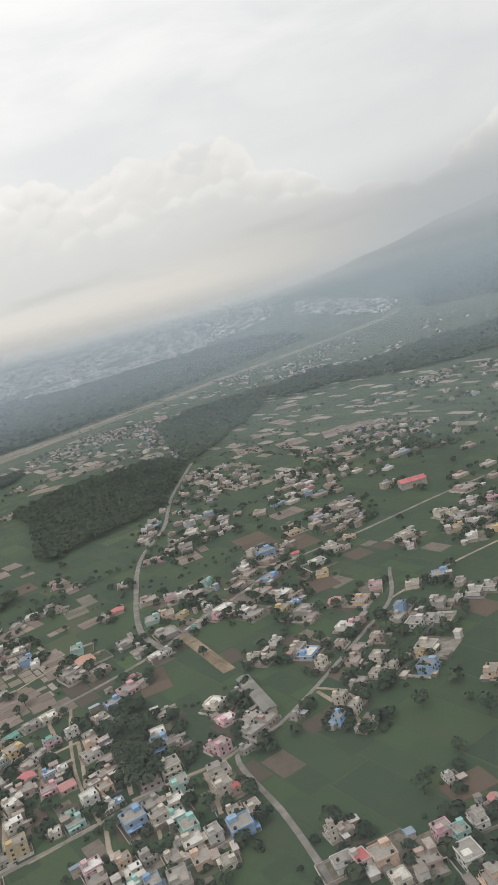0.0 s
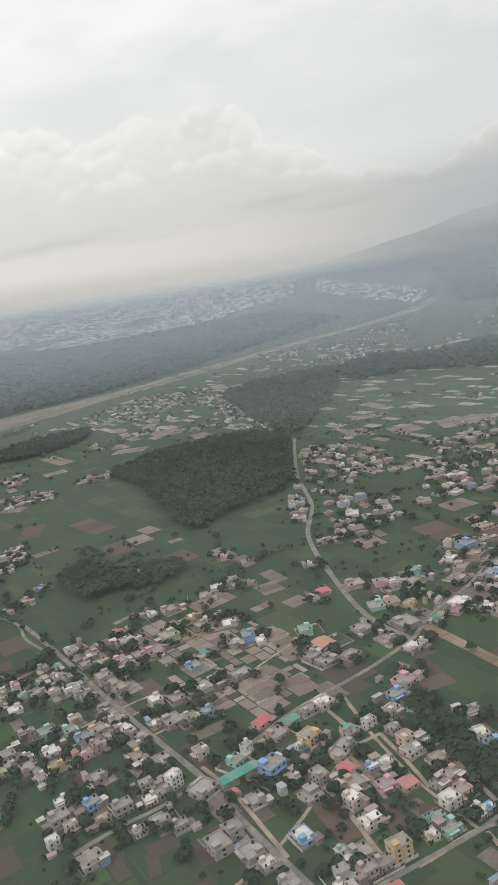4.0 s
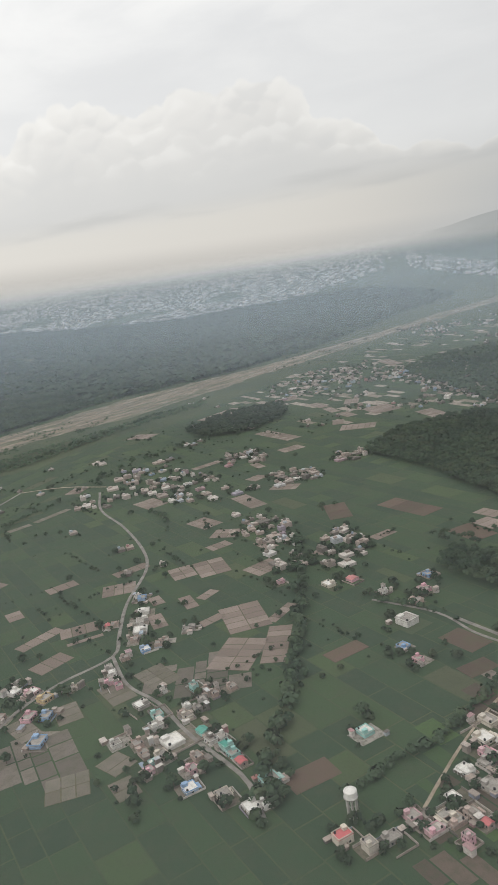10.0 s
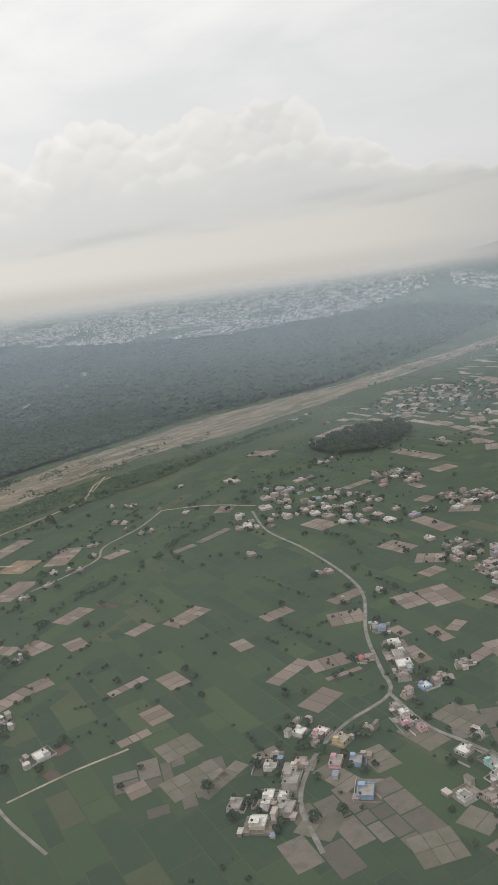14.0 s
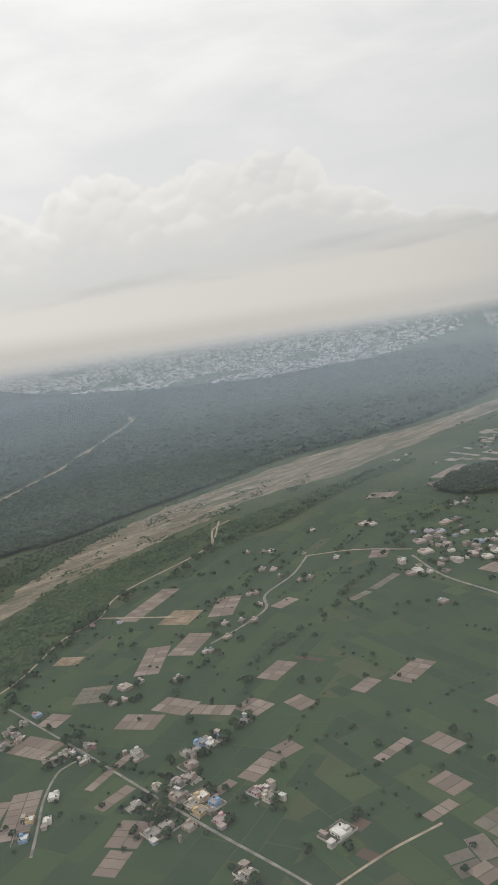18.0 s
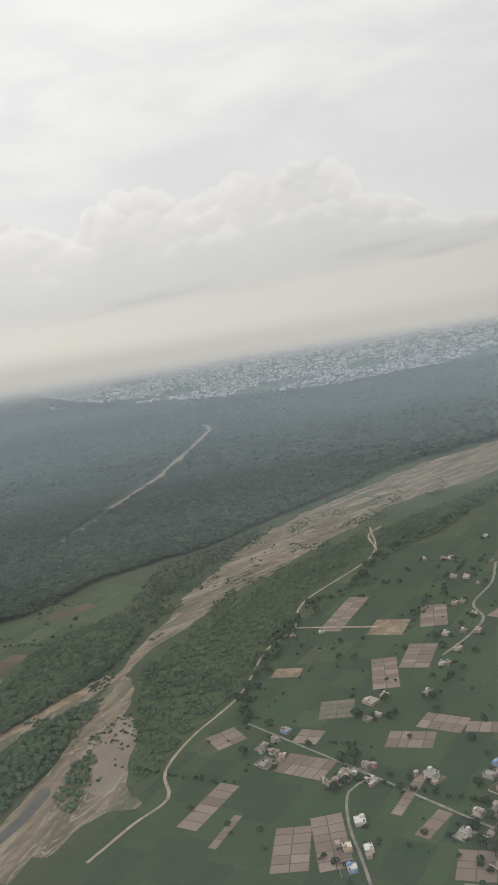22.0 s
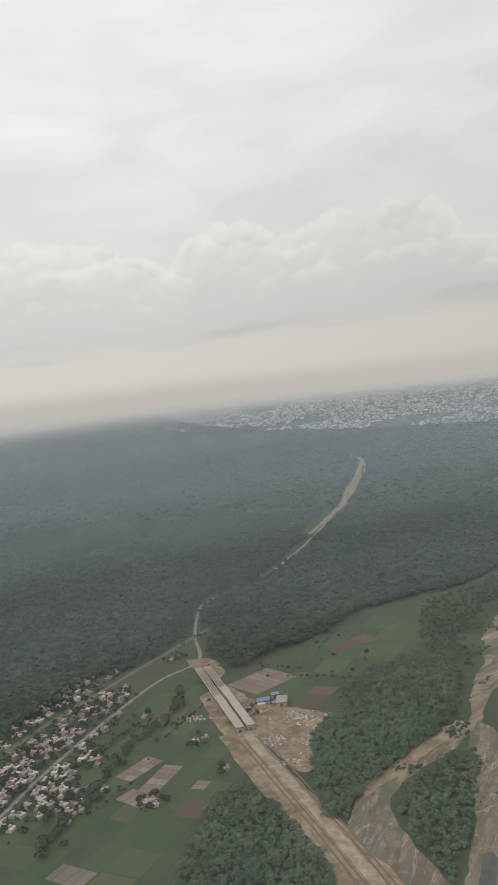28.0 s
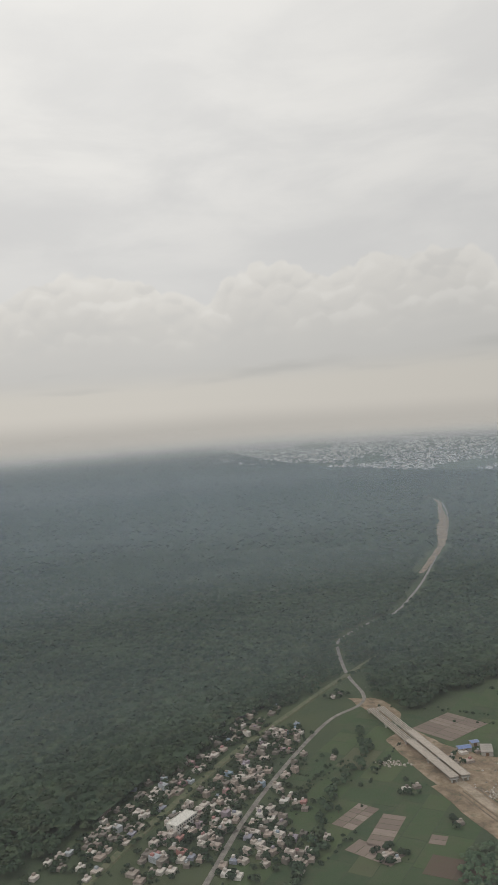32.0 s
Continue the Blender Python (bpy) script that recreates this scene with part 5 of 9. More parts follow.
field("tilled", -475, 635, 42, 15, 125)
field("dull", -475, 356, 23, 16, 135)
field("tilled", -477, 495, 29, 21, 116)
field("tilled", -478, 636, 48, 13, 126)
field("tilled", -478, 362, 12, 7, 28)
field("tilled", -478, 496, 31, 17, 110)
field("tilled", -479, 705, 17, 15, 51)
field("tilled", -480, 535, 17, 12, 42)
field("tilled", -480, 560, 21, 18, 172)
field("tilled", -480, 442, 20, 8, 121)
field("tilled", -482, 875, 71, 19, 130)
field("tilled", -482, 570, 26, 25, 46)
field("tilled", -483, 704, 20, 15, 42)
field("tilled", -484, 537, 22, 11, 56)
field("tilled", -485, 750, 22, 9, 122)
field("tilled", -488, 890, 53, 22, 127)
field("dull", -489, 273, 18, 17, 23)
field("dull", -492, 343, 22, 13, 132)
field("tilled", -493, 419, 20, 9, 119)
field("tilled", -495, 1102, 31, 24, 110)
field("tilled", -496, 490, 22, 16, 119)
field("tilled", -497, 494, 22, 21, 26)
field("dull", -498, 333, 29, 13, 128)
field("tilled", -502, 448, 14, 8, 124)
field("tilled", -503, 589, 27, 18, 137)
field("tilled", -503, 588, 30, 17, 130)
field("dull", -511, 327, 18, 12, 124)
field("dull", -528, 315, 21, 11, 139)
field("tilled", -531, 402, 21, 4, 32)
field("dull", -533, 285, 16, 14, 160)
field("tilled", -534, 471, 22, 19, 17)
field("tilled", -536, 503, 25, 11, 43)
field("tilled", -537, 475, 24, 22, 95)
field("tilled", -537, 506, 23, 11, 49)
field("tilled", -540, 415, 22, 14, 27)
field("tilled", -541, 377, 21, 14, 57)
field("tilled", -542, 775, 33, 11, 45)
field("dull", -561, 332, 12, 9, 37)
field("tilled", -561, 407, 29, 10, 59)
field("tilled", -568, 659, 30, 21, 135)
field("tilled", -569, 657, 31, 21, 133)
field("dull", -578, 315, 27, 8, 61)
field("tilled", -579, 483, 21, 12, 43)
field("tilled", -586, 1054, 71, 17, 59)
field("dull", -591, 315, 27, 17, 42)
field("tilled", -594, 442, 15, 10, 129)
field("tilled", -605, 983, 38, 12, 105)
field("dull", -605, 340, 19, 16, 43)
field("tilled", -615, 309, 11, 10, 129)
field("tilled", -625, 369, 17, 13, 134)
field("tilled", -626, 404, 19, 13, 135)
field("tilled", -630, 349, 17, 7, 43)
field("tilled", -640, 488, 31, 16, 59)
field("tilled", -651, 400, 24, 7, 50)
field("dull", -660, 655, 37, 8, 59)
field("soil", -661, 321, 9, 6, 145)
field("soil", -665, 341, 8, 7, 54)
field("tilled", -667, 732, 22, 17, 83)
field("tilled", -668, 473, 18, 11, 57)
field("tilled", -668, 726, 19, 18, 75)
field("tilled", -669, 965, 35, 26, 162)
field("dull", -679, 627, 21, 8, 49)
field("tilled", -706, 457, 17, 13, 135)
field("soil", -707, 517, 22, 5, 153)
field("tilled", -707, 407, 14, 13, 135)
field("tilled", -718, 391, 26, 12, 62)
field("tilled", -727, 503, 27, 16, 67)
field("tilled", -734, 374, 13, 7, 55)
field("tilled", -734, 456, 21, 16, 146)
field("tilled", -740, 627, 22, 13, 54)
field("tilled", -759, 455, 27, 12, 170)
field("tilled", -772, 340, 20, 17, 84)
field("tilled", -773, 320, 17, 12, 81)
field("tilled", -782, 324, 29, 22, 95)
field("tilled", -785, 463, 27, 18, 158)
field("tilled", -790, 369, 22, 8, 60)
field("tilled", -791, 633, 45, 21, 91)
field("tilled", -801, 559, 40, 21, 81)
field("tilled", -802, 393, 35, 6, 70)
field("tilled", -803, 446, 27, 18, 172)
field("tilled", -823, 535, 48, 18, 96)
field("earth", -825, 616, 31, 28, 79)
field("earth", -825, 617, 40, 20, 91)
field("tilled", -837, 358, 41, 16, 105)
field("dull", -850, 487, 24, 22, 94)
field("tilled", -855, 353, 33, 18, 96)
field("tilled", -860, 423, 31, 20, 159)
field("tilled", -863, 455, 16, 16, 75)
field("tilled", -864, 655, 77, 19, 77)
field("tilled", -891, 367, 27, 5, 75)
field("earth", -893, 546, 21, 15, 175)
field("tilled", -906, 389, 41, 13, 71)
field("tilled", -915, 458, 20, 20, 130)
field("soil", -1155, 604, 44, 21, 82)
field("soil", -1155, 731, 49, 24, 47)
field("soil", -1178, 433, 38, 21, 173)
field("tilled", -1195, 462, 11, 10, 88)
field("tilled", -1213, 638, 47, 40, 60)
field("tilled", -1227, 466, 40, 15, 86)
field("tilled", -1228, 440, 32, 15, 159)
field("dull", -1229, 361, 26, 15, 168)
field("tilled", -1249, 479, 32, 16, 72)

# ---- houses near the flight ----
house(-204.5, 286.6, 4.7, 4.6, 133, 1, "blue", "flat")
house(-211.1, 283.7, 5.1, 4.8, 129, 1, "lime", "flat")
house(-218.2, 282.1, 8.6, 7.4, 128, 1, "grey", "flat")
house(-224.9, 280.8, 5.1, 3.9, 127, 1, "grey", "white")
house(-228.6, 272.4, 6.4, 5.0, 134, 1, "grey", "flat")
house(-223.1, 255.7, 5.1, 4.8, 133, 1, "cream", "flat")
house(-217.0, 255.3, 7.4, 7.0, 128, 1, "grey", "flat")
house(-218.9, 240.8, 4.9, 3.9, 36, 2, "grey", "flat")
house(-209.0, 241.4, 5.2, 4.8, 55, 3, "white", "white")
house(-212.6, 237.1, 5.2, 5.0, 49, 1, "grey", "flat")
house(-197.9, 236.9, 9.3, 8.2, 54, 1, "grey", "flat")
house(-215.9, 233.6, 4.9, 4.2, 32, 1, "cream", "white")
house(-202.2, 257.4, 5.9, 5.0, 127, 2, "cream", "flat")
house(-188.6, 251.7, 5.7, 5.6, 55, 1, "aqua", "flat")
house(-174.9, 245.6, 8.6, 7.5, 51, 2, "blue", "flat")
house(-167.4, 238.8, 4.7, 4.6, 126, 1, "cream", "flat")
house(-161.0, 229.0, 7.0, 6.7, 131, 2, "grey", "flat")
house(-179.0, 229.2, 6.3, 5.5, 125, 1, "grey", "flat")
house(-186.3, 233.4, 3.2, 2.9, 125, 1, "grey", "red")
house(-162.6, 210.3, 7.5, 5.7, 126, 1, "blue", "white")
house(-184.5, 214.4, 5.7, 5.4, 124, 2, "grey", "flat")
house(-202.6, 219.8, 5.2, 3.8, 36, 1, "grey", "flat")
house(-188.4, 208.2, 8.2, 6.5, 128, 2, "grey", "flat")
house(-177.8, 205.2, 7.2, 6.2, 127, 1, "grey", "flat")
house(-172.5, 199.9, 4.4, 4.4, 125, 1, "cream", "white")
house(-165.4, 190.3, 6.0, 5.0, 125, 2, "grey", "flat")
house(-149.5, 193.7, 6.6, 5.9, 31, 2, "cream", "flat")
house(-143.8, 193.7, 5.4, 4.5, 35, 2, "brick", "flat")
house(-151.8, 189.4, 3.0, 2.6, 128, 1, "white", "white")
house(-137.0, 185.6, 6.7, 6.5, 30, 1, "brick", "red")
house(-134.5, 200.6, 6.8, 5.0, 31, 3, "ochre", "flat")
house(-145.5, 201.8, 6.5, 6.1, 34, 1, "grey", "flat")
house(-139.1, 197.5, 5.5, 4.3, 32, 1, "grey", "flat")
house(-150.5, 202.5, 4.1, 3.1, 127, 1, "aqua", "flat")
house(-158.3, 237.8, 6.5, 4.7, 129, 2, "grey", "flat")
house(-152.1, 249.3, 6.9, 6.7, 56, 1, "brick", "flat")
house(-148.8, 241.4, 6.2, 5.7, 132, 1, "white", "red")
house(-140.4, 241.6, 4.7, 3.4, 31, 1, "blue", "white")
house(-136.0, 243.1, 4.0, 3.9, 34, 1, "white", "white")
house(-147.3, 224.5, 5.8, 4.8, 131, 2, "cream", "white")
house(-142.4, 214.9, 6.2, 5.6, 36, 2, "cream", "white")
house(-146.6, 234.1, 7.1, 5.7, 125, 1, "brick", "flat")
house(-136.6, 231.5, 5.9, 5.0, 29, 1, "pink", "flat")
house(-149.9, 255.3, 6.6, 5.5, 56, 1, "grey", "flat")
house(-147.8, 263.7, 6.3, 5.1, 48, 2, "pink", "teal")
house(-140.6, 266.9, 5.1, 3.7, 39, 2, "white", "flat")
house(-158.0, 285.0, 7.2, 6.8, 41, 1, "cream", "white")
house(-163.7, 280.6, 7.1, 5.7, 39, 1, "grey", "flat")
house(-162.4, 261.0, 7.0, 6.9, 52, 2, "ochre", "flat")
house(-166.0, 257.4, 3.5, 2.7, 49, 1, "white", "white")
house(-169.9, 274.3, 6.1, 4.5, 50, 1, "aqua", "teal")
house(-174.7, 265.9, 7.2, 6.5, 50, 1, "brick", "flat")
house(-181.5, 275.0, 7.4, 5.4, 52, 1, "pink", "red")
house(-185.3, 257.9, 4.3, 3.4, 56, 2, "white", "flat")
house(-129.4, 285.7, 7.1, 5.6, 39, 1, "blue", "flat")
house(-131.9, 275.3, 6.0, 4.7, 45, 1, "cream", "flat")
house(-123.4, 273.5, 5.6, 4.2, 38, 1, "aqua", "flat")
house(-132.5, 262.8, 4.6, 4.5, 42, 1, "grey", "flat")
house(-128.2, 254.6, 5.6, 5.6, 37, 2, "peach", "flat")
house(-127.1, 248.9, 6.2, 6.1, 39, 1, "white", "flat")
house(-122.6, 256.1, 4.5, 4.3, 40, 1, "white", "white")
house(-118.2, 243.2, 6.5, 5.5, 35, 1, "brick", "flat")
house(-115.6, 232.1, 5.9, 4.6, 41, 2, "brick", "flat")
house(-129.9, 231.3, 5.9, 5.7, 36, 1, "brick", "red")
house(-120.4, 230.3, 4.5, 3.6, 39, 1, "grey", "flat")
house(-113.4, 224.3, 5.0, 4.7, 39, 2, "peach", "flat")
house(-117.8, 220.7, 5.6, 5.3, 38, 2, "white", "white")
house(-122.7, 213.4, 4.8, 4.4, 34, 2, "aqua", "teal")
house(-119.2, 209.7, 6.2, 4.9, 36, 1, "aqua", "flat")
house(-125.0, 206.9, 4.1, 4.0, 29, 1, "cream", "white")
house(-110.4, 215.7, 4.5, 4.5, 42, 1, "white", "white")
house(-106.8, 217.0, 3.2, 2.9, 35, 1, "blue", "white")
house(-98.6, 205.5, 7.4, 7.2, 35, 2, "blue", "flat")
house(-94.4, 212.3, 5.7, 5.6, 39, 1, "grey", "flat")
house(-89.9, 204.3, 5.8, 4.2, 35, 2, "cream", "flat")
house(-86.8, 212.4, 5.6, 5.1, 27, 1, "cream", "white")
house(-84.5, 204.5, 5.1, 4.8, 30, 1, "aqua", "white")
house(-103.4, 268.4, 5.4, 4.2, 23, 1, "grey", "flat")
house(-103.0, 255.1, 5.9, 5.8, 23, 1, "white", "white")
house(-99.6, 245.7, 6.5, 6.2, 23, 2, "blue", "flat")
house(-93.6, 245.3, 4.3, 4.1, 29, 1, "brick", "flat")
house(-92.5, 230.3, 7.1, 6.8, 27, 2, "cream", "flat")
house(-86.7, 219.2, 5.9, 5.7, 24, 2, "aqua", "flat")
house(-98.3, 225.2, 7.0, 6.3, 25, 1, "brick", "flat")
house(-75.7, 236.7, 5.8, 5.7, 47, 2, "pink", "flat")
house(-80.1, 238.5, 3.8, 3.2, 45, 1, "pink", "flat")
house(-66.6, 233.6, 4.4, 3.2, 41, 1, "grey", "flat")
house(-74.5, 223.6, 7.2, 6.3, 26, 2, "cream", "flat")
house(-71.9, 214.4, 5.8, 5.6, 119, 2, "cream", "flat")
house(-67.6, 213.4, 3.1, 2.6, 118, 1, "brick", "red")
house(-83.4, 268.7, 7.3, 6.8, 60, 1, "cream", "white")
house(-74.9, 272.1, 5.4, 3.9, 62, 1, "grey", "flat")
house(-76.9, 255.2, 6.6, 6.3, 42, 1, "pink", "white")
house(-67.1, 251.0, 7.2, 6.3, 46, 2, "cream", "flat")
house(-61.0, 249.6, 5.8, 5.5, 58, 1, "brick", "flat")
house(-65.4, 244.3, 7.6, 6.0, 45, 1, "grey", "flat")
house(-50.9, 248.7, 3.6, 3.5, 56, 1, "grey", "flat")
house(-79.1, 197.3, 6.7, 5.1, 120, 2, "aqua", "flat")
house(-77.3, 191.6, 6.0, 5.8, 119, 1, "cream", "white")
house(-70.9, 192.3, 5.1, 4.3, 121, 2, "white", "flat")
house(-66.7, 201.5, 4.1, 3.9, 115, 1, "cream", "flat")
house(-63.3, 193.6, 7.1, 6.9, 116, 2, "blue", "flat")
house(-60.9, 202.4, 5.3, 4.3, 121, 1, "cream", "flat")
house(-73.4, 184.1, 6.3, 5.3, 118, 1, "peach", "flat")
house(-81.7, 185.7, 5.6, 4.3, 122, 1, "cream", "flat")
house(-77.9, 176.2, 7.2, 5.5, 113, 2, "grey", "flat")
house(-65.3, 181.2, 4.8, 4.2, 115, 1, "cream", "flat")
house(-105.4, 186.3, 5.9, 5.2, 36, 2, "pink", "white")
house(-101.8, 180.2, 6.0, 5.6, 28, 2, "brick", "flat")
house(-96.3, 186.9, 4.5, 3.6, 33, 2, "peach", "flat")
house(-92.8, 183.2, 5.3, 4.5, 34, 2, "cream", "white")
house(-89.5, 188.2, 4.8, 4.1, 35, 2, "grey", "flat")
house(-91.4, 177.8, 4.6, 3.6, 35, 1, "aqua", "white")
house(-84.9, 176.0, 5.3, 4.4, 118, 2, "blue", "flat")
house(-64.9, 298.4, 5.9, 4.3, 62, 1, "cream", "flat")
house(-47.9, 294.4, 8.6, 6.5, 66, 1, "blue", "white")
house(-42.3, 282.1, 4.8, 3.7, 60, 2, "cream", "flat")
house(-29.6, 280.0, 7.1, 5.6, 67, 1, "brick", "flat")
house(-20.7, 277.2, 5.5, 5.0, 67, 2, "cream", "flat")
house(-16.1, 268.9, 4.9, 4.2, 60, 2, "cream", "flat")
house(-22.1, 267.1, 4.9, 4.0, 63, 1, "cream", "flat")
house(-3.4, 263.0, 6.6, 6.6, 61, 2, "blue", "flat")
house(-4.9, 275.2, 3.9, 3.0, 66, 1, "ochre", "flat")
house(16.6, 250.5, 5.9, 4.5, 67, 2, "peach", "flat")
house(-28.5, 262.2, 6.3, 5.1, 64, 1, "grey", "flat")
house(-34.9, 253.5, 4.7, 4.3, 63, 2, "cream", "flat")
house(-29.9, 245.2, 4.9, 3.7, 62, 2, "cream", "flat")
house(-35.3, 239.7, 4.5, 3.5, 61, 2, "blue", "flat")
house(-24.4, 235.0, 3.0, 2.6, 62, 1, "cream", "flat")
house(-28.8, 232.8, 3.0, 2.6, 57, 1, "grey", "flat")
house(-4.8, 200.4, 3.0, 2.6, 114, 1, "white", "flat")
house(-37.4, 184.8, 3.3, 2.7, 120, 3, "cream", "flat")
house(-33.5, 185.6, 3.6, 3.2, 115, 1, "brick", "flat")
house(-34.4, 174.2, 5.6, 5.6, 113, 2, "white", "flat")
house(-29.6, 172.5, 5.2, 4.0, 119, 2, "white", "red")
house(-24.1, 172.9, 6.3, 6.2, 113, 2, "peach", "flat")
house(-13.6, 170.5, 5.8, 5.8, 108, 1, "brick", "flat")
house(-8.9, 178.2, 4.9, 4.8, 113, 2, "pink", "flat")
house(-4.6, 176.6, 4.4, 4.0, 114, 2, "aqua", "flat")
house(0.3, 181.3, 5.5, 4.1, 109, 2, "white", "flat")
house(-3.8, 168.5, 7.4, 5.6, 111, 2, "white", "flat")
house(0.3, 160.8, 6.2, 5.4, 112, 2, "peach", "flat")
house(5.8, 187.3, 4.0, 3.3, 113, 1, "pink", "red")
house(-20.7, 165.7, 4.9, 4.7, 113, 1, "cream", "white")
house(-4.4, 299.4, 7.5, 6.7, 63, 2, "white", "flat")
house(3.3, 302.0, 7.5, 6.1, 67, 2, "white", "flat")
house(-2.3, 280.0, 7.6, 7.5, 61, 1, "cream", "flat")
house(-20.1, 296.8, 5.8, 4.7, 64, 1, "brick", "flat")
house(-34.6, 296.9, 4.6, 4.0, 62, 1, "brick", "flat")
house(-26.7, 288.8, 5.7, 5.5, 61, 1, "grey", "flat")
house(-325.6, 292.1, 7.4, 6.4, 129, 1, "cream", "white")
house(-318.5, 288.4, 5.2, 4.7, 125, 1, "white", "white")
house(-309.7, 285.3, 6.0, 5.0, 126, 1, "grey", "red")
house(-325.6, 282.5, 6.0, 4.5, 131, 1, "pink", "flat")
house(-319.2, 276.1, 5.4, 4.4, 128, 1, "brick", "flat")
house(-327.1, 276.6, 4.6, 3.7, 130, 1, "grey", "flat")
house(-334.2, 273.3, 6.2, 4.7, 131, 1, "white", "white")
house(-326.1, 263.9, 7.6, 5.6, 133, 1, "grey", "flat")
house(-317.8, 268.3, 6.5, 5.0, 131, 1, "cream", "flat")
house(-313.5, 272.1, 4.5, 3.9, 128, 1, "grey", "flat")
house(-304.6, 258.1, 6.2, 5.0, 129, 2, "cream", "flat")
house(-339.9, 258.5, 4.8, 4.4, 130, 1, "white", "white")
house(-334.0, 250.4, 5.4, 4.7, 128, 1, "brick", "flat")
house(-342.6, 249.0, 6.2, 5.5, 128, 1, "cream", "flat")
house(-329.9, 245.7, 3.8, 3.2, 131, 1, "brick", "red")
house(-336.6, 238.2, 3.7, 3.2, 131, 2, "pink", "flat")
house(-311.6, 247.2, 6.8, 6.0, 128, 1, "pink", "flat")
house(-307.0, 240.7, 5.9, 5.8, 44, 1, "aqua", "white")
house(-312.5, 237.4, 4.4, 4.0, 46, 1, "peach", "flat")
house(-295.0, 228.7, 5.9, 5.0, 41, 2, "blue", "white")
house(-299.1, 247.9, 5.3, 4.2, 41, 1, "white", "flat")
house(-290.5, 242.9, 4.8, 3.8, 41, 1, "aqua", "flat")
house(-298.1, 253.5, 5.7, 4.5, 130, 1, "grey", "flat")
house(-293.1, 258.8, 7.0, 5.6, 129, 1, "brick", "flat")
house(-288.2, 250.3, 6.4, 5.8, 129, 1, "brick", "flat")
house(-282.1, 256.1, 6.1, 5.9, 133, 1, "lime", "flat")
house(-286.8, 265.4, 4.7, 3.9, 133, 2, "white", "flat")
house(-292.3, 265.6, 4.0, 3.1, 127, 1, "grey", "flat")
house(-282.2, 268.7, 5.6, 5.6, 126, 1, "white", "flat")
house(-278.5, 261.4, 6.2, 4.5, 133, 1, "grey", "flat")
house(-269.8, 258.1, 6.9, 5.0, 131, 1, "brick", "flat")
house(-272.8, 265.5, 3.9, 3.4, 128, 1, "white", "flat")
house(-261.4, 250.9, 4.8, 3.8, 134, 1, "white", "flat")
house(-278.8, 283.9, 4.2, 3.5, 128, 1, "grey", "flat")
house(-271.7, 282.6, 6.6, 5.6, 132, 1, "aqua", "flat")
house(-264.3, 267.7, 6.7, 5.4, 127, 1, "white", "white")
house(-258.3, 258.6, 5.3, 5.0, 127, 1, "ochre", "flat")
house(-261.4, 282.1, 6.6, 4.8, 126, 1, "aqua", "flat")
house(-273.4, 231.7, 7.0, 6.5, 43, 1, "aqua", "flat")
house(-286.1, 227.8, 5.9, 5.9, 41, 1, "brick", "flat")
house(-281.0, 225.9, 3.8, 3.1, 44, 1, "peach", "flat")
house(-276.3, 221.3, 6.7, 4.9, 42, 2, "cream", "flat")
house(-317.4, 227.2, 4.6, 4.3, 43, 1, "white", "flat")
house(-242.7, 286.3, 6.6, 5.5, 134, 1, "cream", "flat")
house(-237.4, 279.5, 5.7, 4.2, 134, 1, "white", "white")
house(-248.9, 280.5, 6.5, 6.3, 134, 1, "peach", "flat")
house(-253.5, 275.5, 6.0, 5.7, 132, 1, "blue", "flat")
house(-245.3, 267.6, 4.9, 4.1, 132, 2, "brick", "flat")
house(-248.6, 264.1, 5.1, 4.9, 131, 1, "pink", "flat")
house(-233.7, 275.0, 5.2, 4.6, 134, 1, "grey", "flat")
house(-229.9, 267.1, 5.7, 4.5, 129, 1, "cream", "flat")
house(-226.9, 259.3, 6.2, 4.5, 134, 1, "ochre", "flat")
house(-239.0, 248.7, 5.8, 5.2, 132, 1, "grey", "flat")
house(-248.7, 236.3, 4.6, 3.6, 40, 1, "white", "white")
house(-235.9, 232.4, 5.5, 4.7, 46, 2, "blue", "flat")
house(-245.6, 226.2, 7.1, 5.8, 42, 2, "grey", "flat")
house(-239.7, 221.4, 4.3, 3.6, 45, 2, "cream", "flat")
house(-230.2, 225.4, 5.3, 4.0, 46, 1, "brick", "flat")
house(-224.4, 229.8, 6.8, 4.9, 36, 2, "grey", "flat")
house(-243.6, 214.8, 4.2, 3.9, 42, 2, "white", "white")
house(-228.5, 206.6, 7.4, 6.9, 41, 2, "cream", "flat")
house(-209.9, 222.6, 6.5, 4.9, 34, 1, "grey", "flat")
house(-215.7, 218.1, 4.2, 3.3, 36, 1, "white", "flat")
house(-456.6, 280.2, 4.5, 3.7, 135, 1, "pink", "flat")
house(-438.7, 280.1, 4.8, 4.4, 133, 1, "pink", "flat")
house(-419.3, 283.8, 4.8, 3.8, 130, 1, "brick", "red")
house(-436.8, 268.5, 6.2, 5.6, 127, 1, "blue", "white")
house(-422.6, 264.2, 6.4, 5.8, 127, 2, "cream", "flat")
house(-406.3, 272.0, 7.2, 7.0, 128, 1, "aqua", "flat")
house(-410.8, 257.2, 6.1, 5.8, 127, 1, "white", "white")
house(-405.7, 258.5, 4.7, 4.0, 128, 1, "white", "white")
house(-406.0, 264.8, 4.8, 4.5, 132, 1, "brick", "flat")

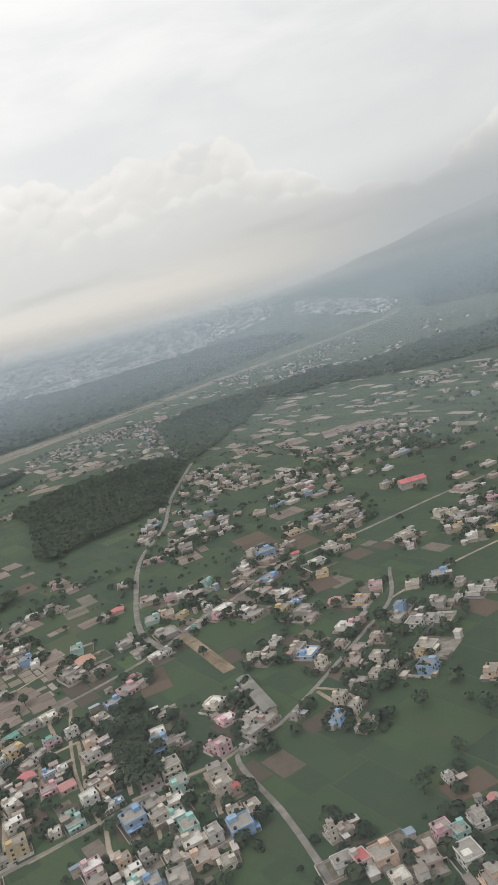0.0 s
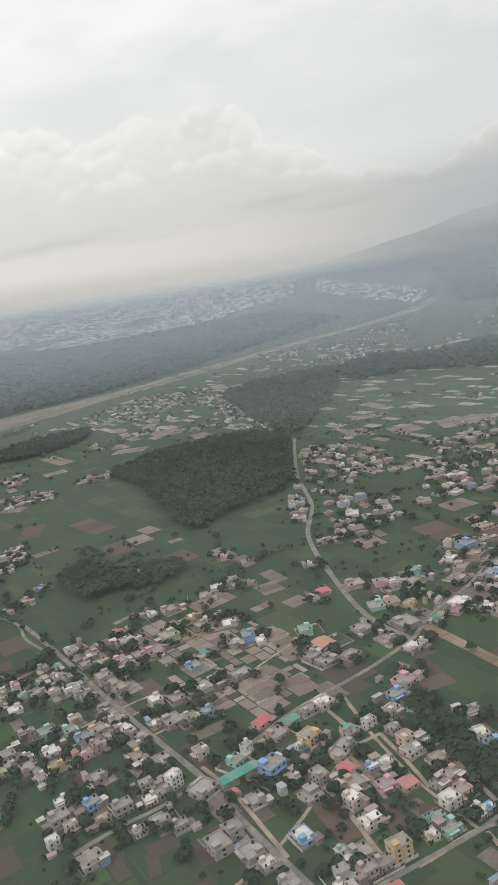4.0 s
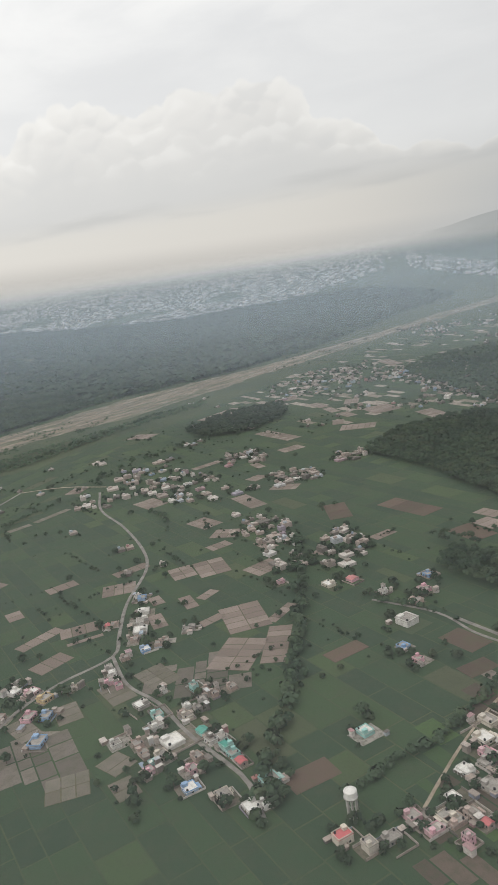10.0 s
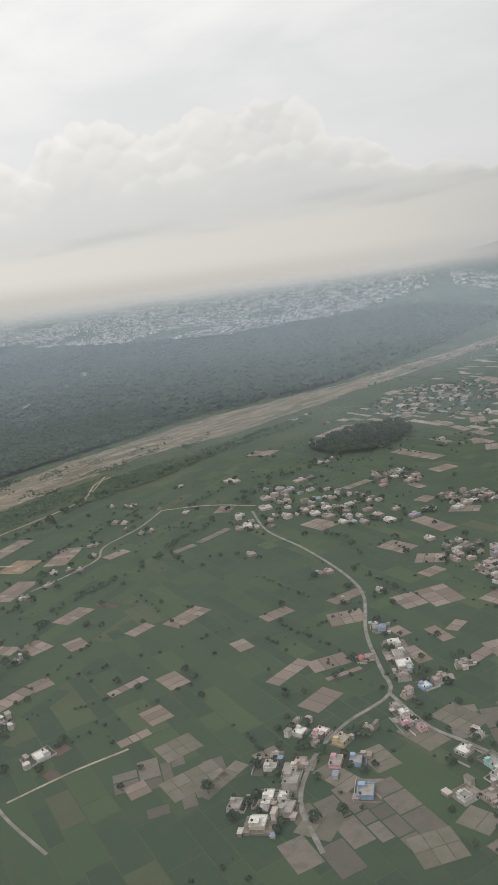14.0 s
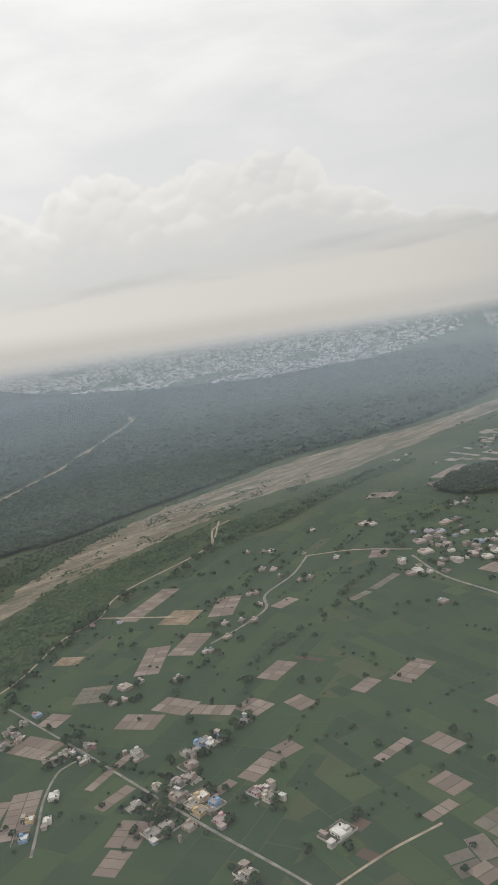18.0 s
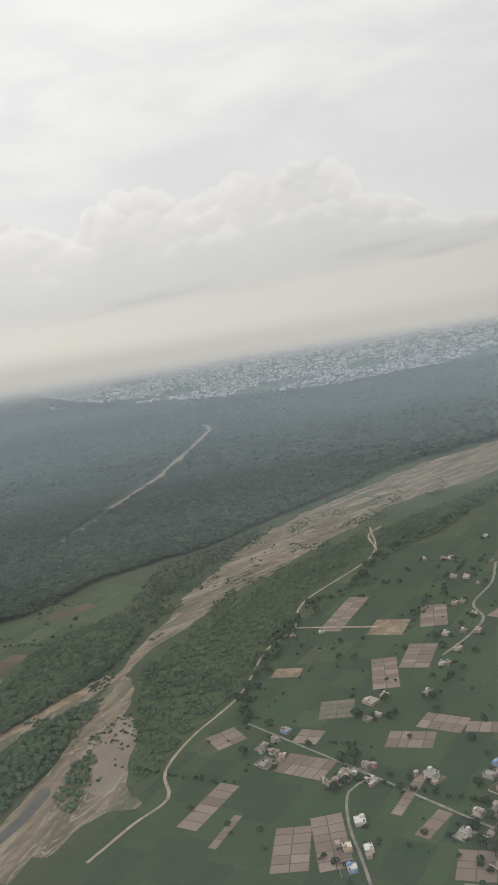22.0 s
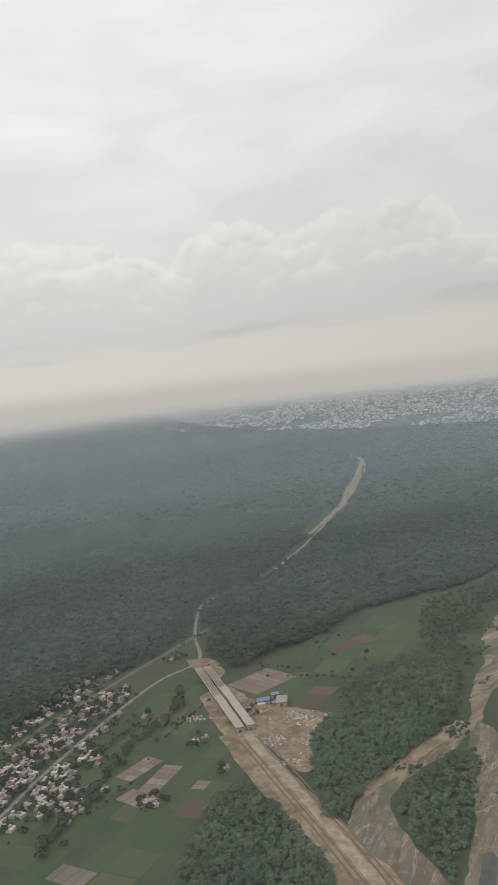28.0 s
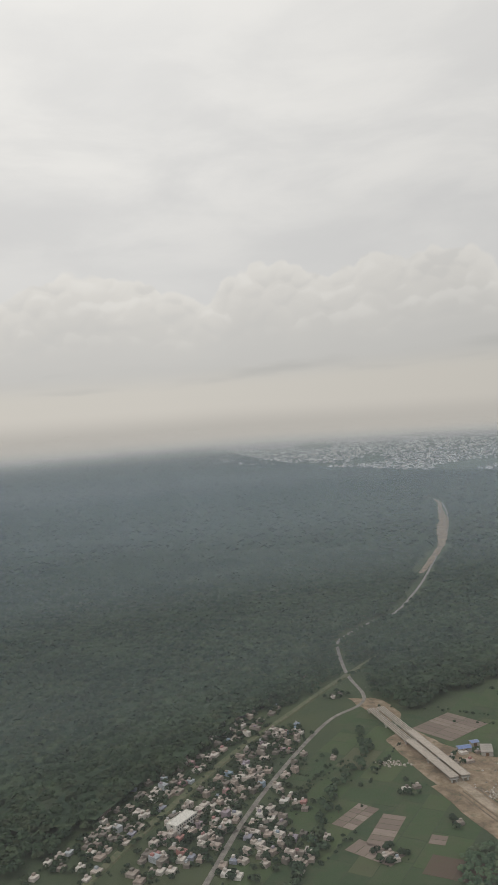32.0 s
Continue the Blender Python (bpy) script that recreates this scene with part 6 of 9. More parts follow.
# ---- houses of the villages ----
cottage(-228.5, 297.4, 6.7, 5.3, 127, 2, "cream", "white")
cottage(-219.8, 298.8, 6.7, 5.6, 127, 1, "brick", "flat")
cottage(-209.4, 306.4, 7.8, 5.7, 129, 1, "cream", "flat")
cottage(-194.1, 314.7, 8.8, 6.7, 42, 1, "grey", "flat")
cottage(-217.5, 326.2, 6.8, 6.4, 130, 1, "blue", "flat")
cottage(-264.9, 339.2, 7.1, 7.1, 129, 1, "brick", "flat")
cottage(-249.3, 333.8, 8.0, 6.3, 128, 2, "grey", "flat")
cottage(-249.2, 313.5, 8.0, 5.8, 130, 1, "grey", "flat")
cottage(-246.6, 291.8, 5.9, 4.7, 133, 1, "grey", "flat")
cottage(-125.5, 295.6, 8.6, 8.1, 48, 1, "pink", "flat")
cottage(-127.4, 306.2, 4.0, 2.9, 46, 1, "brick", "red")
cottage(-159.4, 394.0, 7.3, 7.3, 109, 1, "brick", "red")
cottage(-167.6, 436.5, 4.3, 3.9, 103, 1, "white", "white")
cottage(-163.6, 386.3, 4.4, 3.6, 111, 1, "cream", "flat")
cottage(-222.6, 465.7, 6.6, 5.7, 106, 1, "pink", "flat")
cottage(-212.8, 427.4, 6.1, 4.9, 105, 1, "grey", "flat")
cottage(-220.6, 417.4, 7.2, 6.8, 103, 1, "white", "white")
cottage(-225.1, 406.8, 8.3, 7.0, 100, 1, "grey", "flat")
cottage(-201.2, 418.2, 4.2, 3.9, 101, 1, "brick", "flat")
cottage(-243.6, 393.6, 8.1, 7.3, 126, 1, "brick", "flat")
cottage(-228.4, 381.0, 5.0, 3.7, 126, 1, "ochre", "white")
cottage(-221.2, 369.2, 6.5, 6.1, 126, 1, "grey", "flat")
cottage(-252.3, 390.4, 5.2, 5.0, 128, 1, "white", "white")
cottage(-213.7, 378.6, 5.0, 4.4, 107, 1, "grey", "flat")
cottage(-206.2, 367.4, 8.6, 7.7, 105, 1, "grey", "white")
cottage(-194.7, 349.1, 7.1, 5.9, 111, 2, "blue", "flat")
cottage(-188.3, 344.6, 6.0, 4.6, 109, 1, "white", "white")
cottage(-200.3, 344.4, 8.6, 7.0, 129, 1, "grey", "flat")
cottage(-264.3, 371.0, 6.1, 4.4, 125, 1, "aqua", "red")
cottage(-252.5, 356.9, 6.8, 6.7, 132, 2, "cream", "flat")
cottage(-235.5, 358.8, 9.0, 8.5, 131, 2, "lime", "flat")
cottage(-240.3, 345.6, 8.4, 8.3, 126, 1, "pink", "flat")
cottage(-167.2, 348.6, 7.1, 6.2, 108, 2, "aqua", "flat")
cottage(-158.5, 335.2, 9.7, 8.5, 127, 1, "peach", "orange")
cottage(-163.4, 324.2, 7.1, 6.6, 46, 1, "grey", "flat")
cottage(-214.0, 337.5, 5.0, 3.8, 131, 1, "grey", "teal")
cottage(-156.6, 318.7, 8.8, 8.0, 44, 1, "grey", "flat")
cottage(-146.1, 320.8, 7.9, 7.0, 50, 1, "brick", "flat")
cottage(-162.7, 473.1, 5.3, 4.3, 100, 1, "brick", "flat")
cottage(-277.5, 455.8, 4.9, 4.1, 127, 1, "white", "flat")
cottage(-153.2, 473.5, 6.0, 4.4, 100, 1, "pink", "flat")
cottage(-29.2, 476.4, 9.6, 8.0, 35, 2, "grey", "flat")
cottage(-37.5, 472.0, 7.0, 5.1, 39, 1, "cream", "flat")
cottage(-64.4, 463.8, 8.2, 6.3, 28, 1, "ochre", "flat")
cottage(-68.1, 442.4, 5.5, 5.2, 34, 1, "cream", "flat")
cottage(-35.5, 450.1, 6.7, 5.3, 31, 1, "brick", "flat")
cottage(-30.1, 429.5, 6.4, 5.5, 33, 1, "peach", "flat")
cottage(-88.1, 441.4, 6.7, 5.2, 60, 2, "cream", "flat")
cottage(-79.6, 435.7, 9.6, 9.6, 33, 2, "blue", "flat")
cottage(-41.3, 422.1, 7.0, 6.8, 34, 1, "white", "flat")
cottage(-37.4, 415.8, 6.8, 5.6, 34, 1, "cream", "flat")
cottage(-90.6, 419.8, 7.0, 6.6, 58, 1, "white", "white")
cottage(-86.5, 406.0, 9.6, 7.2, 59, 1, "brick", "flat")
cottage(-76.5, 421.3, 8.7, 8.5, 56, 1, "brick", "flat")
cottage(-67.0, 403.3, 7.8, 7.1, 61, 1, "brick", "flat")
cottage(-61.3, 422.6, 5.2, 4.6, 27, 1, "brick", "red")
cottage(-47.8, 400.9, 8.8, 7.9, 29, 1, "white", "flat")
cottage(-44.5, 381.1, 6.8, 6.5, 88, 1, "ochre", "flat")
cottage(-73.3, 393.3, 8.8, 7.1, 61, 1, "blue", "flat")
cottage(-88.6, 391.0, 7.0, 6.3, 56, 1, "brick", "flat")
cottage(-75.2, 374.4, 7.8, 7.4, 56, 1, "brick", "flat")
cottage(-70.3, 366.8, 6.0, 5.9, 55, 1, "brick", "flat")
cottage(-63.8, 366.3, 7.4, 6.7, 54, 1, "white", "white")
cottage(-59.0, 359.6, 5.0, 4.4, 53, 1, "brick", "flat")
cottage(-94.0, 362.7, 8.7, 8.7, 51, 1, "white", "white")
cottage(-95.8, 355.8, 6.0, 4.5, 54, 1, "pink", "flat")
cottage(-82.5, 354.1, 5.9, 5.1, 53, 1, "white", "white")
cottage(-77.1, 347.8, 8.7, 7.8, 50, 1, "grey", "flat")
cottage(-62.3, 348.2, 7.7, 6.0, 49, 1, "ochre", "flat")
cottage(-56.9, 350.9, 5.3, 5.0, 56, 1, "blue", "white")
cottage(-51.5, 336.6, 8.4, 7.7, 63, 2, "grey", "flat")
cottage(-37.8, 341.4, 6.1, 6.1, 90, 1, "brick", "red")
cottage(-48.6, 329.7, 6.4, 5.5, 62, 1, "brick", "flat")
cottage(-143.0, 400.0, 9.6, 9.2, 109, 1, "brick", "flat")
cottage(-129.7, 397.5, 7.8, 7.0, 104, 2, "pink", "flat")
cottage(-122.2, 396.5, 7.8, 7.2, 104, 1, "white", "flat")
cottage(-114.6, 393.8, 9.4, 8.0, 50, 1, "brick", "flat")
cottage(-110.0, 404.9, 6.2, 5.1, 61, 2, "aqua", "flat")
cottage(-116.8, 367.3, 5.7, 5.3, 55, 1, "ochre", "flat")
cottage(-125.5, 372.3, 8.4, 6.8, 107, 1, "peach", "flat")
cottage(-133.1, 369.2, 8.9, 7.9, 104, 1, "aqua", "flat")
cottage(-115.0, 386.2, 3.0, 2.6, 56, 1, "white", "white")
cottage(-111.1, 381.9, 3.0, 2.6, 55, 1, "white", "white")
cottage(-106.2, 375.0, 3.0, 2.6, 54, 1, "white", "white")
cottage(-102.8, 368.9, 3.0, 2.6, 54, 1, "white", "white")
cottage(-120.6, 347.6, 11.3, 9.5, 121, 1, "grey", "flat")
cottage(-129.2, 333.3, 5.7, 4.1, 127, 1, "grey", "flat")
cottage(-119.8, 322.7, 6.3, 6.2, 46, 1, "white", "white")
cottage(-115.5, 325.5, 4.2, 3.9, 47, 1, "white", "flat")
cottage(-140.9, 345.6, 8.9, 8.0, 126, 1, "grey", "flat")
cottage(-63.3, 312.0, 5.2, 4.2, 64, 1, "white", "flat")
cottage(-72.0, 301.7, 5.1, 4.0, 64, 1, "cream", "flat")
cottage(-52.9, 301.5, 6.7, 5.4, 67, 1, "cream", "flat")
cottage(-106.9, 347.5, 4.4, 3.3, 68, 1, "grey", "teal")
cottage(22.2, 433.6, 7.0, 6.2, 33, 2, "cream", "flat")
cottage(27.9, 428.9, 5.8, 5.2, 34, 2, "cream", "flat")
cottage(32.1, 422.3, 7.4, 6.1, 37, 1, "white", "flat")
cottage(36.0, 408.7, 8.0, 7.9, 85, 1, "white", "flat")
cottage(27.8, 405.1, 7.1, 5.8, 91, 1, "ochre", "flat")
cottage(31.9, 388.7, 7.9, 6.1, 83, 1, "white", "white")
cottage(42.4, 447.9, 7.2, 5.6, 35, 1, "white", "flat")
cottage(42.2, 473.9, 12.6, 11.7, 36, 1, "brick", "flat")
cottage(52.1, 441.7, 5.9, 5.1, 29, 1, "pink", "flat")
cottage(45.3, 424.5, 7.9, 6.4, 37, 1, "grey", "flat")
cottage(42.7, 390.9, 7.3, 6.1, 84, 1, "ochre", "flat")
cottage(42.4, 407.8, 5.3, 4.4, 35, 1, "brick", "flat")
cottage(0.5, 412.7, 10.1, 8.3, 35, 1, "cream", "flat")
cottage(1.5, 392.4, 4.8, 3.7, 83, 1, "white", "flat")
cottage(11.2, 346.8, 8.1, 7.6, 89, 1, "blue", "flat")
cottage(-2.1, 342.1, 7.5, 6.3, 84, 1, "cream", "flat")
cottage(18.0, 332.3, 5.5, 4.4, 66, 1, "grey", "flat")
cottage(22.1, 320.3, 6.6, 6.4, 66, 1, "white", "flat")
cottage(29.0, 322.0, 6.1, 6.1, 66, 1, "white", "flat")
cottage(15.0, 316.8, 3.9, 3.0, 67, 1, "white", "flat")
cottage(-18.5, 350.3, 7.3, 6.5, 88, 1, "pink", "flat")
cottage(-26.0, 336.3, 7.5, 6.9, 62, 1, "peach", "flat")
cottage(-9.1, 319.0, 5.3, 4.5, 68, 2, "blue", "flat")
cottage(-10.8, 310.1, 6.9, 5.2, 62, 1, "grey", "flat")
cottage(-28.5, 314.5, 6.2, 4.8, 64, 1, "pink", "flat")
cottage(-34.1, 313.3, 6.2, 5.2, 64, 1, "white", "white")
cottage(6.8, 314.0, 6.1, 5.3, 69, 2, "grey", "flat")
cottage(-285.8, 356.1, 6.1, 6.0, 131, 1, "white", "flat")
cottage(-272.1, 348.7, 7.0, 6.2, 129, 1, "brick", "flat")
cottage(-272.7, 338.8, 5.8, 4.6, 125, 1, "brick", "flat")
cottage(-294.7, 340.1, 5.4, 4.6, 132, 1, "grey", "flat")
cottage(-287.4, 340.4, 4.4, 3.4, 129, 1, "aqua", "flat")
cottage(-284.1, 329.5, 5.3, 4.2, 130, 1, "cream", "white")
cottage(-290.8, 327.0, 4.3, 4.2, 132, 1, "white", "flat")
cottage(-277.8, 327.9, 4.7, 3.8, 128, 1, "grey", "flat")
cottage(-301.4, 322.3, 5.2, 3.7, 129, 2, "white", "red")
cottage(-308.6, 320.9, 5.7, 5.4, 132, 1, "cream", "flat")
cottage(-304.5, 314.6, 5.5, 4.1, 128, 1, "grey", "flat")
cottage(-295.3, 315.1, 5.5, 4.1, 128, 1, "aqua", "flat")
cottage(-287.5, 316.8, 5.5, 5.4, 127, 1, "brick", "flat")
cottage(-280.7, 315.8, 6.0, 5.7, 133, 1, "cream", "flat")
cottage(-272.2, 316.4, 7.3, 7.0, 127, 1, "white", "flat")
cottage(-263.8, 309.6, 5.4, 5.3, 132, 1, "grey", "flat")
cottage(-293.4, 302.7, 6.2, 6.2, 125, 1, "white", "white")
cottage(-300.9, 308.1, 4.1, 2.9, 127, 1, "grey", "flat")
cottage(-305.4, 301.3, 4.0, 3.5, 128, 1, "aqua", "flat")
cottage(-322.4, 303.6, 7.7, 5.7, 130, 1, "cream", "flat")
cottage(-313.4, 300.2, 3.0, 2.6, 130, 1, "white", "white")
cottage(-261.8, 290.4, 5.1, 5.1, 130, 1, "white", "flat")
cottage(-354.1, 367.7, 5.9, 5.1, 134, 1, "blue", "flat")
cottage(-347.7, 354.7, 4.7, 4.0, 133, 1, "pink", "flat")
cottage(-258.3, 360.9, 7.9, 6.6, 126, 1, "white", "flat")
cottage(-247.4, 343.3, 7.1, 5.9, 127, 1, "brick", "flat")
cottage(-255.7, 339.8, 7.8, 5.6, 127, 1, "pink", "flat")
cottage(-254.2, 330.1, 5.2, 3.9, 129, 1, "blue", "flat")
cottage(-258.9, 323.0, 7.4, 6.9, 131, 2, "grey", "flat")
cottage(-254.1, 318.0, 6.5, 6.2, 127, 1, "brick", "flat")
cottage(-250.4, 295.6, 5.6, 5.1, 133, 1, "grey", "flat")
cottage(-512.2, 451.9, 5.9, 5.1, 95, 1, "blue", "flat")
cottage(-504.9, 431.9, 6.9, 6.8, 104, 2, "white", "white")
cottage(-502.1, 418.7, 7.3, 6.9, 106, 1, "white", "flat")
cottage(-499.5, 407.1, 8.3, 8.1, 103, 1, "white", "white")
cottage(-499.6, 395.8, 5.2, 4.2, 101, 1, "brick", "flat")
cottage(-489.5, 383.6, 5.6, 5.2, 123, 1, "blue", "white")
cottage(-483.5, 389.3, 4.5, 4.4, 103, 1, "brick", "flat")
cottage(-480.5, 392.1, 4.0, 3.6, 99, 1, "brick", "flat")
cottage(-471.9, 403.5, 4.1, 3.6, 98, 1, "grey", "flat")
cottage(-469.0, 406.4, 4.1, 3.7, 98, 1, "grey", "flat")
cottage(-522.2, 415.6, 4.3, 3.1, 106, 1, "brick", "red")
cottage(-518.1, 416.9, 5.0, 4.8, 101, 1, "brick", "flat")
cottage(-503.9, 366.2, 5.4, 4.0, 124, 1, "grey", "flat")
cottage(-498.8, 356.6, 4.8, 4.5, 118, 1, "white", "flat")
cottage(-498.4, 375.8, 4.4, 4.2, 124, 1, "brick", "flat")
cottage(-425.6, 458.6, 4.5, 3.2, 37, 1, "pink", "flat")
cottage(-395.6, 449.2, 8.1, 5.9, 131, 1, "cream", "white")
cottage(-381.8, 453.9, 6.3, 5.8, 134, 1, "pink", "red")
cottage(-363.8, 432.7, 4.8, 4.0, 129, 1, "white", "flat")
cottage(-338.1, 450.7, 5.5, 4.4, 131, 1, "blue", "flat")
cottage(-341.2, 431.4, 7.1, 5.9, 127, 1, "pink", "flat")
cottage(-346.0, 417.5, 6.3, 6.1, 132, 1, "brick", "flat")
cottage(-351.6, 393.9, 9.3, 8.9, 134, 2, "white", "flat")
cottage(-277.5, 460.1, 4.3, 4.0, 133, 1, "white", "flat")
cottage(-371.0, 300.1, 6.0, 5.5, 130, 1, "aqua", "white")
cottage(-550.0, 357.0, 4.2, 3.3, 64, 1, "grey", "flat")
cottage(-547.9, 347.5, 5.7, 5.5, 65, 1, "white", "white")
cottage(-537.9, 346.5, 6.7, 6.4, 63, 1, "pink", "white")
cottage(-528.1, 340.2, 7.0, 6.2, 62, 1, "ochre", "flat")
cottage(-539.6, 338.1, 3.5, 3.2, 63, 1, "brick", "flat")
cottage(-529.3, 324.0, 7.7, 5.6, 84, 1, "pink", "flat")
cottage(-520.7, 324.2, 6.2, 5.5, 88, 1, "blue", "flat")
cottage(-515.7, 303.7, 8.6, 6.9, 88, 1, "blue", "flat")
cottage(-556.9, 328.9, 3.5, 3.3, 82, 1, "cream", "flat")
cottage(-557.7, 322.2, 6.3, 5.9, 88, 1, "white", "flat")
cottage(-548.6, 319.4, 6.2, 6.1, 86, 1, "cream", "flat")
cottage(-544.7, 323.9, 6.2, 5.1, 85, 1, "brick", "flat")
cottage(-546.9, 309.9, 7.5, 6.8, 85, 2, "grey", "flat")
cottage(-555.4, 302.1, 6.0, 4.6, 88, 1, "white", "white")
cottage(-549.2, 301.4, 4.6, 4.0, 81, 1, "white", "white")
cottage(-555.6, 296.2, 4.5, 3.7, 81, 1, "white", "white")
cottage(-546.9, 294.2, 7.6, 6.5, 81, 1, "grey", "flat")
cottage(-568.4, 296.1, 6.4, 5.6, 83, 1, "grey", "flat")
cottage(-556.9, 286.1, 7.1, 6.7, 87, 2, "cream", "white")
cottage(-516.7, 348.5, 3.6, 2.8, 67, 1, "cream", "flat")
cottage(-500.2, 360.9, 4.7, 4.1, 119, 1, "white", "white")
cottage(-498.8, 351.8, 4.9, 4.8, 117, 1, "pink", "flat")
cottage(-492.2, 347.5, 4.5, 3.7, 122, 1, "pink", "flat")
cottage(-467.4, 340.8, 3.4, 2.6, 139, 1, "white", "flat")
cottage(-475.0, 329.4, 6.6, 6.4, 138, 1, "grey", "white")
cottage(-464.7, 320.1, 5.5, 5.1, 127, 1, "aqua", "flat")
cottage(-462.8, 311.9, 5.8, 5.8, 133, 1, "white", "flat")
cottage(-452.2, 340.9, 4.3, 3.3, 132, 2, "aqua", "flat")
cottage(-446.3, 338.7, 4.3, 3.5, 126, 1, "brick", "flat")
cottage(-441.2, 335.5, 4.2, 3.3, 131, 1, "brick", "flat")
cottage(-433.8, 340.3, 4.7, 4.0, 130, 1, "brick", "flat")
cottage(-445.9, 330.5, 5.1, 3.9, 127, 1, "grey", "flat")
cottage(-452.3, 326.2, 4.2, 3.4, 130, 1, "white", "white")
cottage(-449.8, 317.5, 4.9, 4.7, 129, 1, "cream", "flat")
cottage(-446.6, 324.0, 4.1, 3.3, 133, 1, "grey", "flat")
cottage(-453.0, 320.5, 4.1, 3.7, 131, 1, "brick", "flat")
cottage(-477.4, 299.5, 4.8, 4.5, 129, 1, "white", "flat")
cottage(-467.2, 298.9, 5.6, 4.5, 126, 1, "brick", "flat")
cottage(-462.8, 292.3, 4.6, 4.2, 131, 1, "brick", "flat")
cottage(-452.0, 299.5, 9.0, 8.7, 133, 1, "white", "white")
cottage(-454.0, 290.1, 5.8, 5.0, 135, 1, "cream", "flat")
cottage(-456.8, 285.3, 3.0, 2.9, 132, 1, "aqua", "white")
cottage(-440.2, 306.0, 5.2, 4.6, 136, 1, "aqua", "teal")
cottage(-435.1, 299.2, 5.4, 4.1, 135, 1, "white", "flat")
cottage(-430.8, 301.0, 4.9, 3.8, 134, 1, "white", "flat")
cottage(-427.0, 292.9, 5.8, 4.5, 134, 2, "aqua", "teal")
cottage(-423.6, 289.2, 4.9, 4.4, 134, 1, "aqua", "flat")
cottage(-438.6, 288.2, 5.3, 4.1, 135, 1, "brick", "flat")
cottage(-516.2, 454.7, 3.6, 3.0, 93, 1, "white", "flat")
cottage(-711.2, 366.3, 4.9, 4.8, 139, 1, "cream", "flat")
cottage(-887.9, 445.8, 5.2, 3.9, 143, 1, "grey", "flat")
cottage(-882.5, 451.9, 4.6, 4.3, 144, 1, "grey", "flat")
cottage(-883.8, 424.9, 6.2, 5.4, 146, 1, "grey", "flat")
cottage(-879.5, 437.6, 4.4, 3.5, 146, 1, "grey", "flat")
cottage(-875.1, 430.1, 4.3, 3.7, 144, 1, "brick", "flat")
cottage(-840.7, 406.9, 4.9, 3.7, 46, 1, "grey", "flat")
cottage(-836.9, 410.4, 5.3, 4.0, 143, 1, "cream", "flat")
cottage(-832.9, 413.4, 4.7, 3.7, 145, 1, "grey", "flat")
cottage(-843.7, 404.3, 3.8, 2.9, 51, 1, "brick", "flat")
cottage(-825.6, 420.0, 4.4, 4.3, 144, 1, "grey", "flat")
cottage(-820.9, 404.4, 4.3, 4.2, 53, 1, "white", "flat")
cottage(-824.5, 371.2, 5.8, 5.6, 105, 1, "white", "white")
cottage(-828.6, 352.2, 4.8, 4.2, 107, 1, "ochre", "white")
cottage(-818.6, 350.9, 5.0, 4.2, 110, 1, "white", "white")
cottage(-824.7, 337.7, 4.9, 4.5, 106, 1, "blue", "white")
cottage(-791.0, 407.1, 6.8, 5.2, 138, 2, "white", "flat")
cottage(-756.9, 415.7, 6.4, 5.9, 145, 1, "blue", "flat")
cottage(-750.9, 415.0, 6.9, 5.2, 139, 1, "white", "white")
cottage(-746.3, 420.8, 5.1, 3.9, 146, 1, "grey", "blue")
cottage(-762.4, 405.7, 6.5, 4.8, 143, 1, "grey", "flat")
cottage(-757.4, 408.0, 5.4, 5.2, 139, 1, "grey", "flat")
cottage(-756.3, 394.5, 6.5, 5.9, 141, 1, "brick", "flat")
cottage(-753.9, 382.8, 5.8, 5.2, 142, 1, "brick", "flat")
cottage(-759.8, 378.0, 5.7, 4.4, 145, 1, "grey", "flat")
cottage(-756.6, 366.5, 6.5, 5.6, 146, 1, "brick", "flat")
cottage(-769.4, 375.5, 4.7, 4.1, 146, 1, "cream", "flat")
cottage(-775.9, 361.4, 4.5, 4.1, 139, 1, "white", "flat")
cottage(-763.9, 359.2, 5.0, 3.6, 146, 1, "brick", "flat")
cottage(-746.9, 358.9, 6.4, 5.8, 144, 1, "cream", "flat")
cottage(-743.4, 365.6, 6.5, 6.2, 141, 1, "ochre", "white")
cottage(-741.0, 353.8, 6.3, 5.8, 143, 1, "ochre", "flat")
cottage(-735.6, 360.6, 5.9, 4.3, 142, 1, "blue", "flat")
cottage(-729.2, 346.9, 5.7, 5.5, 143, 1, "pink", "flat")
cottage(-759.8, 338.1, 7.0, 6.6, 139, 1, "grey", "flat")
cottage(-754.7, 343.3, 6.6, 5.6, 142, 1, "grey", "flat")
cottage(-743.4, 342.6, 6.1, 5.3, 145, 1, "brick", "flat")
cottage(-715.9, 367.1, 4.9, 4.2, 143, 1, "pink", "flat")
cottage(-709.0, 361.7, 5.8, 5.0, 145, 1, "cream", "flat")
cottage(-672.8, 335.4, 7.9, 7.0, 140, 1, "white", "white")
cottage(-709.5, 310.7, 4.6, 3.7, 144, 1, "cream", "flat")
cottage(-712.0, 307.3, 3.0, 2.6, 143, 1, "white", "flat")
cottage(-736.0, 435.6, 4.1, 3.3, 146, 1, "grey", "flat")

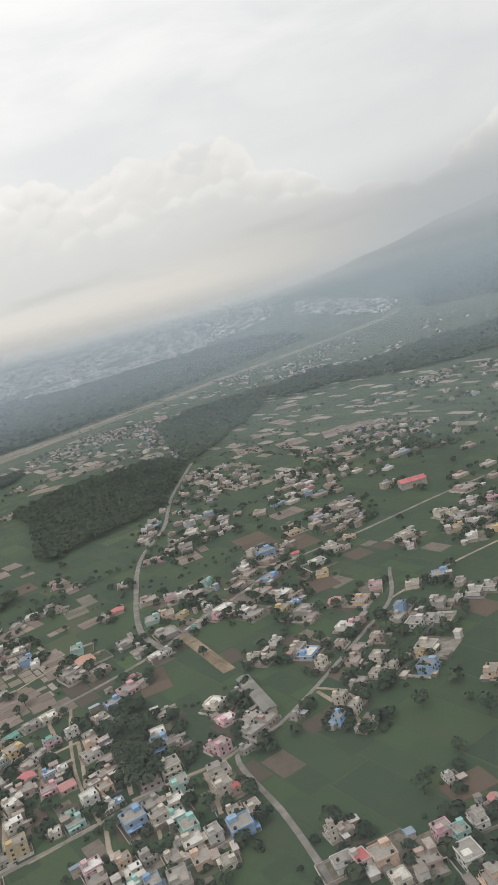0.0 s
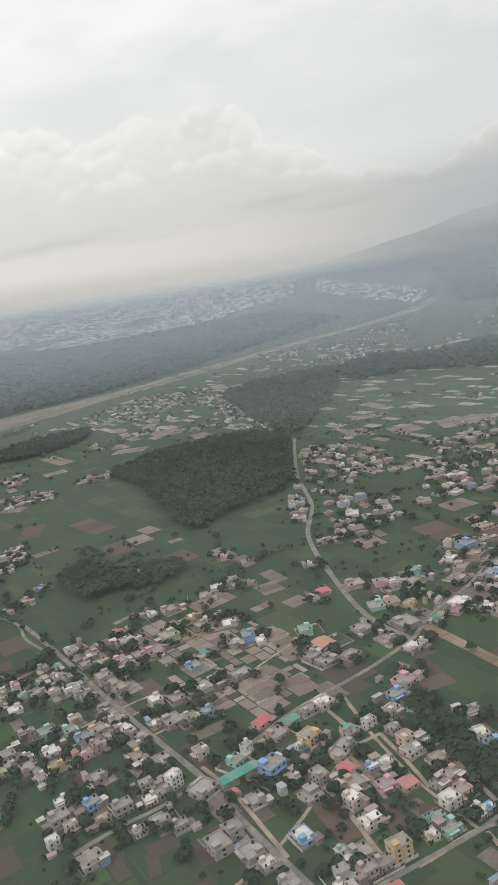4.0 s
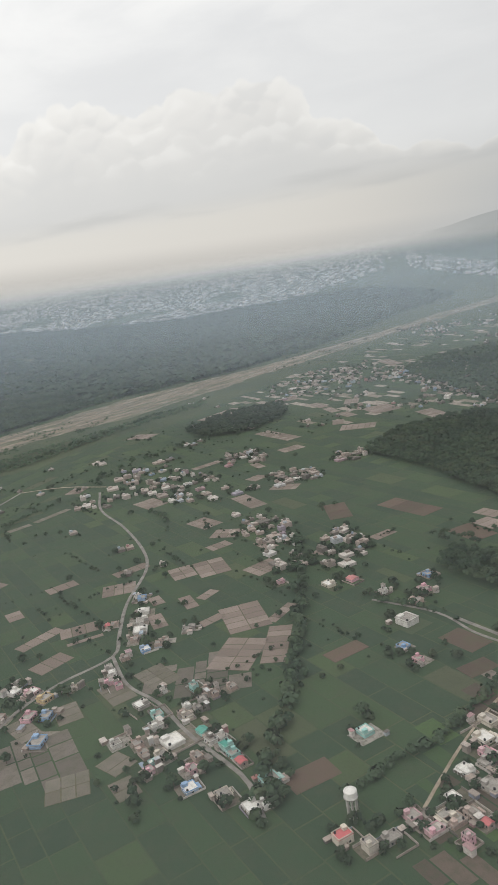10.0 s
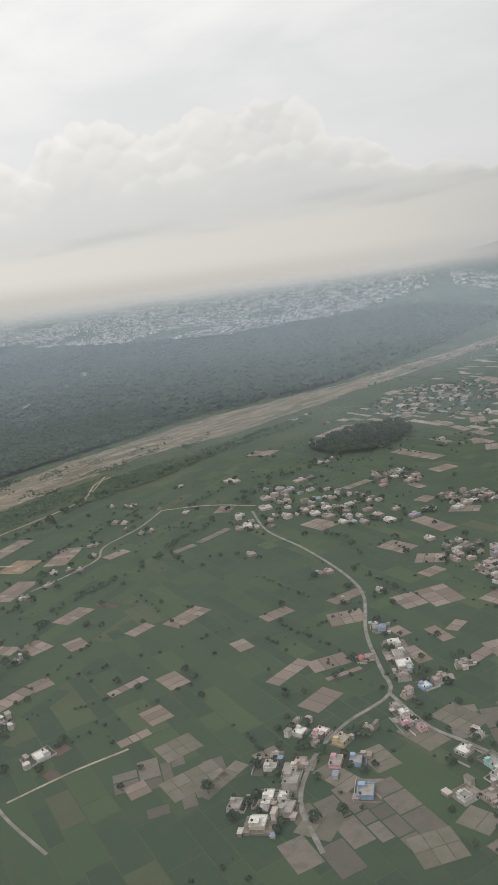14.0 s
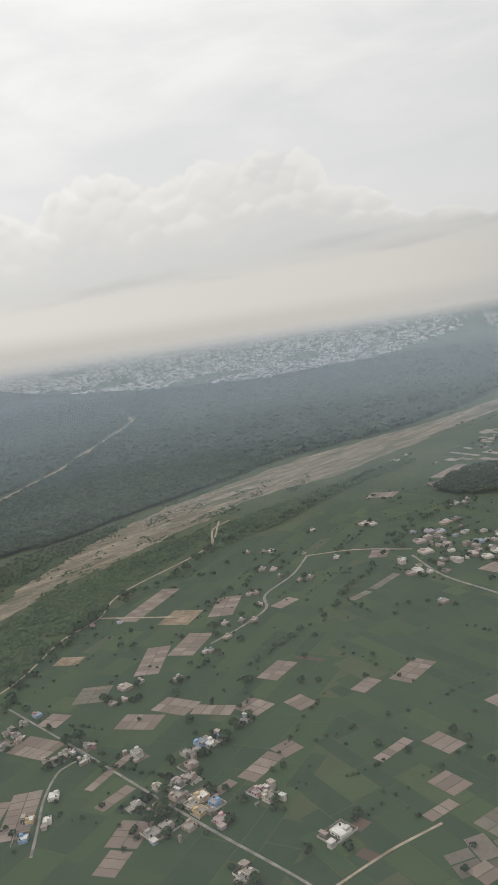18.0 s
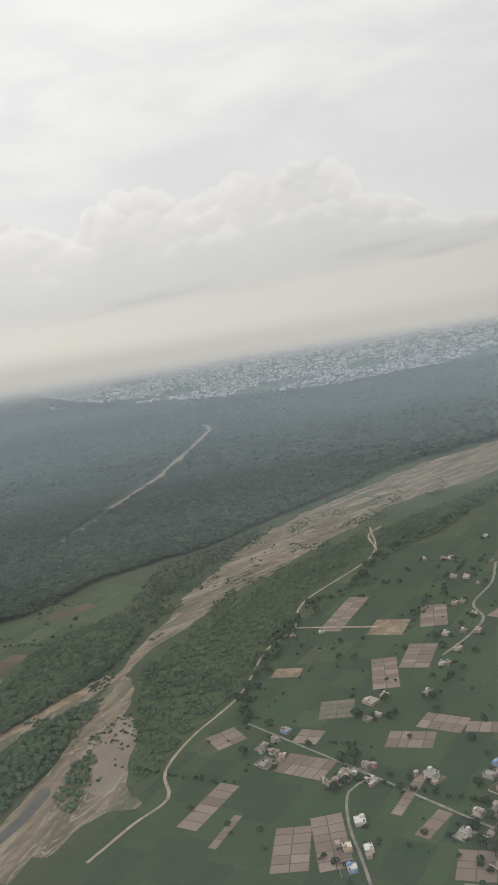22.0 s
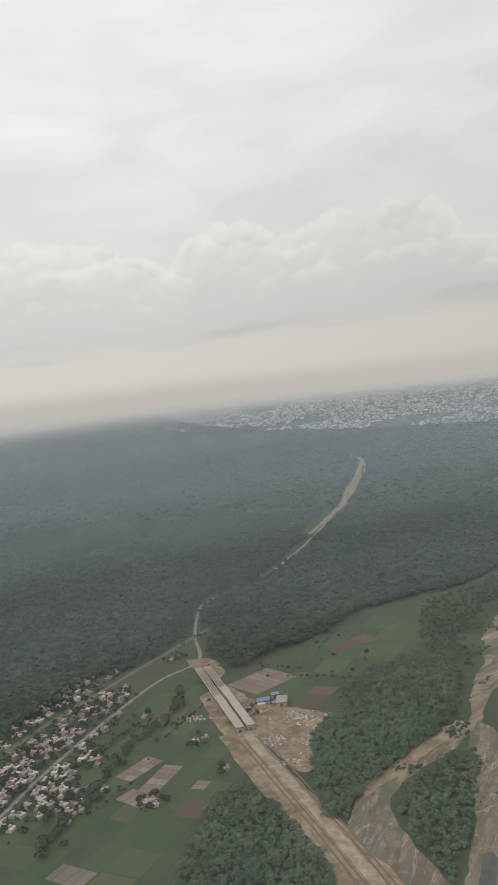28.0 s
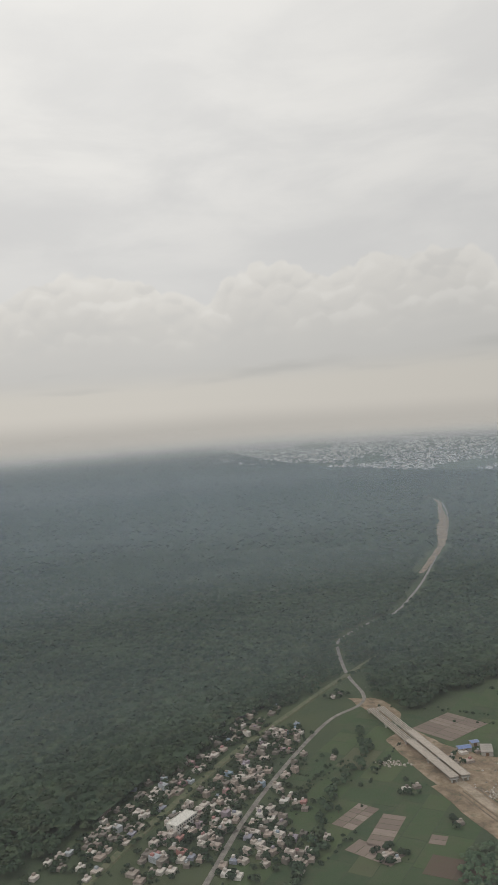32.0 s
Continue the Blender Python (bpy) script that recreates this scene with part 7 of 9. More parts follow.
# ---- far houses, joined ----
hut(-184, 610, 6.7, 5.4, 102, 3.2)
hut(-180, 561, 10.1, 8.4, 100, 3.2)
hut(-179, 527, 10.3, 10.0, 92, 3.2)
hut(-404, 732, 8.3, 6.8, 40, 3.2)
hut(-397, 736, 7.3, 7.3, 42, 3.2)
hut(-390, 749, 7.4, 6.2, 38, 3.2)
hut(-425, 698, 7.0, 6.7, 37, 3.2)
hut(-27, 637, 18.7, 14.4, 39, 3.2)
hut(-41, 635, 4.2, 3.9, 40, 3.2)
hut(-6, 597, 6.3, 5.2, 43, 3.2)
hut(14, 611, 9.7, 8.7, 36, 3.2)
hut(-4, 520, 6.9, 5.1, 36, 6.4)
hut(2, 526, 4.2, 4.2, 36, 3.2)
hut(-12, 564, 5.3, 4.7, 37, 3.2)
hut(-23, 584, 7.8, 5.8, 37, 3.2)
hut(-0, 570, 7.6, 5.9, 42, 3.2)
hut(-119, 654, 9.8, 9.5, 101, 3.2)
hut(-108, 624, 8.5, 6.4, 97, 3.2)
hut(-130, 694, 8.5, 6.8, 98, 3.2)
hut(-77, 585, 8.7, 6.7, 41, 3.2)
hut(-64, 584, 12.6, 11.5, 39, 3.2)
hut(-88, 564, 4.6, 4.5, 97, 3.2)
hut(-62, 556, 11.3, 9.8, 36, 3.2)
hut(-50, 541, 10.2, 7.6, 35, 3.2)
hut(-37, 541, 6.5, 5.3, 36, 3.2)
hut(-81, 543, 9.6, 7.1, 43, 3.2)
hut(-70, 540, 8.8, 7.0, 42, 3.2)
hut(-93, 530, 10.1, 9.3, 92, 3.2)
hut(-111, 542, 6.7, 6.0, 94, 3.2)
hut(-121, 538, 8.9, 8.6, 92, 3.2)
hut(-142, 522, 10.1, 8.9, 92, 3.2)
hut(-124, 515, 9.9, 9.2, 90, 3.2)
hut(-150, 486, 8.1, 7.0, 100, 3.2)
hut(-140, 490, 10.2, 9.8, 102, 3.2)
hut(-51, 486, 8.6, 8.3, 34, 3.2)
hut(-44, 479, 6.5, 5.4, 37, 3.2)
hut(-33, 493, 8.6, 8.3, 34, 6.4)
hut(-69, 480, 7.8, 5.7, 35, 3.2)
hut(8, 605, 8.1, 5.9, 36, 3.2)
hut(43, 505, 9.4, 7.3, 28, 3.2)
hut(19, 636, 8.5, 7.2, 36, 3.2)
hut(27, 615, 10.6, 10.3, 40, 3.2)
hut(43, 606, 8.0, 8.0, 36, 3.2)
hut(60, 578, 9.2, 8.4, 31, 3.2)
hut(63, 516, 8.9, 6.5, 33, 3.2)
hut(61, 486, 6.4, 6.2, 27, 3.2)
hut(-441, 541, 8.3, 7.3, 37, 3.2)
hut(-430, 529, 5.1, 3.8, 36, 3.2)
hut(-422, 522, 5.1, 4.3, 41, 3.2)
hut(-423, 504, 4.2, 3.8, 37, 3.2)
hut(-432, 489, 8.2, 7.7, 36, 3.2)
hut(-420, 484, 5.4, 4.8, 36, 3.2)
hut(-403, 526, 5.8, 5.5, 37, 3.2)
hut(-391, 545, 4.5, 3.7, 40, 3.2)
hut(-387, 521, 7.9, 6.9, 41, 3.2)
hut(-379, 522, 5.7, 5.6, 38, 3.2)
hut(-379, 499, 5.5, 4.9, 36, 3.2)
hut(-387, 493, 8.2, 6.4, 36, 3.2)
hut(-386, 478, 8.6, 8.2, 38, 3.2)
hut(-454, 576, 8.8, 8.4, 42, 3.2)
hut(-445, 579, 4.8, 3.6, 36, 3.2)
hut(-633, 671, 10.1, 7.6, 108, 3.2)
hut(-639, 665, 7.3, 6.7, 111, 3.2)
hut(-616, 596, 7.3, 6.0, 124, 3.2)
hut(-557, 544, 6.6, 5.4, 121, 3.2)
hut(-551, 547, 6.6, 5.5, 118, 3.2)
hut(-536, 495, 6.7, 5.7, 98, 3.2)
hut(-514, 507, 5.1, 4.7, 113, 3.2)
hut(-620, 783, 9.5, 9.3, 111, 3.2)
hut(-630, 754, 11.2, 9.2, 114, 3.2)
hut(-613, 762, 10.3, 7.7, 114, 3.2)
hut(-603, 809, 11.9, 9.1, 40, 3.2)
hut(-592, 816, 8.7, 7.5, 41, 3.2)
hut(-609, 781, 8.4, 6.2, 113, 3.2)
hut(-578, 734, 8.8, 8.4, 108, 3.2)
hut(-563, 732, 8.8, 8.0, 110, 3.2)
hut(-625, 721, 11.7, 10.9, 115, 3.2)
hut(-611, 691, 8.4, 6.1, 111, 3.2)
hut(-602, 691, 6.5, 5.6, 115, 3.2)
hut(-603, 716, 5.8, 5.7, 108, 3.2)
hut(-586, 701, 9.4, 7.1, 111, 3.2)
hut(-575, 689, 8.3, 7.8, 114, 3.2)
hut(-566, 703, 8.4, 7.4, 115, 3.2)
hut(-557, 702, 7.5, 7.1, 114, 3.2)
hut(-562, 677, 9.9, 8.9, 124, 3.2)
hut(-550, 698, 6.5, 6.0, 113, 3.2)
hut(-545, 673, 7.1, 7.0, 123, 3.2)
hut(-540, 656, 7.0, 5.1, 124, 3.2)
hut(-530, 653, 6.9, 5.5, 125, 3.2)
hut(-548, 658, 7.0, 5.2, 127, 3.2)
hut(-519, 668, 8.8, 7.4, 124, 3.2)
hut(-509, 652, 9.4, 7.1, 126, 3.2)
hut(-504, 680, 6.2, 4.7, 42, 3.2)
hut(-489, 659, 8.6, 6.9, 42, 3.2)
hut(-479, 672, 6.8, 5.1, 38, 3.2)
hut(-474, 672, 5.1, 4.8, 39, 3.2)
hut(-516, 760, 7.0, 5.9, 42, 3.2)
hut(-491, 767, 10.0, 7.7, 42, 3.2)
hut(-485, 786, 7.1, 6.2, 37, 3.2)
hut(-506, 787, 7.2, 5.9, 37, 3.2)
hut(-521, 789, 7.2, 6.5, 39, 3.2)
hut(-590, 880, 8.2, 7.1, 40, 3.2)
hut(-580, 876, 8.1, 7.8, 41, 3.2)
hut(-576, 892, 5.3, 4.3, 40, 3.2)
hut(-453, 693, 7.2, 6.5, 42, 3.2)
hut(-444, 699, 5.4, 4.5, 39, 3.2)
hut(-453, 670, 7.8, 7.3, 38, 3.2)
hut(-439, 685, 7.0, 5.7, 40, 3.2)
hut(-479, 599, 7.0, 5.8, 124, 3.2)
hut(-465, 555, 4.3, 3.5, 109, 3.2)
hut(-460, 560, 5.8, 5.2, 112, 3.2)
hut(-474, 557, 5.1, 5.1, 114, 3.2)
hut(-512, 1239, 9.6, 8.1, 39, 3.2)
hut(-497, 1179, 10.7, 9.6, 39, 3.2)
hut(-484, 1219, 9.4, 8.3, 38, 3.2)
hut(-476, 1179, 10.6, 10.2, 42, 3.2)
hut(-463, 1185, 9.1, 8.6, 41, 3.2)
hut(-456, 1152, 8.9, 8.6, 37, 3.2)
hut(-440, 1203, 9.2, 9.1, 37, 3.2)
hut(-426, 1228, 9.4, 7.0, 39, 3.2)
hut(-416, 1205, 9.2, 7.0, 37, 3.2)
hut(-404, 1187, 9.1, 8.1, 36, 3.2)
hut(-599, 1108, 5.8, 5.0, 39, 3.2)
hut(-640, 1197, 6.3, 4.9, 38, 3.2)
hut(-654, 1169, 12.4, 10.2, 38, 3.2)
hut(-676, 833, 7.9, 6.9, 39, 3.2)
hut(-829, 493, 8.9, 7.6, 142, 3.2)
hut(-829, 470, 4.9, 4.4, 142, 3.2)
hut(-823, 475, 4.0, 3.0, 144, 3.2)
hut(-821, 500, 4.9, 4.1, 61, 3.2)
hut(-878, 462, 6.0, 4.8, 144, 3.2)
hut(-800, 780, 4.7, 3.7, 82, 3.2)
hut(-782, 774, 7.2, 6.0, 85, 3.2)
hut(-775, 776, 6.2, 5.7, 81, 3.2)
hut(-774, 719, 7.7, 6.1, 84, 3.2)
hut(-763, 715, 6.7, 5.6, 80, 3.2)
hut(-754, 693, 4.6, 3.5, 71, 3.2)
hut(-725, 681, 6.3, 5.7, 72, 3.2)
hut(-734, 678, 4.5, 3.3, 70, 3.2)
hut(-739, 753, 5.0, 3.8, 83, 3.2)
hut(-706, 732, 6.7, 5.3, 80, 3.2)
hut(-685, 839, 9.8, 8.6, 36, 3.2)
hut(-774, 654, 5.3, 5.0, 67, 3.2)
hut(-768, 654, 5.3, 4.2, 72, 3.2)
hut(-760, 626, 5.0, 4.0, 99, 3.2)
hut(-769, 594, 5.2, 4.9, 69, 3.2)
hut(-759, 593, 5.2, 4.9, 71, 3.2)
hut(-782, 592, 4.8, 4.7, 65, 3.2)
hut(-774, 564, 5.7, 4.8, 57, 3.2)
hut(-785, 541, 4.4, 3.5, 61, 3.2)
hut(-781, 541, 4.4, 3.7, 61, 3.2)
hut(-794, 500, 6.2, 4.6, 57, 3.2)
hut(-660, 736, 4.7, 4.3, 114, 3.2)
hut(-740, 838, 5.5, 4.7, 86, 3.2)
hut(-901, 613, 3.9, 3.1, 38, 3.2)
hut(-878, 616, 4.3, 3.3, 37, 3.2)
hut(-1413, 383, 4.5, 3.9, 91, 3.2)
hut(-1401, 380, 5.2, 4.0, 89, 3.2)
hut(-1407, 396, 5.0, 4.2, 93, 3.2)
hut(-1410, 391, 5.3, 4.6, 92, 3.2)
hut(-1390, 383, 5.2, 4.1, 92, 3.2)
hut(-1400, 405, 5.8, 4.2, 86, 3.2)
hut(-1403, 417, 5.6, 5.0, 90, 3.2)
hut(-1403, 425, 5.2, 4.5, 90, 3.2)
hut(-1399, 428, 5.2, 4.2, 91, 3.2)
hut(-1393, 398, 6.1, 5.1, 90, 3.2)
hut(-1385, 396, 6.1, 5.6, 88, 3.2)
hut(-1385, 404, 5.0, 4.7, 92, 3.2)
hut(-1378, 382, 5.5, 5.5, 86, 3.2)
hut(-1411, 367, 5.1, 4.3, 87, 3.2)
hut(-1379, 373, 5.0, 3.9, 89, 3.2)
hut(-1397, 440, 6.6, 6.2, 86, 3.2)
hut(-1400, 455, 6.4, 6.0, 86, 3.2)
hut(-1390, 451, 6.3, 6.3, 85, 3.2)
hut(-1383, 451, 5.0, 3.9, 85, 3.2)
hut(-1390, 416, 5.7, 5.1, 87, 3.2)
hut(-1385, 418, 5.0, 4.7, 88, 3.2)
hut(-1378, 414, 5.1, 4.8, 92, 3.2)
hut(-1380, 425, 5.2, 4.3, 86, 3.2)
hut(-1380, 434, 6.1, 5.8, 87, 3.2)
hut(-1386, 431, 5.3, 4.0, 92, 3.2)
hut(-1395, 471, 6.1, 4.8, 81, 3.2)
hut(-1394, 482, 6.7, 5.5, 85, 3.2)
hut(-1389, 470, 5.2, 4.0, 81, 3.2)
hut(-1378, 460, 6.4, 4.7, 81, 3.2)
hut(-1383, 479, 7.0, 6.5, 84, 3.2)
hut(-1379, 485, 8.0, 7.1, 86, 3.2)
hut(-1388, 506, 6.4, 4.7, 81, 3.2)
hut(-1381, 498, 6.2, 5.6, 82, 3.2)
hut(-1377, 502, 5.0, 4.9, 81, 3.2)
hut(-1380, 520, 6.6, 6.5, 85, 3.2)
hut(-1379, 548, 6.4, 5.8, 86, 3.2)
hut(-1377, 559, 7.0, 5.9, 81, 3.2)
hut(-1378, 574, 7.1, 6.0, 84, 3.2)
hut(-1375, 580, 6.7, 6.3, 84, 3.2)
hut(-1375, 595, 6.3, 5.9, 84, 3.2)
hut(-1356, 385, 6.5, 6.1, 86, 3.2)
hut(-1348, 379, 5.7, 5.4, 90, 3.2)
hut(-1358, 406, 6.0, 4.9, 86, 3.2)
hut(-1353, 407, 5.3, 4.7, 87, 3.2)
hut(-1347, 406, 6.0, 4.9, 90, 3.2)
hut(-1341, 391, 5.8, 4.5, 87, 3.2)
hut(-1345, 388, 5.4, 4.0, 88, 3.2)
hut(-1335, 393, 5.4, 5.2, 93, 3.2)
hut(-1345, 416, 6.1, 4.8, 86, 3.2)
hut(-1335, 405, 5.6, 4.9, 97, 3.2)
hut(-1329, 401, 4.8, 3.7, 98, 3.2)
hut(-1330, 409, 5.2, 3.8, 92, 3.2)
hut(-1328, 420, 5.3, 4.0, 97, 3.2)
hut(-1324, 408, 5.2, 3.8, 97, 3.2)
hut(-1346, 481, 6.4, 5.0, 81, 3.2)
hut(-1345, 471, 5.9, 4.4, 85, 3.2)
hut(-1350, 504, 6.3, 5.2, 86, 3.2)
hut(-1339, 493, 5.2, 4.8, 91, 3.2)
hut(-1337, 478, 4.7, 4.0, 91, 3.2)
hut(-1331, 478, 5.9, 5.2, 94, 3.2)
hut(-1329, 486, 4.7, 3.7, 87, 3.2)
hut(-1347, 532, 6.6, 6.5, 84, 3.2)
hut(-1344, 518, 6.4, 5.7, 83, 3.2)
hut(-1335, 452, 6.5, 4.7, 93, 3.2)
hut(-1326, 451, 6.4, 6.1, 93, 3.2)
hut(-1326, 446, 4.8, 4.2, 95, 3.2)
hut(-1322, 456, 5.7, 4.3, 92, 3.2)
hut(-1308, 405, 5.8, 4.3, 97, 3.2)
hut(-1304, 412, 5.9, 4.6, 95, 3.2)
hut(-1303, 398, 5.7, 5.0, 97, 3.2)
hut(-1295, 397, 5.6, 4.3, 95, 3.2)
hut(-1306, 438, 5.0, 4.7, 96, 3.2)
hut(-1336, 519, 5.5, 4.7, 91, 3.2)
hut(-1328, 530, 6.4, 6.1, 93, 3.2)
hut(-1332, 524, 5.5, 4.8, 87, 3.2)
hut(-1349, 553, 6.3, 4.8, 84, 3.2)
hut(-1338, 551, 6.7, 6.1, 82, 3.2)
hut(-1338, 572, 6.4, 5.9, 80, 3.2)
hut(-1333, 562, 5.8, 4.8, 85, 3.2)
hut(-1323, 566, 5.8, 5.4, 89, 3.2)
hut(-1334, 584, 5.5, 4.4, 79, 3.2)
hut(-1338, 601, 4.6, 3.8, 85, 3.2)
hut(-1333, 602, 4.6, 4.6, 79, 3.2)
hut(-1346, 573, 6.0, 4.9, 82, 3.2)
hut(-1327, 603, 4.6, 4.5, 86, 3.2)
hut(-1370, 608, 6.4, 5.4, 86, 3.2)
hut(-1369, 621, 6.5, 6.0, 88, 3.2)
hut(-1366, 640, 6.1, 5.8, 89, 3.2)
hut(-1367, 656, 6.2, 5.7, 87, 3.2)
hut(-1365, 668, 5.7, 4.9, 87, 3.2)
hut(-1370, 710, 6.1, 6.0, 89, 3.2)
hut(-1367, 745, 6.3, 6.1, 87, 3.2)
hut(-1309, 455, 6.0, 5.1, 94, 3.2)
hut(-1302, 457, 5.2, 4.3, 99, 3.2)
hut(-1300, 463, 5.2, 4.7, 98, 3.2)
hut(-1295, 444, 5.4, 4.9, 92, 3.2)
hut(-1291, 449, 5.1, 4.3, 94, 3.2)
hut(-1309, 467, 5.3, 5.3, 97, 3.2)
hut(-1300, 468, 5.3, 4.3, 95, 3.2)
hut(-1300, 488, 5.9, 5.7, 90, 3.2)
hut(-1297, 495, 6.0, 5.5, 89, 3.2)
hut(-1291, 486, 5.5, 4.6, 92, 3.2)
hut(-1287, 489, 5.1, 4.0, 91, 3.2)
hut(-1283, 480, 4.5, 4.3, 94, 3.2)
hut(-1279, 443, 6.9, 6.0, 96, 3.2)
hut(-1284, 438, 4.9, 4.9, 97, 3.2)
hut(-1274, 449, 4.6, 4.4, 95, 3.2)
hut(-1267, 447, 5.3, 4.0, 98, 3.2)
hut(-1259, 449, 4.9, 3.7, 97, 3.2)
hut(-1291, 420, 5.2, 4.1, 98, 3.2)
hut(-1268, 420, 5.4, 4.9, 95, 3.2)
hut(-1265, 431, 5.2, 4.4, 94, 3.2)
hut(-1261, 423, 4.7, 4.7, 96, 3.2)
hut(-1263, 410, 4.6, 4.5, 92, 3.2)
hut(-1222, 435, 4.7, 3.4, 36, 3.2)
hut(-1219, 439, 4.7, 3.8, 43, 3.2)
hut(-1214, 434, 4.3, 3.2, 39, 3.2)
hut(-1196, 587, 5.6, 5.3, 37, 3.2)
hut(-1190, 573, 6.3, 5.1, 37, 3.2)
hut(-1203, 577, 4.1, 3.0, 40, 3.2)
hut(-1199, 567, 4.9, 4.3, 37, 3.2)
hut(-1186, 590, 3.7, 3.2, 39, 3.2)
hut(-1185, 483, 4.2, 3.8, 37, 3.2)
hut(-1287, 560, 4.7, 3.7, 88, 3.2)
hut(-1225, 521, 5.1, 4.6, 41, 3.2)
hut(-1219, 526, 5.1, 4.2, 40, 3.2)
hut(-1306, 780, 5.7, 4.7, 87, 3.2)
hut(-1299, 787, 5.8, 5.7, 85, 3.2)
hut(-1263, 694, 5.1, 4.3, 99, 3.2)
hut(-1251, 710, 5.1, 4.4, 97, 3.2)
hut(-1242, 716, 4.6, 3.3, 100, 3.2)
hut(-1237, 752, 4.8, 4.1, 101, 3.2)
hut(-1324, 689, 4.6, 3.8, 88, 3.2)
hut(-1320, 696, 4.6, 4.4, 83, 3.2)

# the near edge of the town
cottage(-377, 240, 6.2, 4.9, 38, 2, "cream", "red")
cottage(-368, 236, 5.1, 4.2, 128, 2, "cream", "flat")
cottage(-361, 240, 6.1, 4.7, 38, 1, "grey", "flat")
cottage(-354, 250, 5.4, 5.0, 128, 1, "pink", "flat")
cottage(-347, 243, 6.2, 4.5, 38, 1, "pink", "flat")
cottage(-340, 247, 6.5, 5.2, 38, 1, "brick", "flat")
cottage(-314, 241, 6.9, 4.6, 38, 1, "cream", "flat")
cottage(-317, 231, 5.6, 4.4, 38, 1, "brick", "flat")


def scatter_huts(n, x0, x1, y0, y1, seed):
    """Loose far settlements, in strings, where single houses can hardly be told apart."""
    rng = random.Random(seed)
    while n > 0:
        x, y = rng.uniform(x0, x1), rng.uniform(y0, y1)
        if noise.noise(Vector((x * 0.013, y * 0.013, seed))) > 0.0:
            hut(x, y, rng.uniform(3.2, 7), rng.uniform(3, 5), rng.uniform(0, 90), rng.uniform(3, 4.5))
            n -= 1


scatter_huts(90, -480, -200, 880, 1350, 3)
scatter_huts(110, 60, 420, 430, 1000, 4)
scatter_huts(70, -150, 350, 1250, 2100, 5)
scatter_huts(40, -20, 200, 560, 900, 6)


def near_road(x, y, gap):
    for name, width, points in ROADS + TRACKS:
        for (ax, ay), (bx, by) in zip(points, points[1:]):
            u = max(0, min(1, ((x - ax) * (bx - ax) + (y - ay) * (by - ay)) / ((bx - ax) ** 2 + (by - ay) ** 2)))
            if math.hypot(x - ax - u * (bx - ax), y - ay - u * (by - ay)) < width / 2 + gap:
                return True
    return False


def village_huts(n, region, seed):
    """Close-set small houses of a village, along its lanes."""
    rng = random.Random(seed)
    rail = smooth_line(RAIL, 8)
    xs, ys = [p[0] for p in region], [p[1] for p in region]
    for _ in range(40 * n):
        x, y = rng.uniform(min(xs), max(xs)), rng.uniform(min(ys), max(ys))
        if inside(x, y, region) and all(math.hypot(x - a, y - b) > 0.5 * r + 2.4 for a, b, r in built if abs(x - a) < 14) and not near_road(x, y, 3.5) and min(math.hypot(x - c.x, y - c.y) for c in rail) > 7.5:
            hut(x, y, rng.uniform(3.4, 6.8), rng.uniform(2.8, 4.8), 78 + rng.choice((0, 90)) + rng.uniform(-8, 8), rng.uniform(3.0, 6.4))
            n -= 1
            if n == 0:
                break


def hamlet(n, region, turn, seed):
    """A far village: houses of uneven size in loose rows, most of them low."""
    rng = random.Random(seed)
    xs, ys = [p[0] for p in region], [p[1] for p in region]
    for _ in range(40 * n):
        x, y = rng.uniform(min(xs), max(xs)), rng.uniform(min(ys), max(ys))
        w = rng.uniform(3.6, 8.0)
        if inside(x, y, region) and all(math.hypot(x - a, y - b) > 0.5 * (r + w) for a, b, r in built if abs(x - a) < 14) and not near_road(x, y, w * 0.5):
            hut(x, y, w, w * rng.uniform(0.6, 0.95), turn + rng.choice((0, 90)) + rng.uniform(-12, 12), rng.choice((3.0, 3.4, 3.4, 6.0)))
            n -= 1
            if n == 0:
                break


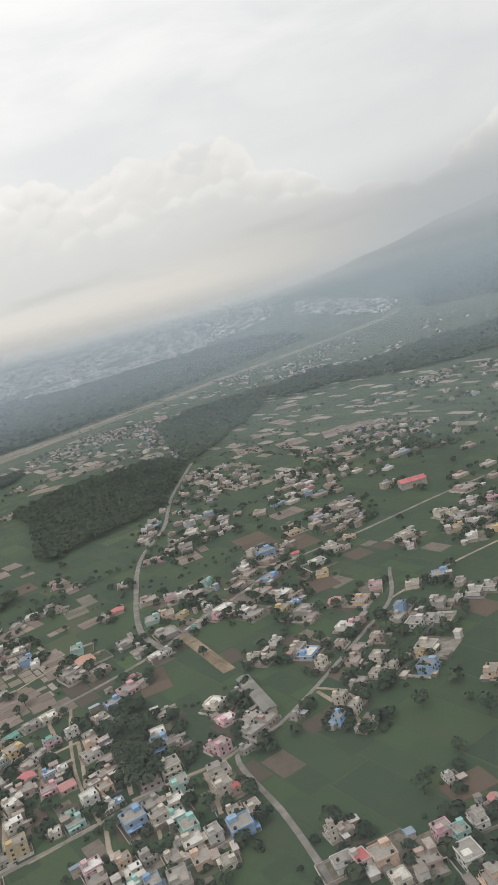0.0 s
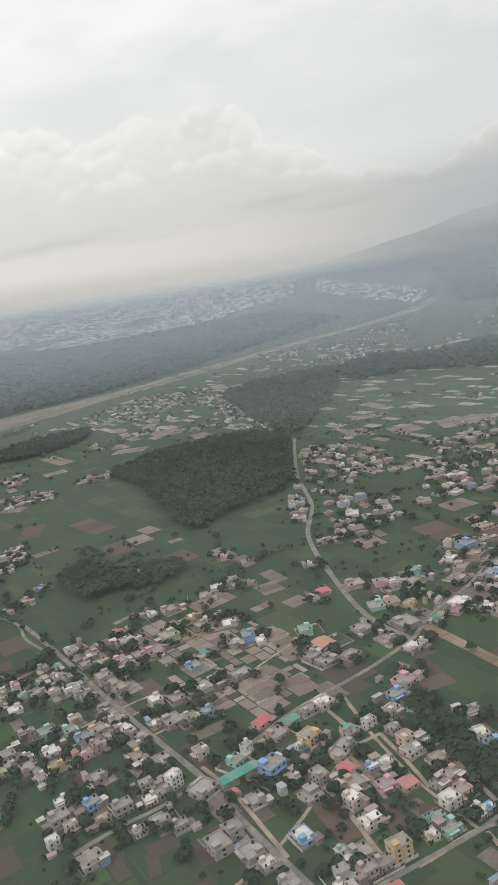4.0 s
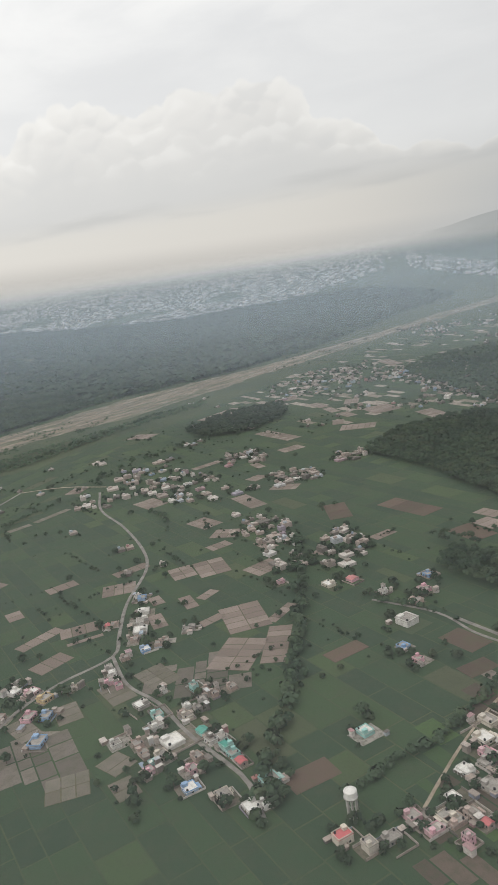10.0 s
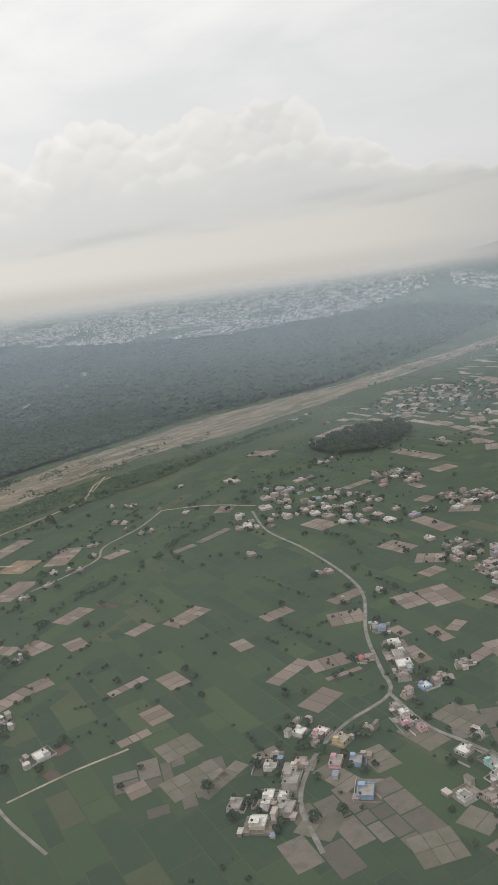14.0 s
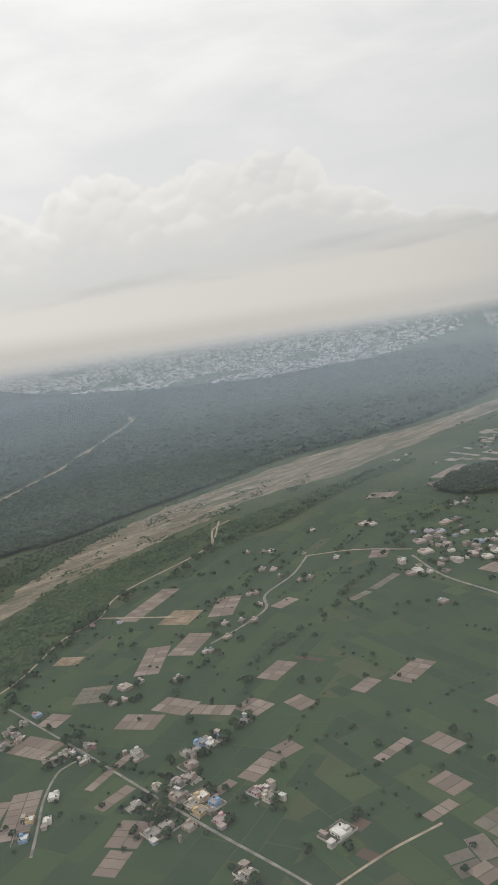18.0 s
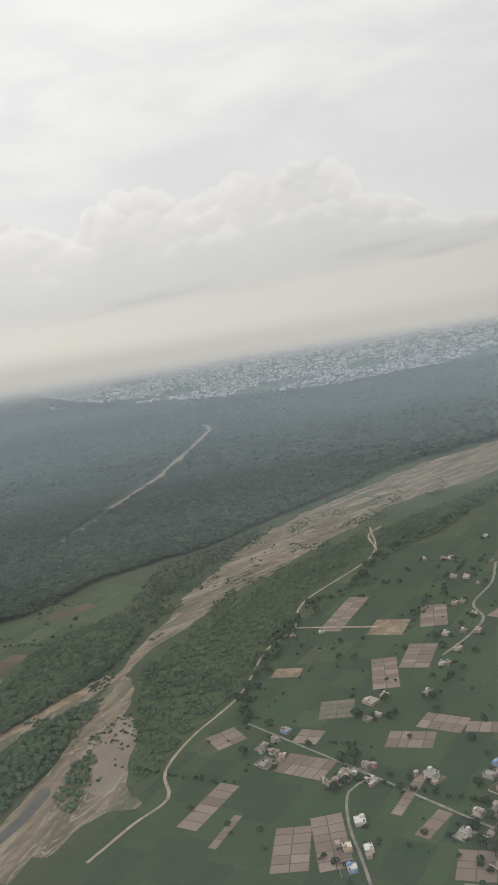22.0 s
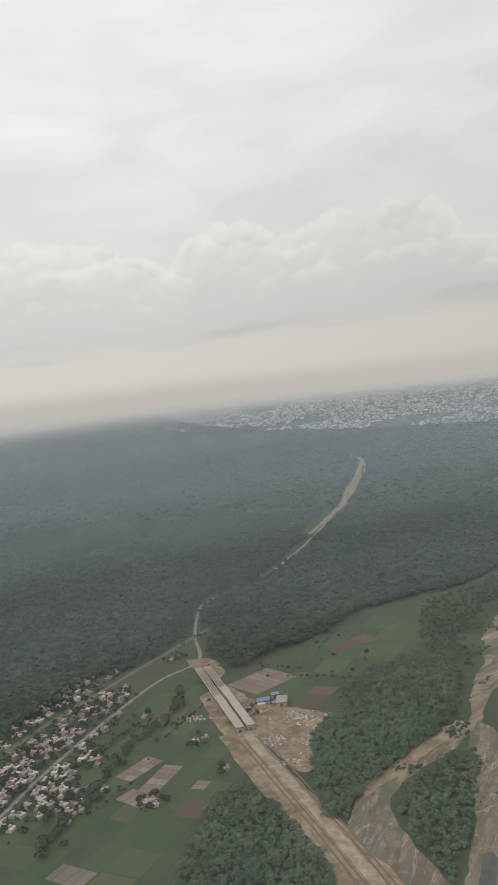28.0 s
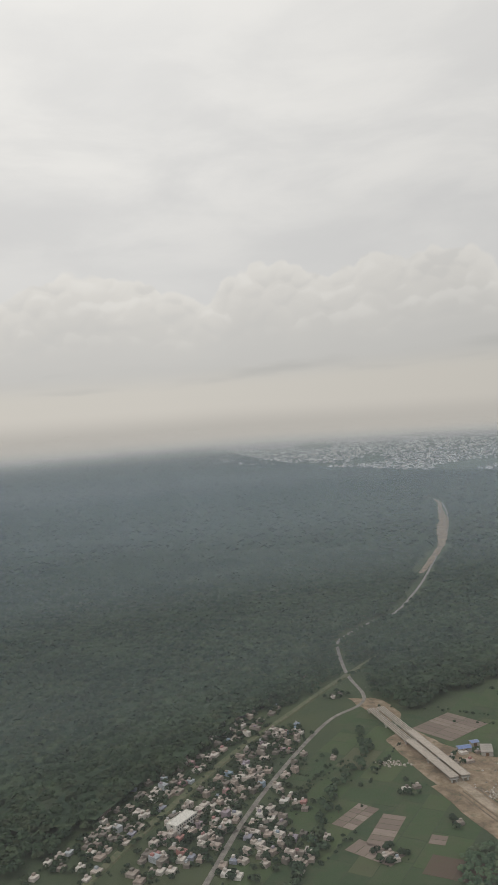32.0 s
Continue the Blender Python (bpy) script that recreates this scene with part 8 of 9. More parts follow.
HAMLETS = [
    (36, 120, [(-508, 1320), (-388, 1377), (-324, 1160), (-424, 1137)]),
    (26, 70, [(-370, 1293), (-345, 1265), (-228, 905), (-240, 879)]),
    (22, 120, [(-345, 1869), (-249, 1792), (-214, 1518), (-301, 1582)]),
    (30, 120, [(-212, 1829), (-70, 1684), (-64, 1353), (-164, 1406)]),
    (52, 100, [(-196, 747), (-169, 752), (-128, 722), (-105, 640), (-137, 623), (-142, 568), (-172, 585)]),
    (42, 110, [(-91, 651), (-59, 730), (-25, 678), (-36, 537), (-82, 542)]),
    (40, 35, [(-36, 765), (18, 760), (54, 698), (36, 608), (3, 623), (-26, 691)]),
    (14, 35, [(54, 978), (116, 1013), (101, 939), (60, 930)]),
    (12, 35, [(-54, 499), (-27, 511), (-18, 474), (-25, 445), (-53, 463)]),
    (10, 100, [(-187, 529), (-188, 586), (-174, 579), (-168, 502)]),
    (20, 110, [(-166, 574), (-115, 553), (-109, 503), (-140, 472), (-152, 467)]),
    (40, 130, [(-641, 737), (-636, 786), (-582, 792), (-533, 748), (-502, 672), (-535, 658), (-589, 692), (-608, 657), (-642, 667), (-655, 696)]),
    (16, 130, [(-532, 813), (-491, 813), (-478, 764), (-512, 756)]),
    (14, 130, [(-466, 713), (-421, 715), (-412, 681), (-454, 673)]),
    (10, 130, [(-410, 762), (-382, 766), (-377, 732), (-403, 722)]),
    (55, 125, [(-539, 1216), (-486, 1305), (-402, 1311), (-327, 1239), (-327, 1095), (-376, 1139), (-457, 1128), (-512, 1085)]),
    (36, 60, [(-345, 1236), (-311, 1131), (-270, 1021), (-232, 969), (-218, 869), (-237, 856), (-274, 941), (-313, 994)]),
    (24, 125, [(-475, 589), (-445, 590), (-419, 532), (-412, 472), (-433, 484), (-444, 522), (-461, 542)]),
    (12, 130, [(-410, 519), (-394, 554), (-378, 532), (-375, 481), (-401, 473)]),
    (24, 120, [(-303, 1769), (-223, 1883), (-199, 1759), (-239, 1585)]),
    (30, 120, [(-145, 1963), (-68, 2102), (59, 2173), (-3, 1815), (-116, 1708)]),
    (20, 120, [(-215, 1466), (-67, 1583), (-70, 1436), (-162, 1332), (-215, 1347)]),
]
for k, (count, turn, region) in enumerate(HAMLETS):
    hamlet(count, region, turn, 100 + k)
village_huts(105, [(-1376, 538), (-1370, 605), (-1333, 621), (-1311, 574), (-1304, 482), (-1260, 417), (-1357, 394), (-1369, 468)], 8)
village_huts(52, [(-1415, 425), (-1417, 482), (-1399, 541), (-1398, 691), (-1381, 682), (-1375, 511), (-1377, 423), (-1386, 387)], 9)
structure("far_houses", far_verts, far_faces, MAT["village"], "far small houses of villages and hamlets", "houses", kind="stuff")
for root in PATTERN.values():
    for o in (*root.children_recursive, root):
        bpy.data.objects.remove(o)


# ---- crop mosaic: the many green plots between the fields ----
def mosaic(name, region, turn, long, wide, seed, material="mosaic", keep=1.0, z0=0.05):
    rng = random.Random(seed)
    a = radians(turn)
    xs, ys = [p[0] for p in region], [p[1] for p in region]
    cx, cy = sum(xs) / len(xs), sum(ys) / len(ys)
    reach = max(max(xs) - min(xs), max(ys) - min(ys))
    verts, faces = [], []
    v = -reach
    while v < reach:
        wv = wide * rng.uniform(0.6, 1.5)
        u = -reach + rng.uniform(0, long)
        while u < reach:
            wu = long * rng.uniform(0.5, 1.5)
            mx, my = u + wu / 2, v + wv / 2
            x, y = cx + mx * math.cos(a) - my * math.sin(a), cy + mx * math.sin(a) + my * math.cos(a)
            if rng.random() < keep and inside(x, y, region):
                k = len(verts)
                z = z0 + 0.02 * rng.random()
                for pu, pv, pz in ((u, v, -0.2), (u + wu, v, -0.2), (u + wu, v + wv, -0.2), (u, v + wv, -0.2), (u + 0.5, v + 0.4, z), (u + wu - 0.5, v + 0.4, z), (u + wu - 0.5, v + wv - 0.4, z), (u + 0.5, v + wv - 0.4, z)):
                    verts.append((cx + pu * math.cos(a) - pv * math.sin(a), cy + pu * math.sin(a) + pv * math.cos(a), pz))
                faces.extend(tuple(k + i for i in f) for f in ((4, 5, 6, 7), (0, 1, 5, 4), (1, 2, 6, 5), (2, 3, 7, 6), (3, 0, 4, 7)))
            u += wu
        v += wv
    structure(name, verts, faces, MAT[material], "patchwork of green crop plots parted by thin bunds" if material in ("mosaic", "meadow") else "small green and brown plots among town houses" if material == "town_plot" else "pale dry tilled plots parted by thin bunds", "fields", kind="stuff")


mosaic("crop_plots", [(-690, 60), (-690, 900), (-560, 1230), (-380, 1600), (-200, 1900), (0, 1500), (420, 1300), (420, 60)], 130, 26, 12, 61)
mosaic("crop_plots", [(-970, 200), (-948, 420), (-930, 520), (-915, 620), (-900, 700), (-850, 800), (-760, 880), (-690, 1040), (-690, 60), (-940, 60)], 72, 30, 14, 62)
mosaic("meadow_plots", [(-1300, 300), (-1300, 660), (-1240, 640), (-1190, 740), (-1110, 850), (-1095, 720), (-1140, 640), (-1145, 590), (-1215, 530), (-1170, 470), (-1200, 300)], 82, 34, 17, 63, "meadow")

mosaic("far_tilled_plots", [(-560, 900), (-600, 1150), (-430, 1480), (-200, 1850), (0, 1500), (420, 1300), (420, 620), (60, 640), (-150, 620), (-200, 900), (-330, 900)], 125, 25, 9, 64, "village_field", 0.16, 0.12)

mosaic("tilled_plots", [(-246, 363), (-237, 386), (-221, 387), (-171, 349), (-160, 318), (-176, 282), (-193, 282), (-212, 291)], 128, 7, 4.5, 65, "village_field", 0.62, 0.13)

for region, turn, seed in (([(-543, 301), (-508, 310), (-489, 287), (-485, 265), (-520, 261), (-540, 267)], 125, 66), ([(-486, 355), (-456, 374), (-424, 387), (-430, 326), (-471, 341)], 100, 67), ([(-635, 325), (-604, 339), (-580, 328), (-579, 297), (-607, 290)], 115, 68)):
    mosaic("fallow_plots", region, turn, 13, 8, seed, "grey_field", 0.8, 0.1)

mosaic("town_plots", [(-30, 160), (-20, 260), (10, 350), (30, 420), (-40, 430), (-110, 380), (-150, 420), (-160, 330), (-250, 340), (-300, 360), (-350, 300), (-350, 200), (-200, 150)], 128, 13, 8, 69, "town_plot", 0.45, 0.085)

# ---- walled yards and outhouses round the houses ----
def turned(x, y, turn, u, v):
    a = radians(turn)
    return x + u * math.cos(a) - v * math.sin(a), y + u * math.sin(a) + v * math.cos(a)


def solid(verts, faces, x, y, turn, u0, u1, v0, v1, z0, z1):
    k = len(verts)
    for z in (z0, z1):
        for u, v in ((u0, v0), (u1, v0), (u1, v1), (u0, v1)):
            verts.append((*turned(x, y, turn, u, v), z))
    faces.extend(tuple(k + i for i in f) for f in ((4, 5, 6, 7), (0, 1, 5, 4), (1, 2, 6, 5), (2, 3, 7, 6), (3, 0, 4, 7)))


def yards(seed=21):
    rng = random.Random(seed)
    ground, wall, out = ([], []), ([], []), ([], [])
    for i, (x, y, w, d, turn) in enumerate(lots):
        if y > 620:
            continue
        cx, cy = turned(x, y, turn, rng.uniform(-0.35, 0.35) * w, rng.uniform(-0.5, 0.5) * d)
        hu, hv = w * rng.uniform(0.6, 1.0), d * rng.uniform(0.65, 1.15)
        if any(near_road(*turned(cx, cy, turn, a * hu, b * hv), 0.3) for a in (-1, 0, 1) for b in (-1, 0, 1)):
            hu, hv, cx, cy = w * 0.6, d * 0.62, x, y
        solid(*ground, cx, cy, turn, -hu, hu, -hv, hv, -0.2, 0.100 + 0.0002 * (i % 40))
        if rng.random() < 0.7:
            for s in range(4):
                if rng.random() < 0.2:
                    continue
                t = 0.16
                row = ((-hu, hu, -hv, -hv + t), (hu - t, hu, -hv + t, hv - t), (-hu, hu, hv - t, hv), (-hu, -hu + t, -hv + t, hv - t))[s]
                solid(*wall, cx, cy, turn, *row, 0, rng.uniform(0.8, 1.2))
        for _ in range(rng.choice((0, 1, 1, 2, 2, 3))):
            u, v = rng.choice((-1, 1)) * hu * rng.uniform(0.55, 1.15), rng.choice((-1, 1)) * hv * rng.uniform(0.55, 1.15)
            ox, oy = turned(cx, cy, turn, u, v)
            if near_road(ox, oy, 1.8):
                continue
            a, b, h = rng.uniform(0.6, 2.1), rng.uniform(0.6, 1.5), rng.choice((1.3, 1.7, 1.9, 3.2)) * rng.uniform(0.85, 1.1)
            solid(*out, ox, oy, turn, -a, a, -b, b, 0, h)
            solid(*out, ox, oy, turn, -a - 0.2, a + 0.2, -b - 0.2, b + 0.2, h, h + 0.1)
    structure("yard_plots", *ground, MAT["yard"], "small yards of swept earth, grass and concrete round houses", "yards", kind="stuff")
    structure("yard_walls", *wall, MAT["village"], "low plastered walls round the house yards", "walls", kind="stuff")
    structure("outhouses", *out, MAT["village"], "small outhouses and stores behind the houses", "outhouses", kind="stuff")


yards()


# ---- railway and bridge ----
structure("railway", *ribbon(RAIL, 5.0, 0.9, 0.15, thick=0.9), MAT["ballast"], "single railway line on a low grassy bank", "railway")


def bridge():
    """Two unfinished decks side by side: bare girders over half the length, cast slab over the rest."""
    root = thing("bridge", "unfinished road bridge with two pale concrete decks", "bridge")
    root.matrix_world = pose(-1235, 600, 0, 0, 0, math.degrees(math.atan2(542 - 662, -1190 + 1276))) @ Matrix.Diagonal((1, 0.64, 0.62, 1))
    for side in (-1, 1):
        y = side * 6.6
        for k in range(4):
            o = y - 4.2 + 2.8 * k
            part("girder", boxes((-74, 4, o - 0.45, o + 0.45, 5.0, 6.6), (-74, 4, o - 0.5, o + 0.5, 6.6, 6.8)), "deck", root)
        x0 = 2 if side < 0 else -14
        part("deck", boxes((x0, 74, y - 5.2, y + 5.2, 6.8, 7.15)), "deck", root, "pale cast concrete deck slab")
        for s in (-1, 1):
            part("kerb", boxes((x0, 74, y + s * 5.0 - 0.2, y + s * 5.0 + 0.2, 7.15, 7.6)), "deck", root)
        for px in (-74, -38, 0, 38, 73):
            part("pier", boxes((px - 0.8, px + 0.8, y - 4.6, y + 4.6, 3.8, 5.0), (px - 0.6, px + 0.6, y - 3.2, y - 2.0, 0, 3.8), (px - 0.6, px + 0.6, y + 2.0, y + 3.2, 0, 3.8)), "concrete", root)


bridge()


def rubble(name, x, y, w, d, count, seed, label):
    rng = np.random.default_rng(seed)
    verts, faces = [], []
    for _ in range(count):
        u, v = rng.normal(0, 0.35, 2)
        s = rng.uniform(0.4, 1.3)
        cx, cy, h = x + u * w, y + v * d, s * rng.uniform(0.6, 1.4)
        k, a = len(verts), rng.uniform(0, 6.28)
        for q in range(5):
            b = a + q * 1.257
            verts.append((cx + s * math.cos(b) * rng.uniform(0.7, 1.2), cy + s * math.sin(b) * rng.uniform(0.7, 1.2), 0.1))
        verts.append((cx + rng.normal() * 0.2, cy + rng.normal() * 0.2, h))
        faces.extend((k + q, k + (q + 1) % 5, k + 5) for q in range(5))
    structure(name, verts, faces, MAT["rubble"], label, "rubble", kind="stuff")


rubble("rubble_heap", -1153, 565, 30, 16, 260, 71, "heaps of broken white stone on bare ground")
rubble("rubble_heap", -1166, 528, 16, 14, 160, 72, "heap of broken white stone beside trees")
rubble("rubble_heap", -1139, 531, 9, 26, 160, 73, "row of broken stone heaps")
rubble("rubble_heap", -1144, 497, 14, 8, 70, 74, "small heap of broken stone")
rubble("rubble_heap", -1242, 560, 18, 7, 80, 75, "loose stones beside the building site")


def shed(x, y, w, d, h, turn, roof, label):
    root = thing("shed", label, "shed", "sheds of the valley")
    root.matrix_world = pose(x, y, 0, 0, 0, turn)
    part("walls", boxes((-w / 2, w / 2, -d / 2, d / 2, 0, h)), "wall_grey", root)
    n = max(3, round(w / 3))
    for k in range(n):
        u0, u1 = -w / 2 - 0.3 + (w + 0.6) * k / n, -w / 2 - 0.3 + (w + 0.6) * (k + 1) / n - 0.06
        bm = bmesh.new()
        for s in (-1, 1):
            v = [bm.verts.new(p) for p in ((u0, s * (d / 2 + 0.4), h - 0.1), (u1, s * (d / 2 + 0.4), h - 0.1), (u1, 0, h + d * 0.13), (u0, 0, h + d * 0.13), (u0, s * (d / 2 + 0.4), h), (u1, s * (d / 2 + 0.4), h), (u1, 0, h + d * 0.13 + 0.1), (u0, 0, h + d * 0.13 + 0.1))]
            for f in ((0, 1, 2, 3), (4, 5, 6, 7), (0, 1, 5, 4), (1, 2, 6, 5), (2, 3, 7, 6), (3, 0, 4, 7)):
                bm.faces.new([v[i] for i in f])
        part("roof_panel", bm, roof, root)
    part("door", boxes((-1.2, 1.2, -d / 2 - 0.06, -d / 2 + 0.02, 0, min(2.6, h - 0.3))), "timber", root)


shed(13, 510, 17, 11, 4.5, 10, "roof_red", "long hall with a red and white sheet roof")
shed(-67, 268, 32, 4.6, 2.6, -64, "roof_slate", "long low dark grey store beside the lane")
shed(-186, 242, 15, 4.0, 3.0, 39, "roof_teal", "long low shed with a teal sheet roof")
shed(-1196, 592, 10, 6, 3.2, 30, "roof_blue", "site office with a blue sheet roof")
shed(-1190, 604, 6, 5, 3.0, 30, "roof_blue", "small site shed with blue sheet roof")
shed(-1180, 592, 8, 14, 3.6, 12, "wall_grey", "grey site store beside the bridge")


def big_block(x, y, turn):
    """The long white three-storey building by the railway."""
    root = thing("long_building", "long white three-storey building with a flat roof", "building")
    root.matrix_world = pose(x, y, 0, 0, 0, turn) @ Matrix.Diagonal((0.72, 0.8, 0.55, 1))
    part("walls", boxes((-14, 14, -5.5, 5.5, 0, 10.5)), "wall_white", root)
    part("roof", boxes((-14.4, 14.4, -5.9, 5.9, 10.5, 10.8)), "roof_white", root)
    part("parapet", boxes(*rim(14.3, 5.8, 10.8, 0.7)), "wall_white", root)
    for f in range(3):
        for k in range(9):
            u = -12.4 + 3.1 * k
            for s in (-1, 1):
                part("window", boxes((u - 0.8, u + 0.8, s * 5.5 - 0.05, s * 5.5 + 0.05, 3.5 * f + 1.0, 3.5 * f + 2.6)), "glass", root)
        for s in (-1, 1):
            part("window", boxes((s * 14 - 0.05, s * 14 + 0.05, -1, 1, 3.5 * f + 1.0, 3.5 * f + 2.6)), "glass", root)


big_block(-1353, 442, 78)


def water_tower(x, y):
    root = thing("water_tower", "white overhead water tank on concrete legs", "water tower")
    root.matrix_world = pose(x, y, 0) @ Matrix.Diagonal((0.8, 0.8, 0.8, 1))
    for k in range(8):
        a = math.pi / 4 * k
        bm = bmesh.new()
        drum(bm, 2.3 * math.cos(a), 2.3 * math.sin(a), 0, 9.5, 0.28, 0.25, 6)
        part("leg", bm, "concrete", root)
    for z in (3.0, 6.0):
        bm = bmesh.new()
        for k in range(8):
            a, b = math.pi / 4 * k, math.pi / 4 * (k + 1)
            p, q = Vector((2.3 * math.cos(a), 2.3 * math.sin(a), z)), Vector((2.3 * math.cos(b), 2.3 * math.sin(b), z))
            o = (p + q).normalized() * 0.12
            o.z = 0
            v = [bm.verts.new(r) for r in (p - o, q - o, q + o, p + o, p - o + Vector((0, 0, 0.3)), q - o + Vector((0, 0, 0.3)), q + o + Vector((0, 0, 0.3)), p + o + Vector((0, 0, 0.3)))]
            for f in ((0, 3, 2, 1), (4, 5, 6, 7), (0, 1, 5, 4), (1, 2, 6, 5), (2, 3, 7, 6), (3, 0, 4, 7)):
                bm.faces.new([v[i] for i in f])
        part("brace", bm, "concrete", root)
    bm = bmesh.new()
    drum(bm, 0, 0, 9.5, 10.1, 3.0, 3.3, 20)
    part("platform", bm, "concrete", root)
    bm = bmesh.new()
    drum(bm, 0, 0, 10.1, 13.0, 2.9, 2.9, 24, 1.2)
    part("tank", bm, "roof_white", root)
    part("ladder", boxes((2.9, 3.0, -0.3, -0.24, 0, 11), (2.9, 3.0, 0.24, 0.3, 0, 11), *((2.9, 3.0, -0.24, 0.24, 0.4 * k, 0.4 * k + 0.06) for k in range(1, 27))), "tank", root)


water_tower(-374, 252)


# ---- single trees ----
def tree_model(height, spread, seed, tall=False):
    """A tree with a tapered trunk, limbs and a loose crown of leaf clumps."""
    rng = np.random.default_rng(seed)
    root = new("tree")
    bm = bmesh.new()
    drum(bm, 0, 0, 0, height * 0.5, height * 0.035, height * 0.02, 7)
    part("trunk", bm, "bark", root)
    bm = bmesh.new()
    tips = []
    for k in range(5):
        a = 2 * math.pi * k / 5 + rng.uniform(-0.4, 0.4)
        z0, z1 = height * rng.uniform(0.28, 0.45), height * rng.uniform(0.5, 0.75)
        tip = Vector((math.cos(a), math.sin(a), 0)) * spread * rng.uniform(0.35, 0.6) + Vector((0, 0, z1))
        tips.append(tip)
        side = Vector((-math.sin(a), math.cos(a), 0)) * height * 0.012
        up = Vector((0, 0, height * 0.014))
        base = Vector((0, 0, z0))
        v = [bm.verts.new(p) for p in (base - side - up, base + side - up, base + side + up, base - side + up, tip)]
        for f in ((0, 1, 4), (1, 2, 4), (2, 3, 4), (3, 0, 4), (3, 2, 1, 0)):
            bm.faces.new([v[i] for i in f])
    part("limbs", bm, "bark", root)
    c = np.array([[*(t * 0.9)] for t in tips] + [[0, 0, height * 0.72], [0, 0, height * 0.55]])
    s = np.array([spread * rng.uniform(0.42, 0.6) for _ in tips] + [spread * 0.6, spread * 0.65])
    if tall:
        c = np.array([[rng.normal() * 0.2, rng.normal() * 0.2, height * q] for q in (0.35, 0.5, 0.65, 0.8, 0.92)])
        s = np.array([spread * q for q in (0.6, 0.7, 0.6, 0.45, 0.3)])
    crown = new("crown", quads_mesh("crown", tufts(c, s, 60, seed, 0.85), MAT["leaf"]))
    crown.parent = root
    return root


TREES = [tree_model(7, 3.4, 81), tree_model(5.5, 2.8, 82), tree_model(9, 4.2, 83), tree_model(8, 1.9, 84, True)]
TREE_WORDS = ["broad dark green tree with a loose crown", "small bushy green tree", "large spreading dark green tree", "slim upright green tree"]
rng = random.Random(9)
placed = []


def tree(x, y, kind, size=1.0):
    for hx, hy, r in built:
        if math.hypot(x - hx, y - hy) < r * 0.62 + 1:
            return
    for name, width, points in ROADS:
        for (ax, ay), (bx, by) in zip(points, points[1:]):
            u = max(0, min(1, ((x - ax) * (bx - ax) + (y - ay) * (by - ay)) / ((bx - ax) ** 2 + (by - ay) ** 2)))
            if math.hypot(x - ax - u * (bx - ax), y - ay - u * (by - ay)) < width / 2 + 0.8:
                return
    m = Matrix.LocRotScale((x, y, 0), Euler((0, 0, rng.uniform(0, 6.28))), [size * rng.uniform(0.85, 1.15)] * 3)
    tagged(copy_thing(TREES[kind], m), TREE_WORDS[kind], "tree", "trees among houses and fields")
    placed.append((x, y))


for x, y, k, s in ((12, 228, 2, 1.0), (-8, 240, 0, 0.9), (-18, 258, 0, 1.0), (0, 213, 1, 1.0), (-16, 262, 1, 0.8), (-118, 303, 0, 0.9), (-60, 330, 2, 0.8), (-410, 590, 2, 1.0), (-742, 415, 2, 1.2), (-838, 420, 2, 1.0), (-832, 424, 2, 1.1), (-826, 419, 0, 1.2), (-840, 412, 0, 1.1), (-757, 350, 0, 1.0), (-760, 356, 2, 1.0), (-764, 345, 0, 1.2), (-752, 343, 2, 0.9), (-745, 352, 0, 1.0), (-770, 352, 0, 1.1)):
    tree(x, y, k, s)
for hx, hy, r in list(built)[::2]:
    if len(placed) > 190:
        break
    if hy < 700 and rng.random() < 0.62:
        a, d = rng.uniform(0, 6.28), r * 0.7 + rng.uniform(1.5, 7)
        tree(hx + d * math.cos(a), hy + d * math.sin(a), rng.choice((0, 1, 1, 0, 2)), rng.uniform(0.6, 1.0))
for fx, fy, r in sown[::2]:
    if len(placed) > 262:
        break
    if fy < 600:
        a = rng.uniform(0, 6.28)
        tree(fx + r * 0.75 * math.cos(a), fy + r * 0.75 * math.sin(a), rng.choice((0, 1, 1)), rng.uniform(0.6, 0.95))
for root in TREES:
    for o in (*root.children_recursive, root):
        bpy.data.objects.remove(o)
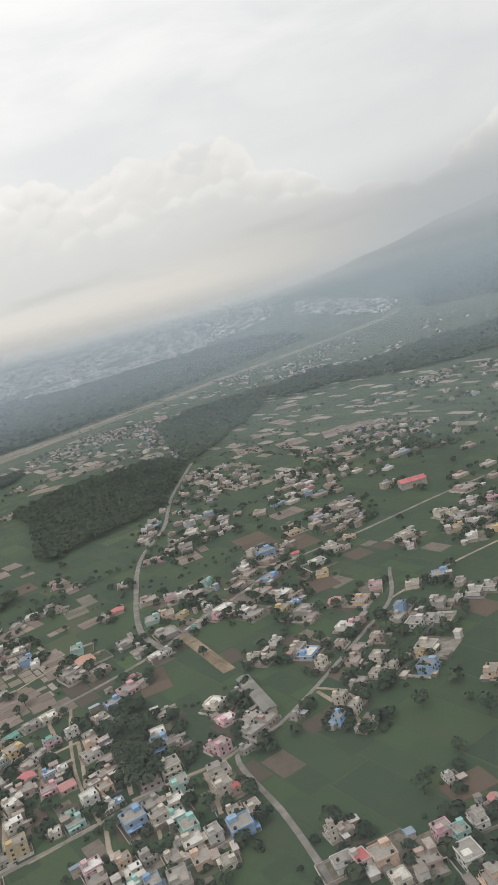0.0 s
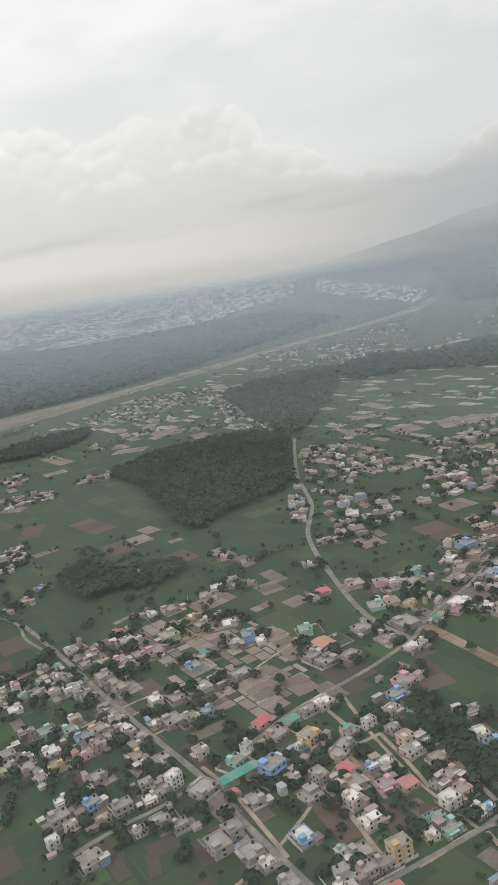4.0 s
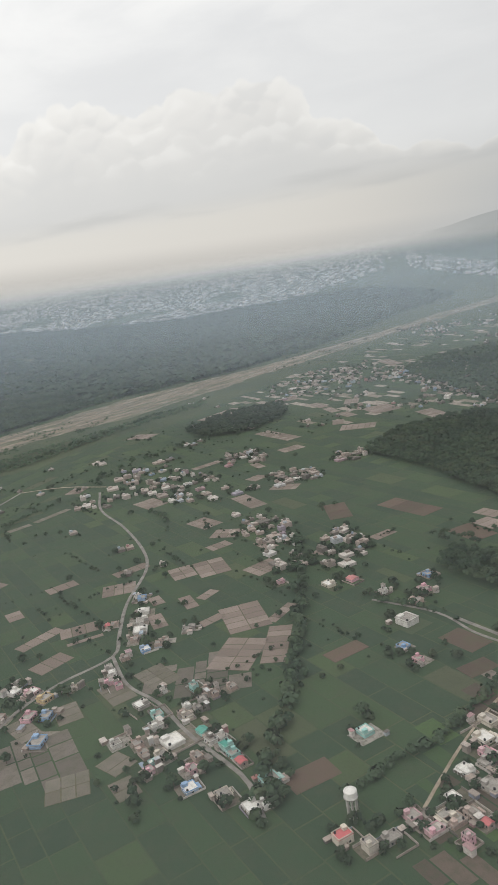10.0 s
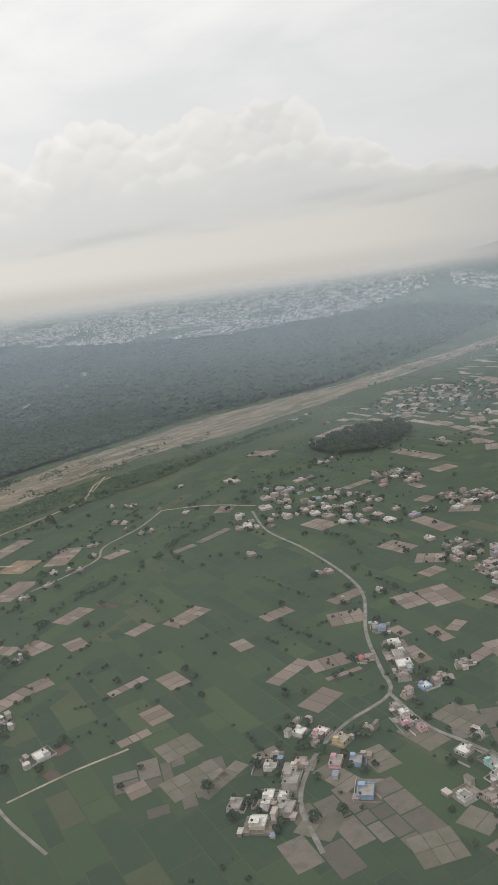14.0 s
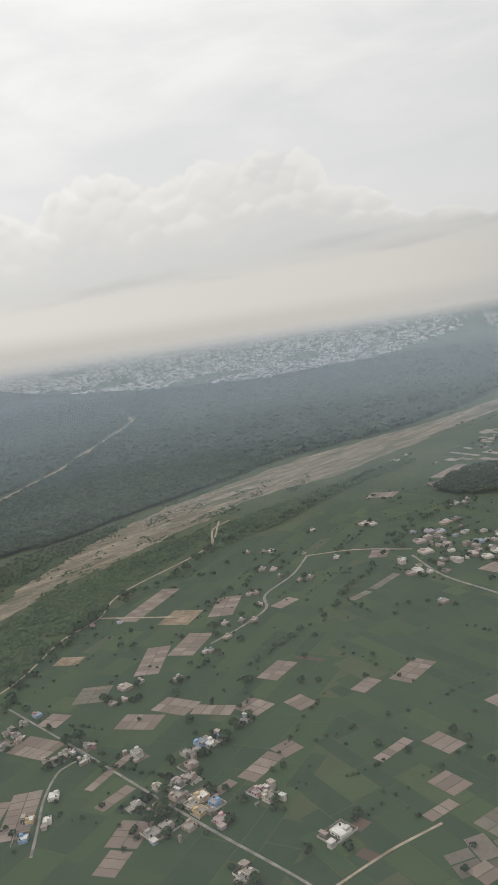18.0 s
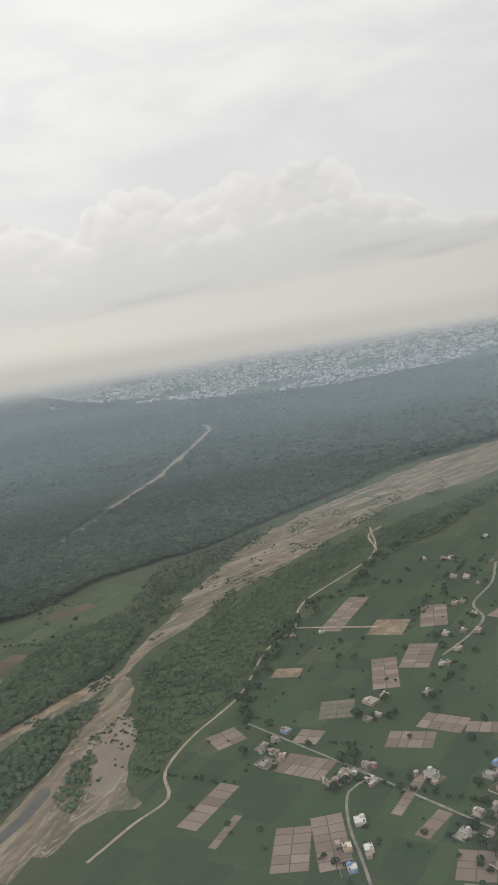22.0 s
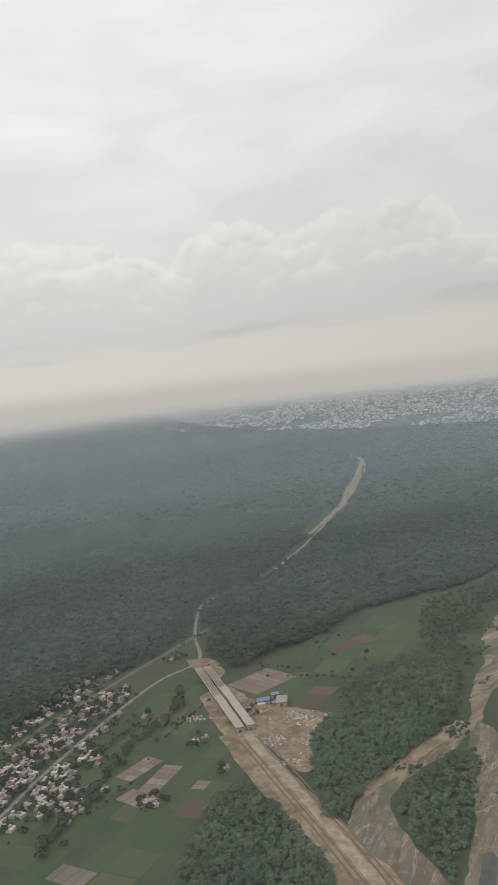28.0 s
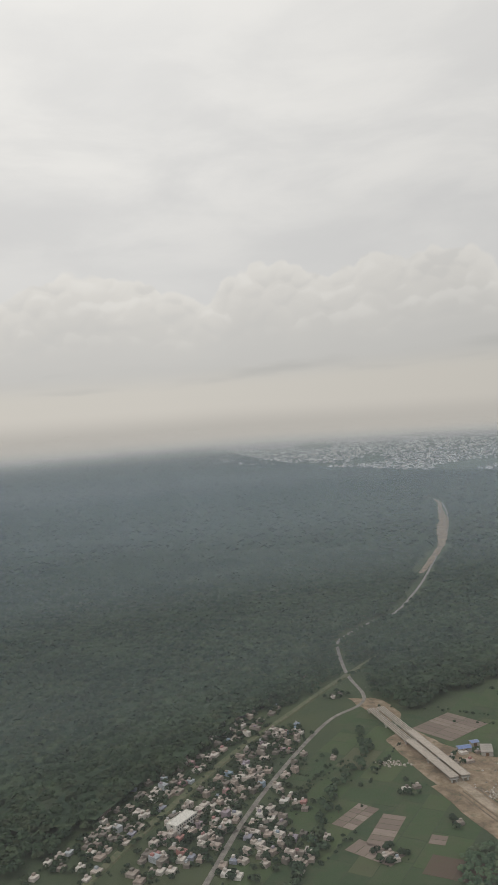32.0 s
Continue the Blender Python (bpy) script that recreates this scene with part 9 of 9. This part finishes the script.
# bushes and smaller trees between the houses, too many to count
bush = []
for hx, hy, r in built:
    for _ in range(5 if hx > -420 and hy < 520 else 4 if hx < -1200 else 2):
        a, d = rng.uniform(0, 6.28), r * 0.6 + rng.uniform(0.6, 8)
        q = (hx + d * math.cos(a), hy + d * math.sin(a))
        if all(math.hypot(q[0] - bx, q[1] - by) > br * 0.58 for bx, by, br in built if abs(bx - q[0]) < 12) and not near_road(*q, 0.8):
            bush.append((*q, rng.choice((0.6, 0.9, 1.2, 1.6, 2.1)) * rng.uniform(0.8, 1.2)))
p = np.array(bush)
tagged(new("bushes", quads_mesh("bushes", tufts(p, p[:, 2] * 1.25, 34, 91), MAT["leaf_dark"])), "green bushes and small trees between houses", "bushes", kind="stuff")


def field_bushes(turn, x0, x1, y0, y1, rows, singles, seed):
    """Thin rows of bushes along plot edges, and lone trees in the fields."""
    rng = random.Random(seed)
    spots = []
    for _ in range(rows):
        x, y = rng.uniform(x0, x1), rng.uniform(y0, y1)
        a = radians(turn + rng.choice((0, 90)) + rng.uniform(-7, 7))
        reach, u, dense = rng.uniform(20, 90), 0.0, rng.uniform(3.0, 11.0)
        while u < reach:
            spots.append((x + u * math.cos(a) + rng.gauss(0, 0.8), y + u * math.sin(a) + rng.gauss(0, 0.8), rng.uniform(0.5, 1.5)))
            u += dense * rng.uniform(0.4, 1.8)
    for _ in range(singles):
        spots.append((rng.uniform(x0, x1), rng.uniform(y0, y1), rng.choice((0.8, 1.1, 1.5, 2.0, 2.6))))
    keep = [(x, y, r) for x, y, r in spots if not near_road(x, y, 1.0) and all(math.hypot(x - bx, y - by) > br * 0.55 + 1 for bx, by, br in built if abs(bx - x) < 10)]
    p = np.array(keep)
    tagged(new("field_bushes", quads_mesh("field_bushes", tufts(p, p[:, 2] * 1.1, 30, seed), MAT["leaf_dark"])), "dark bushes and lone trees along field edges", "bushes", kind="stuff")


field_bushes(72, -930, -690, 330, 800, 34, 90, 201)
field_bushes(130, -690, -420, 250, 1000, 46, 130, 202)
field_bushes(130, -420, -190, 330, 540, 16, 40, 203)
field_bushes(125, -560, 60, 880, 1700, 60, 160, 204)
field_bushes(115, -170, 120, 420, 1000, 40, 130, 205)
field_bushes(82, -1300, -1238, 380, 560, 9, 18, 206)
field_bushes(82, -1215, -1120, 640, 790, 6, 12, 207)
